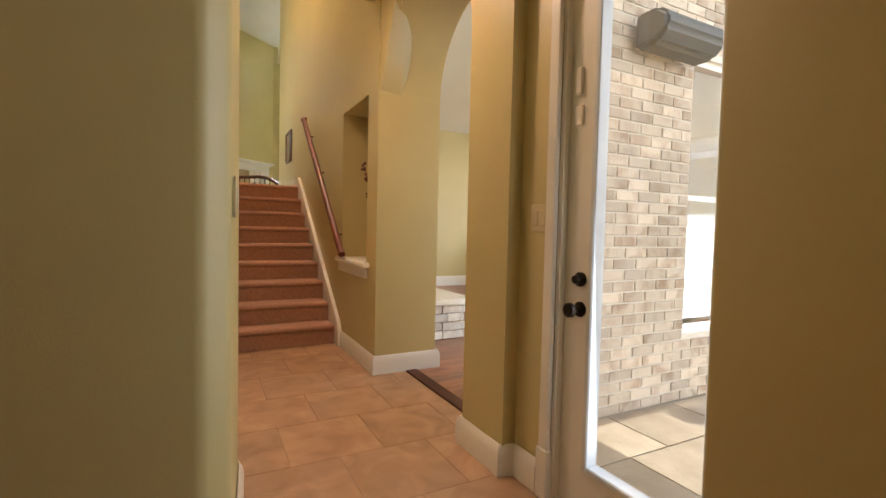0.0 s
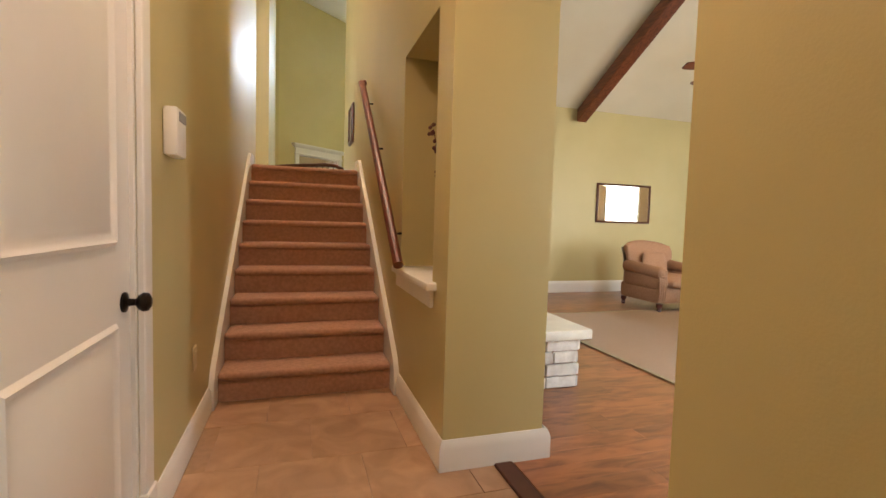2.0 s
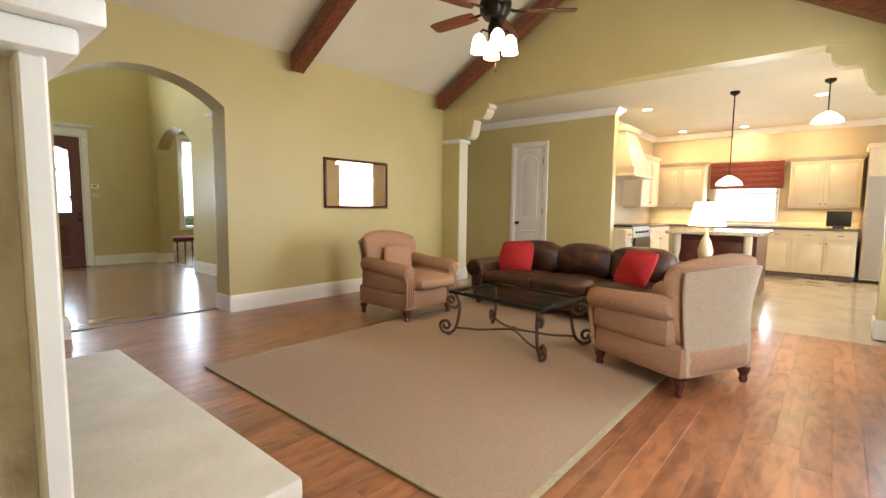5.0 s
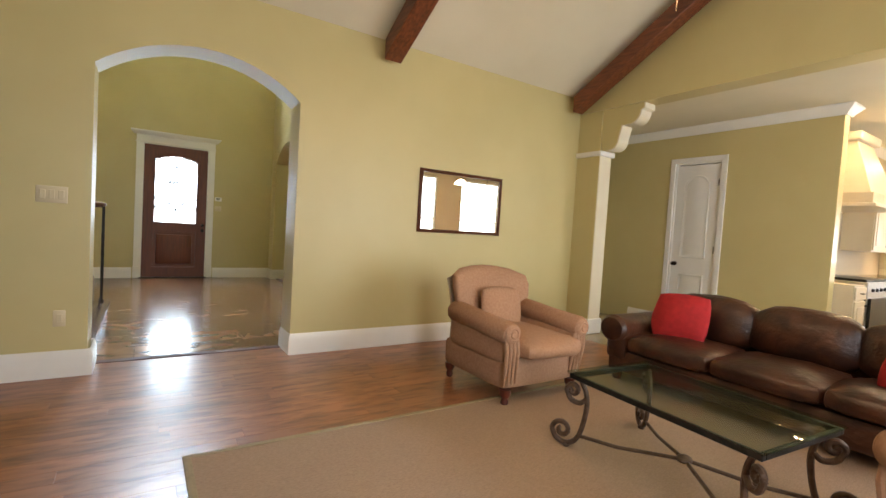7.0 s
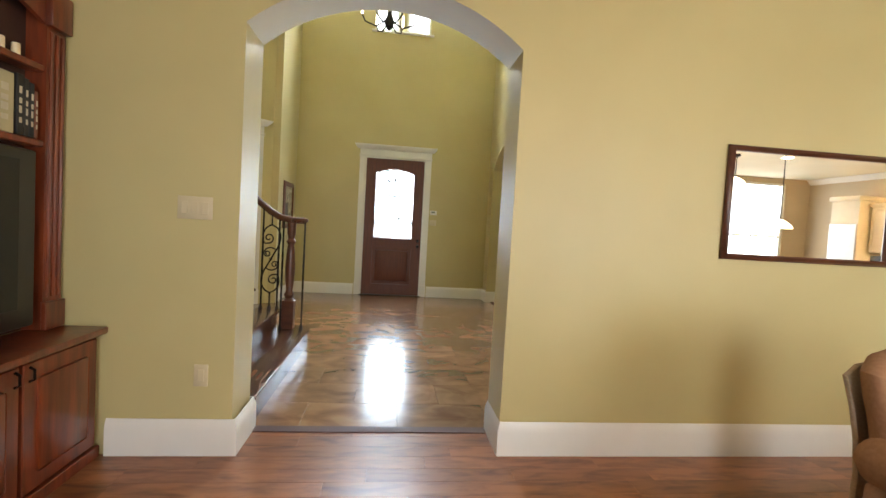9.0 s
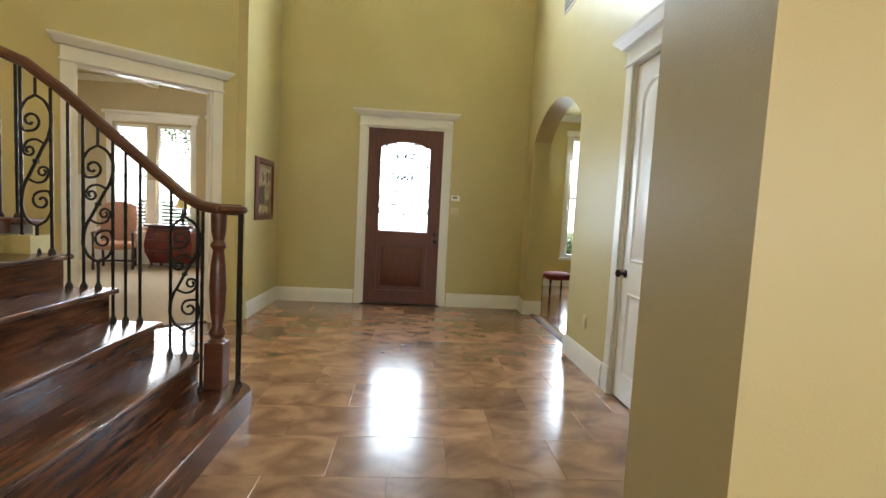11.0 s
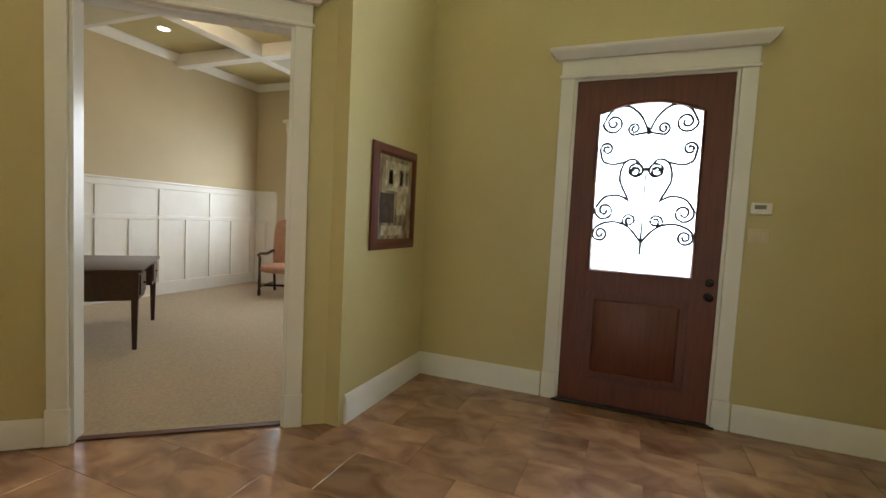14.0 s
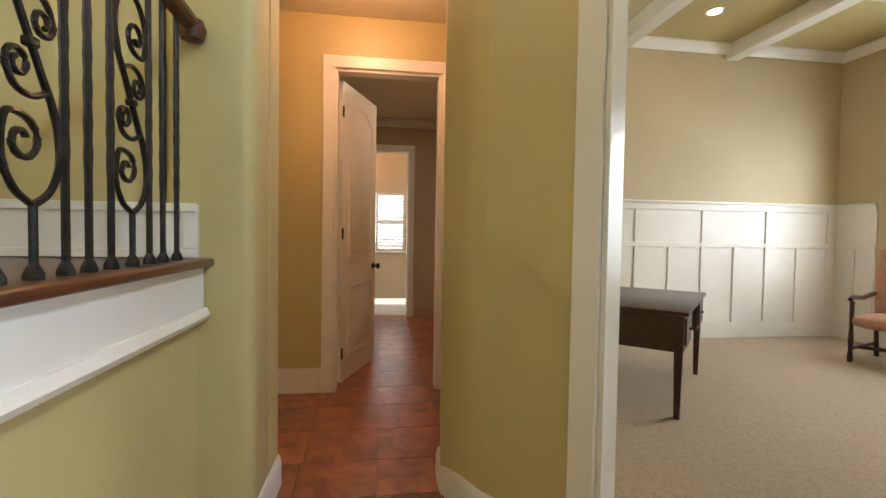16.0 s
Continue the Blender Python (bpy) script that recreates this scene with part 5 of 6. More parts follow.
rb = thing("red_box", pose(1.912, 6.86, 1.551), "small deep red box beside the stacked books", "box")
part("case", box(B(), -0.036, -0.06, 0, 0.034, 0.06, 0.13, 0.005, 2), RED_LEG, rb)
CND = mat("candle_wax", (0.85, 0.70, 0.45), 0.5)
for y in (7.38, 7.46):
    c = thing("candle", pose(1.915, y, 1.891), "small cream candle on the upper cabinet shelf", "candle", "candles")
    part("wax", lathe(B(), [(0.016, 0), (0.016, 0.05), (0.012, 0.054), (0.003, 0.052)], n=12), CND, c)
    part("wick", tube(B(), [(0, 0, 0.05), (0, 0.001, 0.062)], 0.0015, 5), BLK, c)

# beams and fan
for bx in (5.03, 7.62):
    bmn = thing("ceiling_beam", pose(0, 0, 0), "rough red-brown timber beam below the vaulted ceiling", "beam", "timber ceiling beams", "structure")
    for ya, za, yb, zb in ((7.60, 2.96, 4.86, 4.50), (2.22, 2.93, 4.86, 4.50)):
        bm = B()
        prism(bm, [(bx - 0.09, ya, za), (bx + 0.09, ya, za), (bx + 0.09, ya, za - 0.20), (bx - 0.09, ya, za - 0.20)], (0, yb - ya, zb - za))
        bmesh.ops.bevel(bm, geom=bm.edges[:], offset=0.010, segments=1, affect='EDGES')
        part("timber", bm, CHERRY, bmn)
FN = thing("ceiling_fan", pose(5.19, 4.90, 2.52), "bronze five-blade ceiling fan with a four-light kit", "ceiling fan")
part("downrod", lathe(tube(B(), [(0, 0, 0.5), (0, 0, 2.10)], 0.012, 8), [(0.02, 1.90), (0.06, 1.96), (0.06, 2.09)], n=14), BRONZE, FN)
part("motor", lathe(B(), [(0.03, 0.22), (0.09, 0.23), (0.125, 0.28), (0.135, 0.35), (0.10, 0.41), (0.05, 0.44), (0.03, 0.52)], n=20), BRONZE, FN)
part("motor_cup", lathe(B(), [(0.07, 0.42), (0.10, 0.45), (0.115, 0.55), (0.03, 0.56)], n=16), mat("cream_glass_bowl", (0.8, 0.68, 0.5), 0.4), FN)
for i in range(5):
    a = 20 + 72 * i
    t = B()
    prism(t, [(0.20, -0.055, 0), (0.30, -0.07, 0), (0.62, -0.07, 0), (0.66, -0.05, 0), (0.66, 0.05, 0), (0.62, 0.07, 0), (0.30, 0.07, 0), (0.20, 0.055, 0)], (0, 0, 0.008))
    bm = B()
    join(bm, t, pose(0, 0, 0.29, 0, 0, a) @ pose(0, 0, 0, 12, 0, 0))
    bl = part("blade", bm, WALNUT, FN)
    t = B()
    tube(t, [(0.10, 0, 0.02), (0.16, 0, 0.0), (0.26, 0, 0.004)], 0.012, 6)
    bm = B()
    join(bm, t, pose(0, 0, 0.29, 0, 0, a))
    part("blade_iron", bm, BRONZE, bl)
LAMPGLASS = mat("lit_frosted_glass", (1.0, 0.86, 0.62), 0.5, emit=5.0, scale=2)
part("light_kit", lathe(B(), [(0.02, 0.02), (0.05, 0.04), (0.06, 0.16), (0.04, 0.22)], n=14), BRONZE, FN)
for i in range(4):
    a = radians(45 + 90 * i)
    x, y = 0.13 * math.cos(a), 0.13 * math.sin(a)
    arm = part("light_arm", tube(B(), [(0.04 * math.cos(a), 0.04 * math.sin(a), 0.12), (0.10 * math.cos(a), 0.10 * math.sin(a), 0.14), (x, y, 0.10)], 0.009, 6), BRONZE, FN)
    part("glass_shade", lathe(B(), [(0.025, 0.10), (0.05, 0.07), (0.062, 0.0), (0.068, -0.045), (0.060, -0.044), (0.02, 0.08)], (x, y, 0), 14), LAMPGLASS, arm, "lit frosted glass shade")
part("pull_chain", tube(B(), [(0.02, 0, 0.02), (0.02, 0, -0.20)], 0.003, 5), BRONZE, FN)

# end table and lamp
ET = thing("end_table", pose(7.28, 3.66, 0), "small dark red wooden end table", "end table")
part("top", box(B(), -0.27, -0.27, 0.55, 0.27, 0.27, 0.58, 0.008, 2), RED_LEG, ET)
part("apron", box(B(), -0.24, -0.24, 0.40, 0.24, 0.24, 0.55), RED_LEG, ET)
part("drawer", box(B(), -0.255, -0.19, 0.425, -0.241, 0.19, 0.53, 0.004, 1), RED_LEG, ET)
for x in (-0.22, 0.22):
    for y in (-0.22, 0.22):
        part("leg", lathe(B(), [(0.014, 0), (0.02, 0.1), (0.026, 0.40)], (x, y, 0), 10), RED_LEG, ET)
TL = thing("table_lamp", pose(7.28, 3.66, 0.58), "cream table lamp with a lit pleated shade", "table lamp")
part("base", lathe(B(), [(0.07, 0), (0.07, 0.02), (0.03, 0.05), (0.06, 0.12), (0.075, 0.20), (0.05, 0.30), (0.02, 0.36), (0.015, 0.44)], n=18), mat("cream_ceramic", (0.55, 0.45, 0.28), 0.25, coat=0.3), TL)
SHADE = mat("lit_linen_shade", (1.0, 0.80, 0.45), 0.8, emit=3.2, scale=30)
part("shade", lathe(B(), [(0.17, 0.46), (0.172, 0.465), (0.12, 0.70), (0.118, 0.70)], n=24), SHADE, TL, "lit cream fabric shade")
part("finial", lathe(B(), [(0.004, 0.70), (0.012, 0.715), (0.004, 0.735)], n=8), BRONZE, TL)

# ---- kitchen ----
CABC = mat("cream_cabinet_paint", (0.70, 0.60, 0.42), 0.4, col2=(0.64, 0.54, 0.37), scale=3, bump=0.03, bscale=50)
GRAN = mat("dark_granite", (0.06, 0.05, 0.045), 0.15, col2=(0.22, 0.18, 0.14), scale=60, coat=0.3)
for y, sgn in ((7.36, 1), (2.18, -1)):
    pl = thing("opening_pilaster", pose(0, 0, 0), "wall pier with a white corbel beside the kitchen opening", "pier", "piers of the kitchen opening", "structure")
    y0, y1 = (7.36, 7.72) if sgn > 0 else (2.10, 2.30)
    part("shaft", box(B(), 7.82, y0 + 0.012 * (sgn > 0), 0, 8.04, y1, 2.27), PAINT, pl)
    if sgn > 0:
        part("jamb_board", box(B(), 7.825, y0, 0, 8.035, y0 + 0.011, 2.24), CREAM, pl, "cream jamb board")
    part("capital", box(B(), 7.79, y0 - 0.03, 2.24, 8.07, y1 + 0.001 if sgn > 0 else y1 + 0.03, 2.30, 0.008, 2), WHITE, pl)
    e = y0 if sgn > 0 else y1
    pr = [(0, 2.30)] + [(0.10 + 0.12 * math.sin(a), 2.42 - 0.12 * math.cos(a)) for a in [math.pi / 2 * i / 6 for i in range(7)]] + [(0.24, 2.50), (0.26, 2.58)] + [(0.36 + 0.14 * math.sin(a), 2.72 - 0.14 * math.cos(a)) for a in [math.pi / 2 * i / 6 for i in range(7)]] + [(0.54, 2.74), (0.54, 2.80), (-0.02, 2.80)]
    part("neck", box(B(), 7.822, y0 + 0.012 * (sgn > 0), 2.302, 8.038, y1 - 0.001 * (sgn > 0), 2.799), PAINT, pl)
    part("corbel", prism(B(), [(7.84, e - sgn * u, z) for u, z in pr], (0.18, 0, 0)), PAINT, pl)
    if sgn > 0:
        edge = [(0.10, 2.301)] + pr[1:-1]
        for (ua, za), (ub, zb) in zip(edge, edge[1:]):
            if za < 2.75 and math.hypot(ub - ua, zb - za) > 0.004:
                part("corbel_face", prism(B(), [(7.836, e - ua, za), (7.836, e - ub, zb), (7.836, e - ub - 0.018, zb - 0.004), (7.836, e - ua - 0.018, za - 0.004)], (0.19, 0, 0)), CREAM, pl)
    part("plinth", box(B(), 7.80, y0 - 0.02, 0.001, 8.06, y1 + (0.02 if sgn < 0 else 0), 0.19, 0.006, 1), WHITE, pl)
CRP = [(0, 0), (0.012, 0), (0.03, 0.03), (0.07, 0.07), (0.09, 0.09), (0.09, 0.11), (0, 0.11)]
for path in ([(9.395, 9.7), (9.395, 5.445), (9.56, 5.445), (9.56, 5.895), (12.995, 5.895), (12.995, 0.66)],):
    struct("trim_kitchen_crown", sweep(B(), [(x, y, 2.708) for x, y in path][::1], CRP), WHITE, "white crown moulding", "trim")


def cabinet(name, m, w, d, z0, z1, doors, label, drawers=False, top=False):
    """A cream kitchen cabinet; x along its front, which faces -y."""
    c = thing(name, m, label, "cabinet", "cream kitchen cabinets")
    part("body", box(B(), -w / 2, 0.0, z0, w / 2, d, z1), CABC, c)
    zt = z1 - 0.02
    for i in range(doors):
        a, b = -w / 2 + w * i / doors + 0.008, -w / 2 + w * (i + 1) / doors - 0.008
        if drawers:
            dw = part("drawer", box(B(), a, -0.02, z1 - 0.16, b, -0.001, z1 - 0.02, 0.004, 1), CABC, c)
            part("handle", tube(B(), [((a + b) / 2 - 0.04, -0.021, z1 - 0.09), ((a + b) / 2 - 0.04, -0.045, z1 - 0.09), ((a + b) / 2 + 0.04, -0.045, z1 - 0.09), ((a + b) / 2 + 0.04, -0.021, z1 - 0.09)], 0.005, 6), BRONZE, dw)
            zt = z1 - 0.18
        dr = part("door", box(B(), a, -0.02, z0 + 0.02, b, -0.001, zt, 0.004, 1), CABC, c)
        part("raised_panel", box(B(), a + 0.06, -0.028, z0 + 0.08, b - 0.06, -0.018, zt - 0.06, 0.010, 2), CABC, dr)
        part("handle", lathe(B(), [(0.006, 0), (0.014, 0.012), (0.004, 0.02)], ((b - 0.03) if i % 2 == 0 else (a + 0.03), -0.03, zt - 0.06 if drawers else z0 + 0.07), 8), BRONZE, dr)
    if z0 < 0.2:
        part("toe_kick", box(B(), -w / 2, 0.06, 0, w / 2, d, z0), GRAN, c)
    if top:
        part("cornice", sweep(B(), [(-w / 2, d, z1), (-w / 2, 0, z1), (w / 2, 0, z1), (w / 2, d, z1)], [(-0.01, 0), (0.01, 0), (0.04, 0.05), (0.045, 0.07), (-0.01, 0.07)]), CABC, c)
    return c


for y in (2.80, 3.68, 4.56, 5.40):
    cabinet("base_cabinet", pose(12.40, y, 0, 0, 0, -90), 0.88 if y < 5 else 0.80, 0.59, 0.09, 0.87, 2, "cream base cabinet with drawers and raised panels", True)
for y, w in ((2.86, 1.0), (5.22, 0.9)):
    cabinet("wall_cabinet", pose(12.66, y, 0, 0, 0, -90), w, 0.33, 1.26, 2.12, 2, "cream wall cabinet with raised panel doors", False, True)
for x, w in ((11.75, 1.1),):
    cabinet("wall_cabinet", pose(x, 5.57, 0), w, 0.33, 1.26, 2.2, 2, "tall cream wall cabinet beside the hood", False, True)
for x, w in ((9.75, 0.36), (11.55, 1.3)):
    cabinet("base_cabinet", pose(x, 5.28, 0), w, 0.60, 0.09, 0.87, 1 if w < 0.6 else 2, "cream base cabinet beside the range", True)
wt = thing("worktop", pose(0, 0, 0), "polished dark granite worktop along the kitchen walls", "worktop")
part("slab", box(box(B(), 12.36, 2.34, 0.871, 12.99, 5.88, 0.91, 0.005, 1), 10.9, 5.25, 0.871, 12.355, 5.89, 0.91, 0.005, 1), GRAN, wt)
part("upstand", box(B(), 12.97, 2.34, 0.911, 12.995, 5.88, 1.0), mat("cream_splash_tile", (0.62, 0.52, 0.34), 0.3, scale=10), wt)
fr = thing("refrigerator", pose(12.45, 2.02, 0, 0, 0, -90), "tall panelled cream refrigerator with steel trim", "refrigerator")
part("body", box(B(), -0.28, 0, 0.05, 0.28, 0.53, 2.25), CABC, fr)
part("door", box(B(), -0.275, -0.03, 0.08, 0.275, -0.001, 1.80, 0.006, 1), mat("brushed_steel", (0.55, 0.53, 0.5), 0.35, 0.9, scale=20, stretch=(1, 1, 20)), fr)
part("cornice", box(B(), -0.31, -0.05, 2.25, 0.31, 0.53, 2.34, 0.012, 2), CABC, fr)
part("foot", box(B(), -0.26, 0.02, 0, 0.26, 0.5, 0.05), BLK, fr)
rg = thing("range_cooker", pose(10.40, 5.26, 0), "steel range cooker under the cream hood", "cooker")
part("body", box(B(), -0.45, 0, 0.02, 0.45, 0.62, 0.90, 0.006, 1), bpy.data.materials["brushed_steel"], rg)
part("oven_door", box(B(), -0.42, -0.03, 0.16, 0.42, -0.001, 0.72, 0.006, 1), BLK, rg)
part("hob", box(B(), -0.44, 0.02, 0.901, 0.44, 0.6, 0.93, 0.006, 1), BLK, rg)
for i in range(5):
    t = B()
    lathe(t, [(0.022, 0), (0.020, 0.02), (0.008, 0.025)], n=10)
    bm = B()
    join(bm, t, pose(-0.3 + 0.15 * i, -0.001, 0.81, 90, 0, 0))
    part("control_knob", bm, BLK, rg)
hd = thing("range_hood", pose(10.40, 5.88, 0), "large cream plaster range hood with mouldings", "range hood")
bm = B()
prism(bm, [(-0.50, -0.60, 1.78), (0.50, -0.60, 1.78), (0.50, 0, 1.78), (-0.50, 0, 1.78)], (0, 0, 0.14))
part("canopy", bm, CABC, hd)
bm = B()
a = [bm.verts.new(p) for p in ((-0.47, -0.57, 1.92), (0.47, -0.57, 1.92), (0.47, 0, 1.92), (-0.47, 0, 1.92))]
b = [bm.verts.new(p) for p in ((-0.30, -0.36, 2.55), (0.30, -0.36, 2.55), (0.30, 0, 2.55), (-0.30, 0, 2.55))]
for i in range(4):
    bm.faces.new((a[i], a[(i + 1) % 4], b[(i + 1) % 4], b[i]))
bm.faces.new(b)
bm.faces.new(a[::-1])
part("chimney", bm, CABC, hd)
part("moulding", box(B(), -0.54, -0.64, 1.76, 0.54, 0, 1.80, 0.012, 2), CABC, hd)
part("crown", box(B(), -0.36, -0.42, 2.55, 0.36, 0, 2.66, 0.03, 3), CABC, hd)
isd = thing("kitchen_island", pose(9.75, 3.92, 0), "dark red kitchen island with a pale stone top", "kitchen island")
part("body", box(B(), -0.62, -0.50, 0.0, 0.62, 0.50, 0.87), RED_LEG, isd)
for y in (-0.25, 0.25):
    part("raised_panel", box(B(), -0.64, y - 0.2, 0.12, -0.621, y + 0.2, 0.78, 0.010, 2), RED_LEG, isd)
part("top", box(B(), -0.85, -0.56, 0.871, 0.68, 0.56, 0.91, 0.008, 2), mat("pale_granite", (0.62, 0.55, 0.42), 0.14, col2=(0.42, 0.36, 0.26), scale=50, coat=0.3), isd)
for y in (-0.42, 0.42):
    part("turned_leg", lathe(B(), [(0.05, 0), (0.05, 0.10), (0.035, 0.14), (0.06, 0.35), (0.03, 0.55), (0.05, 0.66), (0.05, 0.871)], (-0.76, y, 0), 12), CABC, isd)
for x, y, zb in ((9.4, 3.82, 1.58), (9.4, 2.82, 2.33)):
    pn = thing("pendant_lamp", pose(x, y, zb), "white glass pendant lamp on a dark rod", "pendant lamp", "kitchen pendants")
    part("shade", lathe(B(), [(0.025, 0.10), (0.08, 0.07), (0.14, 0.02), (0.165, -0.03), (0.155, -0.03), (0.02, 0.08)], n=18), LAMPGLASS, pn, "lit white glass shade")
    part("rod", tube(B(), [(0, 0, 0.10), (0, 0, 2.82 - zb)], 0.008, 6), BRONZE, pn)
    part("canopy", lathe(B(), [(0.01, 2.76 - zb), (0.06, 2.79 - zb), (0.06, 2.82 - zb)], n=14), BRONZE, pn)
rs = thing("roman_shade", pose(12.97, 4.09, 0), "red-brown woven roman shade, partly raised", "window shade")
WOV = mat("red_woven_shade", (0.22, 0.045, 0.025), 0.8, col2=(0.12, 0.022, 0.014), scale=20, stretch=(1, 1, 8), bump=0.4, bscale=120)
for i in range(5):
    part("fold", box(B(), -0.05 - 0.006 * i, -0.62, 1.64 + 0.105 * i, -0.01, 0.62, 1.755 + 0.105 * i, 0.012, 2), WOV, rs)
tvk = thing("small_television", pose(12.62, 2.62, 0.911, 0, 0, -90), "small black television on the kitchen worktop", "television")
part("screen", box(B(), -0.17, -0.02, 0.03, 0.17, 0.03, 0.30, 0.008, 2), BLK, tvk)
part("stand", box(B(), -0.08, -0.04, 0, 0.08, 0.06, 0.03, 0.006, 1), BLK, tvk)
CAN = mat("lit_can_lens", (1.0, 0.90, 0.70), 0.5, emit=14.0, scale=2)


def can_light(x, y, z, label="round recessed ceiling light, switched on"):
    c = thing("recessed_light", pose(x, y, z), label, "recessed light", "recessed ceiling lights")
    part("trim_ring", lathe(B(), [(0.068, -0.004), (0.088, -0.006), (0.09, 0.0), (0.066, 0.0)], n=20), WHITE, c)
    part("lens", lathe(B(), [(0.001, -0.0085), (0.060, -0.0085), (0.066, -0.0045)], n=20), CAN, c)


for x, y in ((9.85, 5.1), (10.27, 2.92), (12.45, 5.18), (12.55, 4.12), (12.4, 3.0)):
    can_light(x, y, 2.819)
for x, y in ((-0.90, -0.55), (0.80, 2.20)):
    can_light(x, y, 2.749)
# Invented fitting for the added stairwell lamp.
can_light(0.80, 5.2, TOPH - 0.001)
struct("trim_hall_crown", sweep(B(), [(-4.575, 9.83, 2.788), (-4.575, 11.54, 2.788)], CRP), WHITE, "white crown moulding", "trim")
can_light(-0.7, 10.55, 2.899)
can_light(-2.6, 10.98, 2.899)
bc = thing("bookcase", pose(8.35, 9.70, 0), "dark bookcase with mixed books in the side room", "bookcase")
part("side", box(B(), -0.4, -0.28, 0, -0.37, 0.05, 1.4), BLK, bc)
part("side", box(B(), 0.37, -0.28, 0, 0.4, 0.05, 1.4), BLK, bc)
for i in range(5):
    part("shelf", box(B(), -0.37, -0.28, 0.04 + 0.32 * i, 0.37, 0.05, 0.07 + 0.32 * i), BLK, bc)
    if i < 4:
        for j in range(6):
            part("book_row", box(B(), -0.35 + 0.115 * j, -0.22, 0.071 + 0.32 * i, -0.25 + 0.115 * j, 0.02, 0.27 + 0.32 * i + 0.02 * (j % 3), 0.004, 1), BOOK[(i + j) % 4] if (i + j) % 2 else WHITE, bc)

# ---- office ----
WN = thing("office_wainscot", pose(0, 0, 0), "tall white board and batten wainscot", "wainscot", kind="structure")
part("backing", box(box(B(), -2.95, 11.75, 0.006, -2.938, 16.449, 1.66), -2.937, 16.438, 0.006, 1.55, 16.449, 0.70), WHITE, WN)
part("backing", box(box(B(), -2.937, 16.4381, 0.70, -2.45, 16.449, 1.66), -1.48, 16.4381, 0.70, -1.34, 16.449, 1.66), WHITE, WN)
for z0, z1, pr in ((0.006, 0.20, 0.020), (1.13, 1.19, 0.018), (1.58, 1.66, 0.020)):
    part("rail", box(B(), -2.938, 11.75, z0, -2.938 + pr, 16.437, z1, 0.003, 1), WHITE, WN)
    part("rail", box(B(), -2.93, 16.438 - pr, z0, -2.45 if z0 > 0.5 else 1.55, 16.438, z1, 0.003, 1), WHITE, WN)
part("cap", box(B(), -2.938, 11.75, 1.66, -2.895, 16.437, 1.69, 0.006, 2), WHITE, WN)
part("cap", box(B(), -2.895, 16.395, 1.66, -2.45, 16.437, 1.69, 0.006, 2), WHITE, WN)
for i in range(11):
    y = 11.9 + 0.44 * i
    part("batten", box(B(), -2.938, y, 0.2, -2.922, y + 0.07, 1.13, 0.003, 1), WHITE, WN)
    if i % 2 == 0:
        part("batten", box(B(), -2.938, y, 1.19, -2.922, y + 0.07, 1.58, 0.003, 1), WHITE, WN)
for x in (-2.75, -2.52):
    part("batten", box(B(), x, 16.422, 0.2, x + 0.07, 16.438, 1.13, 0.003, 1), WHITE, WN)
for x, wd in ((-1.41, 1.68), (0.10, 0.86)):
    casing_bm = B()
    box(casing_bm, x - wd / 2, 16.425, 0.66, x - wd / 2 + 0.10, 16.449, 2.76, 0.004, 1)
    box(casing_bm, x + wd / 2 - 0.10, 16.425, 0.66, x + wd / 2, 16.449, 2.76, 0.004, 1)
    box(casing_bm, x - wd / 2 - 0.02, 16.42, 2.76, x + wd / 2 + 0.02, 16.449, 2.90, 0.004, 1)
    box(casing_bm, x - wd / 2 - 0.06, 16.37, 2.90, x + wd / 2 + 0.06, 16.449, 2.96, 0.012, 2)
    box(casing_bm, x - wd / 2 - 0.04, 16.38, 0.62, x + wd / 2 + 0.04, 16.449, 0.66, 0.008, 2)
    struct("trim_office_window", casing_bm, WHITE, "white office window casing with a moulded head", "trim")
bm = B()
for x, ys in ((-1.45, 11.75), (0.05, 11.75)):
    box(bm, x, ys, 3.42, x + 0.16, 16.449, 3.599)
for y, xe in ((13.30, 1.56), (14.80, 1.56)):
    box(bm, -2.95, y, 3.425, xe, y + 0.16, 3.598)
struct("ceiling_coffers", bm, WHITE, "white coffered ceiling beams", "ceiling")
struct("trim_office_crown", sweep(B(), [(-2.945, 11.75, 3.488), (-2.945, 16.445, 3.488), (1.55, 16.445, 3.488)], CRP), WHITE, "white crown moulding", "trim")
can_light(-2.2, 14.05, 3.599)
can_light(-0.7, 14.05, 3.599)
can_light(-0.7, 12.6, 3.599)
bulb("office_bulb", (-0.7, 13.4, 3.3), 18, (1.0, 0.8, 0.55), 0.06)
DESKW = mat("dark_mahogany_desk", (0.05, 0.014, 0.008), 0.36, col2=(0.028, 0.008, 0.005), scale=5, stretch=(1.2, 8, 8), coat=0.1, detail=7)
dk = thing("writing_desk", pose(-0.60, 12.66, 0.006, 0, 0, 138), "dark mahogany writing desk with tapered legs on the carpet", "desk")
part("top", box(B(), -0.03, -0.03, 0.715, 1.33, 0.93, 0.745, 0.008, 2), DESKW, dk)
part("front_panel", box(B(), 0.0, 0.02, 0.46, 0.025, 0.88, 0.714, 0.004, 1), DESKW, dk)
part("back_panel", box(B(), 1.275, 0.02, 0.46, 1.30, 0.88, 0.714, 0.004, 1), DESKW, dk)
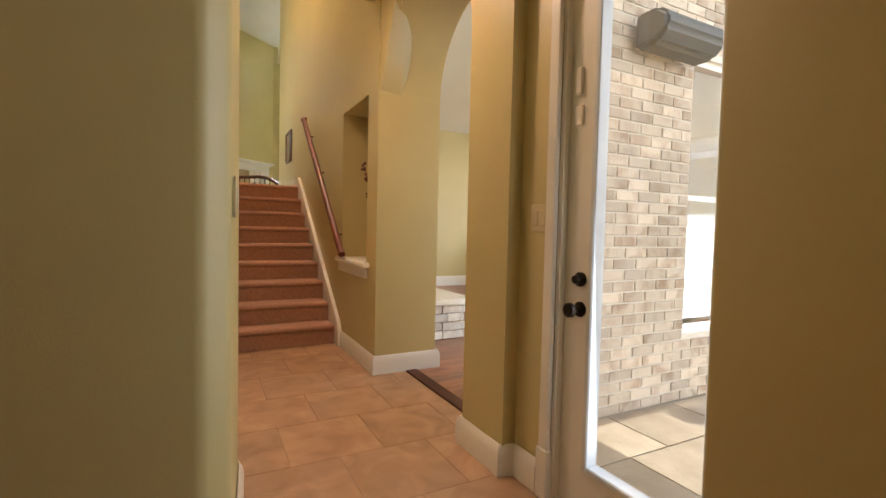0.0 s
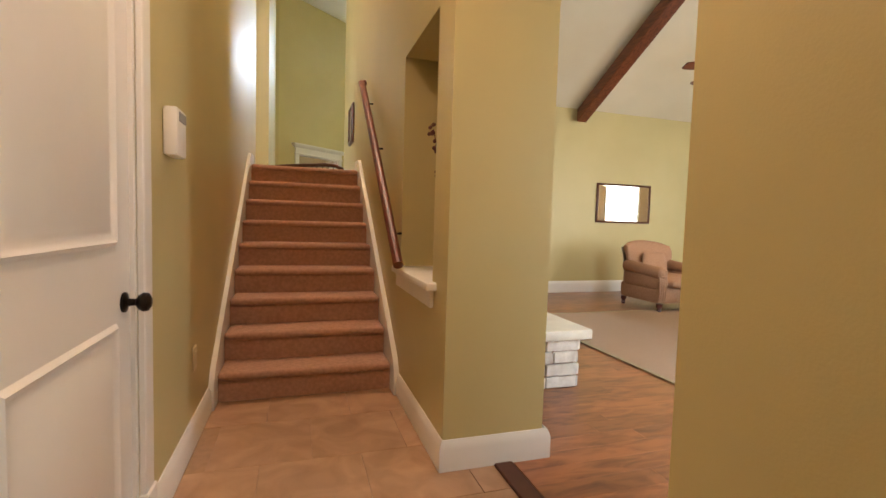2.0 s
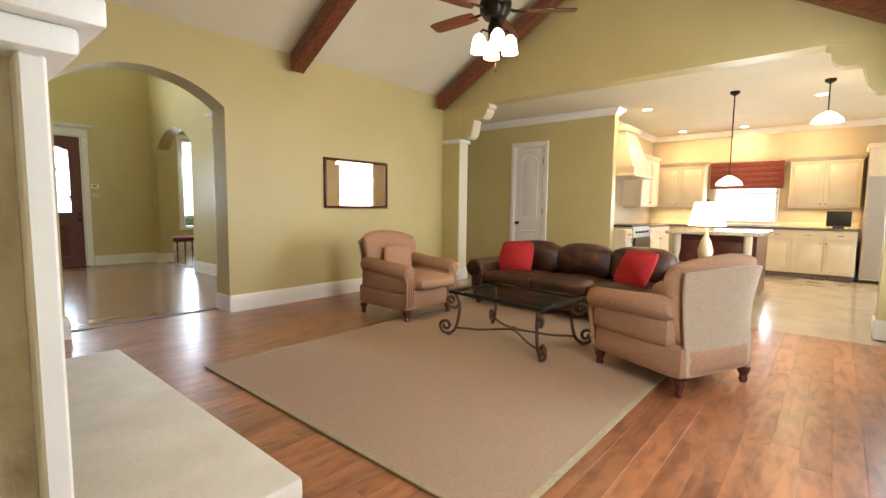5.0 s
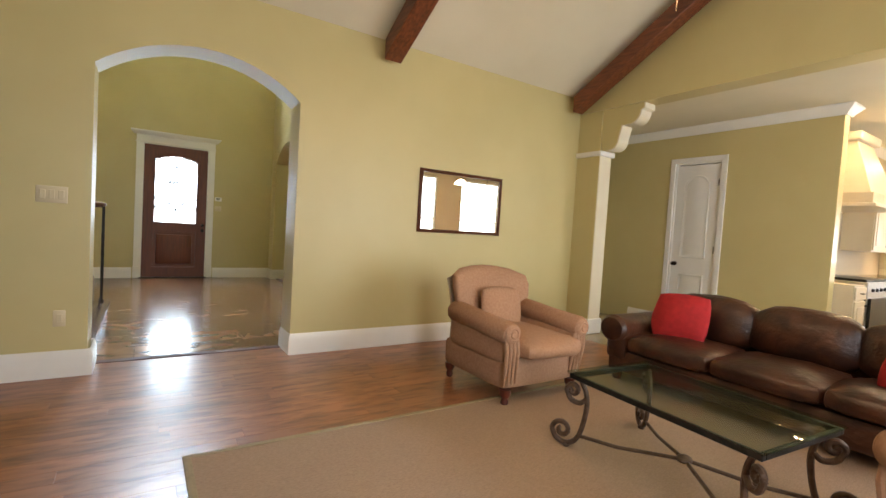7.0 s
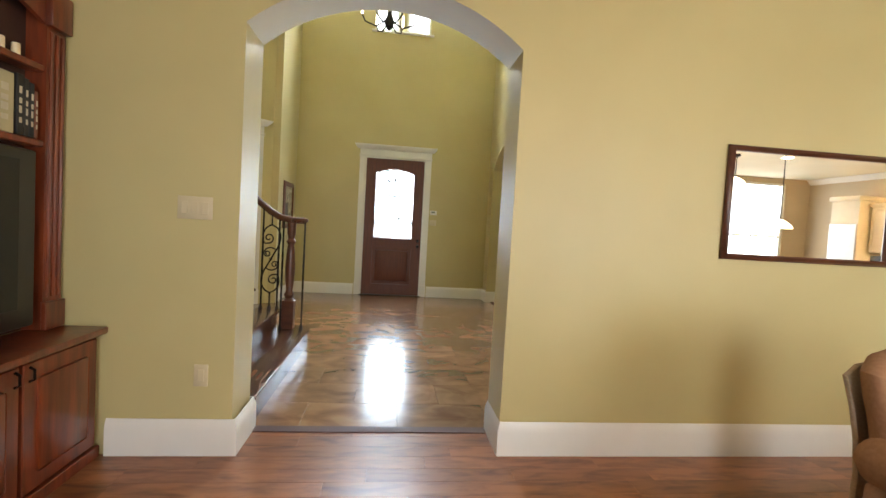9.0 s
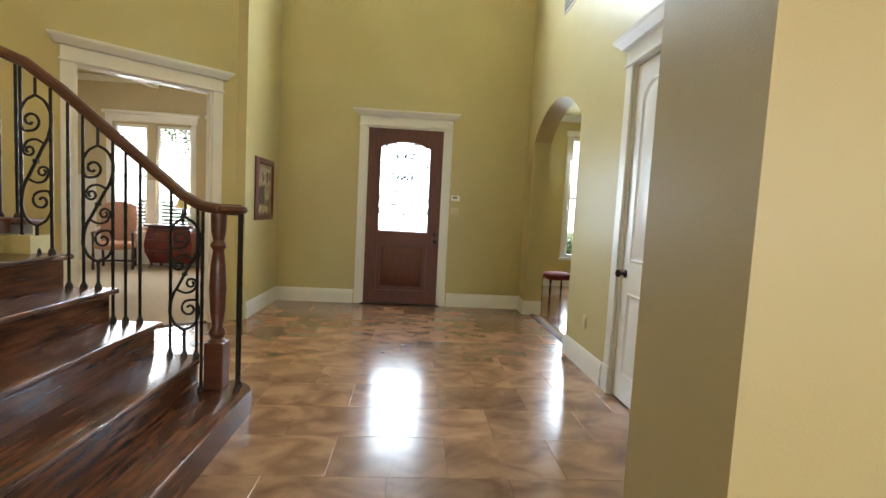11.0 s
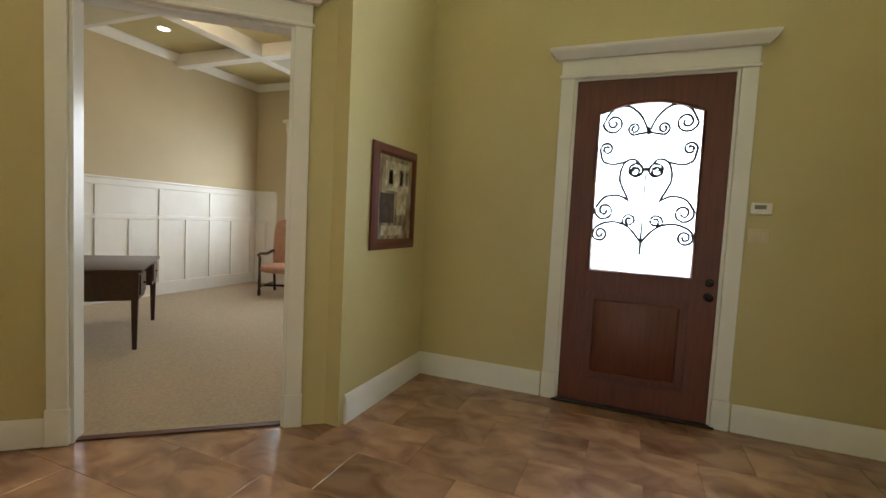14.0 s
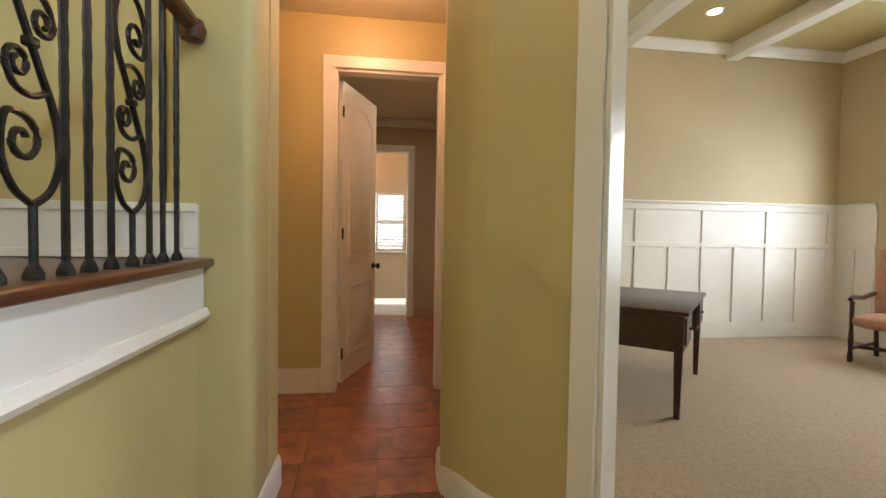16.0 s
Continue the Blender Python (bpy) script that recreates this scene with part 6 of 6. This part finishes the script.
for x0 in (0.03, 0.92):
    dr = part("drawer_box", box(B(), x0, 0.0, 0.46, x0 + 0.35, 0.90, 0.714), DESKW, dk)
    part("drawer_front", box(B(), x0 + 0.02, -0.014, 0.50, x0 + 0.33, -0.001, 0.69, 0.004, 1), DESKW, dr)
    part("drawer_pull", lathe(B(), [(0.005, 0), (0.014, 0.01), (0.004, 0.02)], (x0 + 0.175, -0.022, 0.59), 8), BRONZE, dr)
for x, y in ((0.03, 0.03), (1.27, 0.03), (0.03, 0.87), (1.27, 0.87)):
    t = B()
    prism(t, [(x - 0.018, y - 0.018, 0), (x + 0.018, y - 0.018, 0), (x + 0.018, y + 0.018, 0), (x - 0.018, y + 0.018, 0)], (0, 0, 0.72))
    for v in t.verts:
        if v.co.z > 0.5:
            v.co.x, v.co.y = x + (v.co.x - x) * 1.8, y + (v.co.y - y) * 1.8
    part("leg", t, DESKW, dk)
PINK = mat("faded_rose_tapestry", (0.55, 0.31, 0.22), 0.9, col2=(0.45, 0.24, 0.165), scale=22, bump=0.4, bscale=200)
oc = thing("open_armchair", pose(-1.64, 15.74, 0.006, 0, 0, 22), "high-backed rose upholstered chair with dark carved arms", "chair")
part("seat", soft(B(), -0.29, -0.28, 0.36, 0.29, 0.25, 0.48, 0.05, 0.02, 41), PINK, oc)
bm = B()
t = B()
soft(t, -0.27, -0.04, 0.0, 0.27, 0.05, 0.70, 0.04, 0.015, 42)
for v in t.verts:
    if v.co.z > 0.5:
        v.co.z += 0.06 * (1 - (v.co.x / 0.27) ** 2)
join(bm, t, pose(0, 0.25, 0.45, -8, 0, 0))
part("backrest", bm, PINK, oc)
for s in (-1, 1):
    part("front_leg", lathe(B(), [(0.022, 0), (0.028, 0.05), (0.018, 0.12), (0.026, 0.22), (0.018, 0.34), (0.022, 0.62)], (s * 0.29, -0.25, 0), 10), DESKW, oc)
    part("back_leg", tube(B(), [(s * 0.25, 0.31, 0), (s * 0.25, 0.27, 0.3), (s * 0.25, 0.27, 0.48)], 0.022, 8), DESKW, oc)
    part("arm", tube(B(), [(s * 0.29, -0.30, 0.64), (s * 0.29, -0.24, 0.66), (s * 0.29, 0.0, 0.64), (s * 0.27, 0.26, 0.68)], 0.024, 8), DESKW, oc)
    part("side_stretcher", tube(B(), [(s * 0.28, -0.25, 0.14), (s * 0.26, 0.29, 0.14)], 0.016, 8), DESKW, oc)
part("front_stretcher", tube(B(), [(-0.28, -0.1, 0.14), (0, -0.1, 0.15), (0.28, -0.1, 0.14)], 0.018, 8), DESKW, oc)
REDL = mat("red_lacquer", (0.16, 0.014, 0.012), 0.2, col2=(0.09, 0.008, 0.008), scale=6, coat=0.5)
cm = thing("bombe_chest", pose(-0.80, 16.10, 0.006, 0, 0, 0), "red lacquered bombe chest of drawers below the window", "chest")
bm = B()
rows = []
for z, k in ((0.10, 0.86), (0.18, 0.92), (0.30, 1.05), (0.45, 1.08), (0.60, 1.02), (0.78, 0.93)):
    rows.append([bm.verts.new((x * k, y if y > 0 else y * k, z)) for x, y in ((-0.40, -0.22), (0.40, -0.22), (0.40, 0.22), (-0.40, 0.22))])
for a, b in zip(rows, rows[1:]):
    for i in range(4):
        bm.faces.new((a[i], a[(i + 1) % 4], b[(i + 1) % 4], b[i]))
bm.faces.new(rows[0][::-1])
bm.faces.new(rows[-1])
part("body", bm, REDL, cm)
part("top", box(B(), -0.43, -0.25, 0.78, 0.43, 0.23, 0.82, 0.010, 2), DESKW, cm)
for z in (0.24, 0.44, 0.64):
    part("drawer_edge", box(B(), -0.40, -0.245, z + 0.085, 0.40, -0.18, z + 0.10), DESKW, cm)
    for x in (-0.2, 0.2):
        part("drawer_pull", lathe(B(), [(0.006, 0), (0.016, 0.01), (0.004, 0.022)], (x, -0.252, z), 8), BRONZE, cm)
for x in (-0.33, 0.33):
    for y in (-0.17, 0.18):
        part("foot", tube(B(), [(x * 1.08, y * 1.1, 0), (x, y, 0.05), (x, y, 0.12)], 0.024, 8), DESKW, cm)
ol = thing("office_lamp", pose(-0.66, 16.12, 0.826), "dark table lamp with a small yellow shade", "table lamp")
part("base", lathe(B(), [(0.06, 0), (0.05, 0.02), (0.015, 0.05), (0.04, 0.12), (0.05, 0.17), (0.015, 0.24), (0.01, 0.34)], n=14), BRONZE, ol)
part("shade", lathe(B(), [(0.13, 0.32), (0.132, 0.325), (0.07, 0.50), (0.068, 0.50)], n=18), mat("pale_yellow_shade", (0.75, 0.58, 0.26), 0.8, scale=30), ol)

# ---- dining room ----
sl = thing("stool", pose(6.10, 14.38, 0, 0, 0, 12), "small dark wood stool with a red padded seat", "stool")
part("seat", soft(B(), -0.22, -0.18, 0.34, 0.22, 0.18, 0.44, 0.04, 0.02, 51), mat("deep_red_velvet", (0.20, 0.02, 0.018), 0.8, col2=(0.13, 0.012, 0.012), scale=18, bump=0.3, bscale=160), sl)
for x in (-0.18, 0.18):
    for y in (-0.14, 0.14):
        part("leg", lathe(B(), [(0.012, 0), (0.020, 0.03), (0.012, 0.08), (0.022, 0.18), (0.012, 0.26), (0.022, 0.34)], (x, y, 0), 10), DESKW, sl)
baseboard([(5.51, 15.895), (10.4, 15.895)])
struct("trim_dining_crown", sweep(B(), [(5.51, 13.7, 3.19), (5.51, 15.895, 3.19), (10.4, 15.895, 3.19)], CRP), WHITE, "white crown moulding", "trim")
bm = B()
box(bm, 6.60, 15.875, 0.52, 8.34, 15.899, 0.575, 0.006, 1)
for x in (6.62, 7.40, 8.24):
    box(bm, x, 15.88, 0.576, x + 0.09 + (0.06 if x == 7.40 else 0), 15.899, 2.96, 0.004, 1)
box(bm, 6.60, 15.87, 2.92, 8.35, 15.899, 3.02, 0.008, 1)
struct("trim_dining_window", bm, WHITE, "white dining window casing", "trim")
struct("threshold_dining", box(B(), 5.36, 11.42, 0.0005, 5.41, 13.12, 0.012, 0.004, 1), STRIP, "dark wood threshold strip", "threshold")
struct("threshold_vestibule", box(B(), 1.60, 1.84, -0.02, 1.69, 3.04, 0.010, 0.004, 1), STRIP, "dark wood threshold strip", "threshold")
struct("threshold_arch", box(B(), 2.80, 7.98, -0.02, 4.22, 8.06, 0.006, 0.003, 1), STRIP, "dark wood threshold strip", "threshold")
struct("threshold_office", prism(B(), [diag(OA + 0.02, 0.02, 0), diag(OB - 0.02, 0.02, 0), diag(OB - 0.02, 0.07, 0), diag(OA + 0.02, 0.07, 0)], (0, 0, 0.010)), STRIP, "dark carpet edge strip", "threshold")
# foyer chandelier
chd = thing("chandelier", pose(3.41, 10.8, 3.62), "dark iron chandelier with candle lights high in the foyer", "chandelier")
part("stem", tube(B(), [(0, 0, 0.0), (0, 0, TOPH - 3.62)], 0.012, 8), IRON, chd)
part("hub", lathe(B(), [(0.01, -0.08), (0.05, -0.04), (0.06, 0.02), (0.03, 0.10), (0.02, 0.25)], n=14), IRON, chd)
for i in range(6):
    a = math.pi / 3 * i
    c, s = math.cos(a), math.sin(a)
    ar = part("arm", tube(B(), [(0.04 * c, 0.04 * s, 0.02), (0.16 * c, 0.16 * s, -0.04), (0.28 * c, 0.28 * s, 0.0), (0.32 * c, 0.32 * s, 0.08)], 0.009, 6), IRON, chd)
    part("candle_bulb", lathe(B(), [(0.012, 0.08), (0.012, 0.15), (0.016, 0.17), (0.012, 0.20), (0.002, 0.225)], (0.32 * c, 0.32 * s, 0), 10), LAMPGLASS, ar)
# hardware beside the stairs
hk = thing("door_hook", pose(0.262, 2.05, 1.66, 0, 0, 90), "black metal swing latch high on the door", "latch")
part("plate", box(B(), -0.04, -0.006, -0.02, 0.04, 0.008, 0.02, 0.003, 1), BRONZE, hk)
part("arm", tube(B(), [(0.0, -0.008, 0), (0.06, -0.03, 0.005), (0.14, -0.03, -0.005)], 0.007, 6), BRONZE, hk)
sp = thing("wall_speaker", pose(2.95, 1.88, 2.36), "grey outdoor loudspeaker bracketed on the brick wall", "loudspeaker")
t = B()
prism(t, [(-0.30, 0.04, -0.10), (-0.30, -0.12, -0.10), (-0.30, -0.20, -0.02), (-0.30, -0.20, 0.06), (-0.30, -0.12, 0.12), (-0.30, 0.04, 0.12)], (0.60, 0, 0))
bmesh.ops.bevel(t, geom=t.edges[:], offset=0.025, segments=3, affect='EDGES')
part("case", t, mat("grey_plastic_grille", (0.12, 0.125, 0.12), 0.55, col2=(0.08, 0.085, 0.08), scale=60, bump=0.3, bscale=300), sp)
part("bracket", tube(B(), [(-0.2, 0.06, 0), (-0.2, -0.05, 0.0)], 0.02, 8), BLK, sp)

# ---- garden and patio ----
LEAF = mat("garden_leaf", (0.075, 0.15, 0.03), 0.6, col2=(0.035, 0.08, 0.016), scale=9)
rng = random.Random(21)
struct("lawn", box(B(), -30, 19.5, -0.12, 40, 60, -0.10), mat("lawn_grass", (0.09, 0.16, 0.035), 0.9, col2=(0.05, 0.10, 0.02), scale=12, bump=0.6, bscale=90), "green front lawn beyond the windows", "lawn")


def shrub(x, y, r, h, seed, tree=False):
    rg_ = random.Random(seed)
    tr = thing("tree" if tree else "shrub", pose(x, y, -0.1), "leafy green garden tree seen through the windows" if tree else "rounded green garden shrub outside the window", "tree" if tree else "shrub", "garden trees" if tree else "garden shrubs")
    bm = B()
    tube(bm, [(0, 0, 0), (0.05, 0, h * 0.4), (0.0, 0.05, h * 0.8)], [0.12 * r, 0.08 * r, 0.02 * r], 7)
    for i in range(5):
        a = rg_.uniform(0, 6.28)
        tube(bm, [(0.03, 0, h * 0.35), (0.5 * r * math.cos(a), 0.5 * r * math.sin(a), h * rg_.uniform(0.55, 0.8))], [0.05 * r, 0.012 * r], 5)
    part("trunk", bm, mat("bark", (0.30, 0.25, 0.20), 0.9, scale=20) if "bark" not in bpy.data.materials else bpy.data.materials["bark"], tr)
    verts, faces = [], []
    for i in range(1500):
        d = Vector((rg_.gauss(0, 1), rg_.gauss(0, 1), rg_.gauss(0, 1))).normalized() * rg_.uniform(0.45, 1.0) * (0.8 + 0.3 * noise.noise(Vector((i * 0.37, seed, 0))))
        c = Vector((d.x * r, d.y * r, h * 0.64 + d.z * h * 0.38))
        u = Vector((rg_.gauss(0, 1), rg_.gauss(0, 1), rg_.gauss(0, 1))).normalized() * 0.055 * (1.5 if tree else 1)
        w = u.orthogonal() * 0.5
        n = len(verts)
        verts += [c - u, c + w, c + u, c - w]
        faces.append((n, n + 1, n + 2, n + 3))
    me = bpy.data.meshes.new("crown")
    me.from_pydata(verts, [], faces)
    me.materials.append(LEAF)
    cr = new("crown", me)
    cr.parent = tr
    return tr


for i, (x, y, r, h, tree) in enumerate(((6.6, 18.2, 0.7, 1.1, 0), (8.0, 18.4, 0.8, 1.0, 0), (9.4, 18.2, 0.7, 1.2, 0), (-2.4, 18.6, 0.8, 1.5, 0), (-0.8, 18.4, 0.7, 1.2, 0), (2.0, 19.0, 0.8, 1.3, 0), (-3.5, 25, 2.3, 6.0, 1), (2.5, 30, 2.8, 7.0, 1), (7.5, 40, 3.2, 7.5, 1))):
    shrub(x, y, r, h, 50 + i, tree)

# ---- floor pieces ----


def slab_mesh(name, w, d, h, material, c=0.002):
    me_name = "%s_%d_%d" % (name, round(w * 1000), round(d * 1000))
    if me_name in bpy.data.meshes:
        return bpy.data.meshes[me_name]
    bm = B()
    lo = [bm.verts.new((x, y, -h)) for x, y in ((0, 0), (w, 0), (w, d), (0, d))]
    mid = [bm.verts.new((x, y, -c)) for x, y in ((0, 0), (w, 0), (w, d), (0, d))]
    up = [bm.verts.new((x, y, 0)) for x, y in ((c, c), (w - c, c), (w - c, d - c), (c, d - c))]
    for a, b in ((lo, mid), (mid, up)):
        for i in range(4):
            bm.faces.new((a[i], a[(i + 1) % 4], b[(i + 1) % 4], b[i]))
    bm.faces.new(up)
    return finish(bm, me_name, material)


def lay(name, me, x, y, z, parent):
    ob = new(name, me)
    ob.parent = parent
    ob.location = (x, y, z)
    return ob


F = bpy.data.objects
rng = random.Random(11)
row, PW = 0, 0.1215
y = 2.105
while y < 7.98:
    x = 1.70
    end = 7.55
    if y > 7.70:
        x, end = 2.80, 4.22
    first = True
    while x < end - 0.01:
        w = rng.choice((0.75, 0.95, 1.15, 1.35, 1.55)) * (rng.choice((0.4, 0.7, 1.0)) if first else 1)
        w = round(w / 0.05) * 0.05
        first = False
        if end - x - w < 0.25:
            w = end - x
        lay("plank", slab_mesh("plank", w - 0.0006, PW - 0.0006, 0.015, WOODF, 0.0006), x, y, 0.0, F["floor_living"])
        x += w
    y += PW
    row += 1


def tile_field(x0, y0, x1, y1, w, d, material, parent, z=0.0, bond=0.5, gap=0.003, skip=None):
    j, y = 0, y0
    while y < y1 - 0.005:
        dd = min(d, y1 - y)
        x = x0 - (w * bond * (j % 2))
        while x < x1 - 0.005:
            xa, xb = max(x, x0), min(x + w, x1)
            if xb - xa > 0.02 and not (skip and skip((xa + xb) / 2, y + dd / 2)):
                lay("tile", slab_mesh("tile_" + material.name, round(xb - xa - gap, 3), round(dd - gap, 3), 0.006, material, 0.0015), xa, y, z, F[parent])
            x += w
        y += dd
        j += 1


tile_field(0.06, 8.04, 5.36, 13.45, 0.60, 0.40, TILE, "floor_foyer", gap=0.0015, skip=lambda x, y: (x < 1.5 and y < 9.8) or (x < 0.5 and y > 11.5) or (y - 11.07 > (x - 0.1) * 0.86 and x < 1.5 and y > 11.2))
tile_field(-1.9, -1.2, 1.60, 4.10, 0.45, 0.45, VTILE, "floor_vestibule", bond=0.5, gap=0.002, skip=lambda x, y: x < 0.2 and y > 1.6)
tile_field(-4.7, 9.83, 0.05, 11.54, 0.40, 0.40, RTILE, "floor_passage", bond=0.0)
PST = mat("patio_stone", (0.56, 0.47, 0.35), 0.75, col2=(0.44, 0.36, 0.26), scale=5, bump=0.3, bscale=40, rnd=0.12)
tile_field(1.64, -1.0, 5.2, 1.94, 0.62, 0.50, PST, "ground", z=-0.108, gap=0.012)

# ---- brick facing of the patio wall ----
BRK = mat("limewashed_brick", (0.62, 0.53, 0.42), 0.85, col2=(0.36, 0.25, 0.17), scale=7, bump=0.6, bscale=45, rnd=0.24, contrast=(0.46, 0.72), warp=0.6)
MORT = mat("pale_mortar", (0.78, 0.72, 0.62), 0.9, scale=30, bump=0.4, bscale=90)
bw = wall_run(B(), 'x', 1.86, 7.8, 1.97, 2.019, -0.12, 3.0, [(3.33, 4.25, 0.36, 2.38, 0), (6.0, 7.4, 0.36, 2.38, 0)])
wb = struct("wall_patio_brick", bw, MORT, "limewashed tan brick patio wall", "wall")
rng = random.Random(17)
verts, faces = [], []
j, z = 0, -0.115
while z < 2.92:
    x = 1.86 - (0.105 if j % 2 else 0)
    while x < 7.78:
        xa, xb = max(1.86, x), min(7.79, x + 0.20)
        inside = any(xa < hx1 and xb > hx0 and z + 0.064 > hz0 and z < hz1 for hx0, hx1, hz0, hz1 in ((3.33, 4.25, 0.36, 2.38), (6.0, 7.4, 0.36, 2.38)))
        if inside:
            for hx0, hx1 in ((3.33, 4.25), (6.0, 7.4)):
                if xa < hx0 < xb:
                    xb = hx0
                elif xa < hx1 < xb:
                    xa = hx1
            inside = any(xa < hx1 - 0.001 and xb > hx0 + 0.001 and z + 0.064 > hz0 and z < hz1 for hx0, hx1, hz0, hz1 in ((3.33, 4.25, 0.36, 2.38), (6.0, 7.4, 0.36, 2.38)))
        if not inside and xb - xa > 0.03:
            dpt = 0.007 + rng.choice((0, 0.002, 0.004))
            if 2.0 < xa < 3.33 and z < 2.7:
                key = "brick_%d_%d" % (round((xb - xa) * 1000), round(dpt * 1000))
                if key not in bpy.data.meshes:
                    b = B()
                    box(b, 0, -dpt, 0, xb - xa, 0, 0.064, 0.004, 1)
                    finish(b, key, BRK)
                lay("brick", bpy.data.meshes[key], xa, 1.97, z, wb)
            else:
                n = len(verts)
                verts += [(xx, yy, zz) for xx in (xa, xb) for yy in (1.97 - dpt, 1.97) for zz in (z, z + 0.064)]
                faces += [tuple(n + i for i in f) for f in ((0, 1, 3, 2), (4, 6, 7, 5), (0, 4, 5, 1), (2, 3, 7, 6), (0, 2, 6, 4), (1, 5, 7, 3))]
        x += 0.21
    z += 0.075
    j += 1
me = bpy.data.meshes.new("brick_rest")
me.from_pydata(verts, [], faces)
BRK2 = BRK.copy()
BRK2.name = "limewashed_brick_far"
n2, l2 = BRK2.node_tree.nodes, BRK2.node_tree.links
geo = n2.new("ShaderNodeNewGeometry")
for node in n2:
    if node.bl_idname == "ShaderNodeObjectInfo":
        for lk in list(node.outputs["Random"].links):
            l2.new(geo.outputs["Random Per Island"], lk.to_socket)
me.materials.append(BRK2)
rest = tagged(new("brick_courses", me), "far courses of limewashed brick", kind="stuff")
rest.parent = wb

gp_ = B()
v = [gp_.verts.new(c) for c in ((1.36, 3.049, 2.10), (1.52, 3.049, 2.08), (1.36, 3.049, 2.749), (1.80, 3.049, 2.749), (1.36, 2.70, 2.749), (1.52, 2.90, 2.45))]
for f in ((0, 1, 3, 2), (0, 2, 4), (0, 4, 5), (0, 5, 1), (1, 5, 3), (4, 3, 5), (2, 3, 4)):
    gp_.faces.new([v[i] for i in f])
struct("wall_groin", gp_, PAINT, "painted groin where two arches meet", "wall")

# shelf unit in the side room
SHW, SHD = mat("white_shelf_board", (0.72, 0.72, 0.74), 0.5, scale=8), mat("navy_storage_bin", (0.03, 0.04, 0.09), 0.8, scale=40)
sf = thing("shelf_unit", pose(10.50, 8.45, -0.006), "white shelf unit with dark navy storage bins against a blue-grey wall", "shelf")
for y in (-0.40, 0.38):
    part("side_board", box(B(), -0.16, y, 0, 0.16, y + 0.02, 1.50), SHW, sf)
for z in (0.06, 0.42, 0.78, 1.14, 1.48):
    part("shelf_board", box(B(), -0.16, -0.38, z, 0.16, 0.38, z + 0.02), SHW, sf)
for z, h in ((0.08, 0.22), (0.44, 0.20), (0.80, 0.22), (1.16, 0.16)):
    for y in (-0.37, 0.01):
        part("storage_bin", box(B(), -0.15, y, z, 0.12, y + 0.35, z + h, 0.01, 1), SHD, sf)
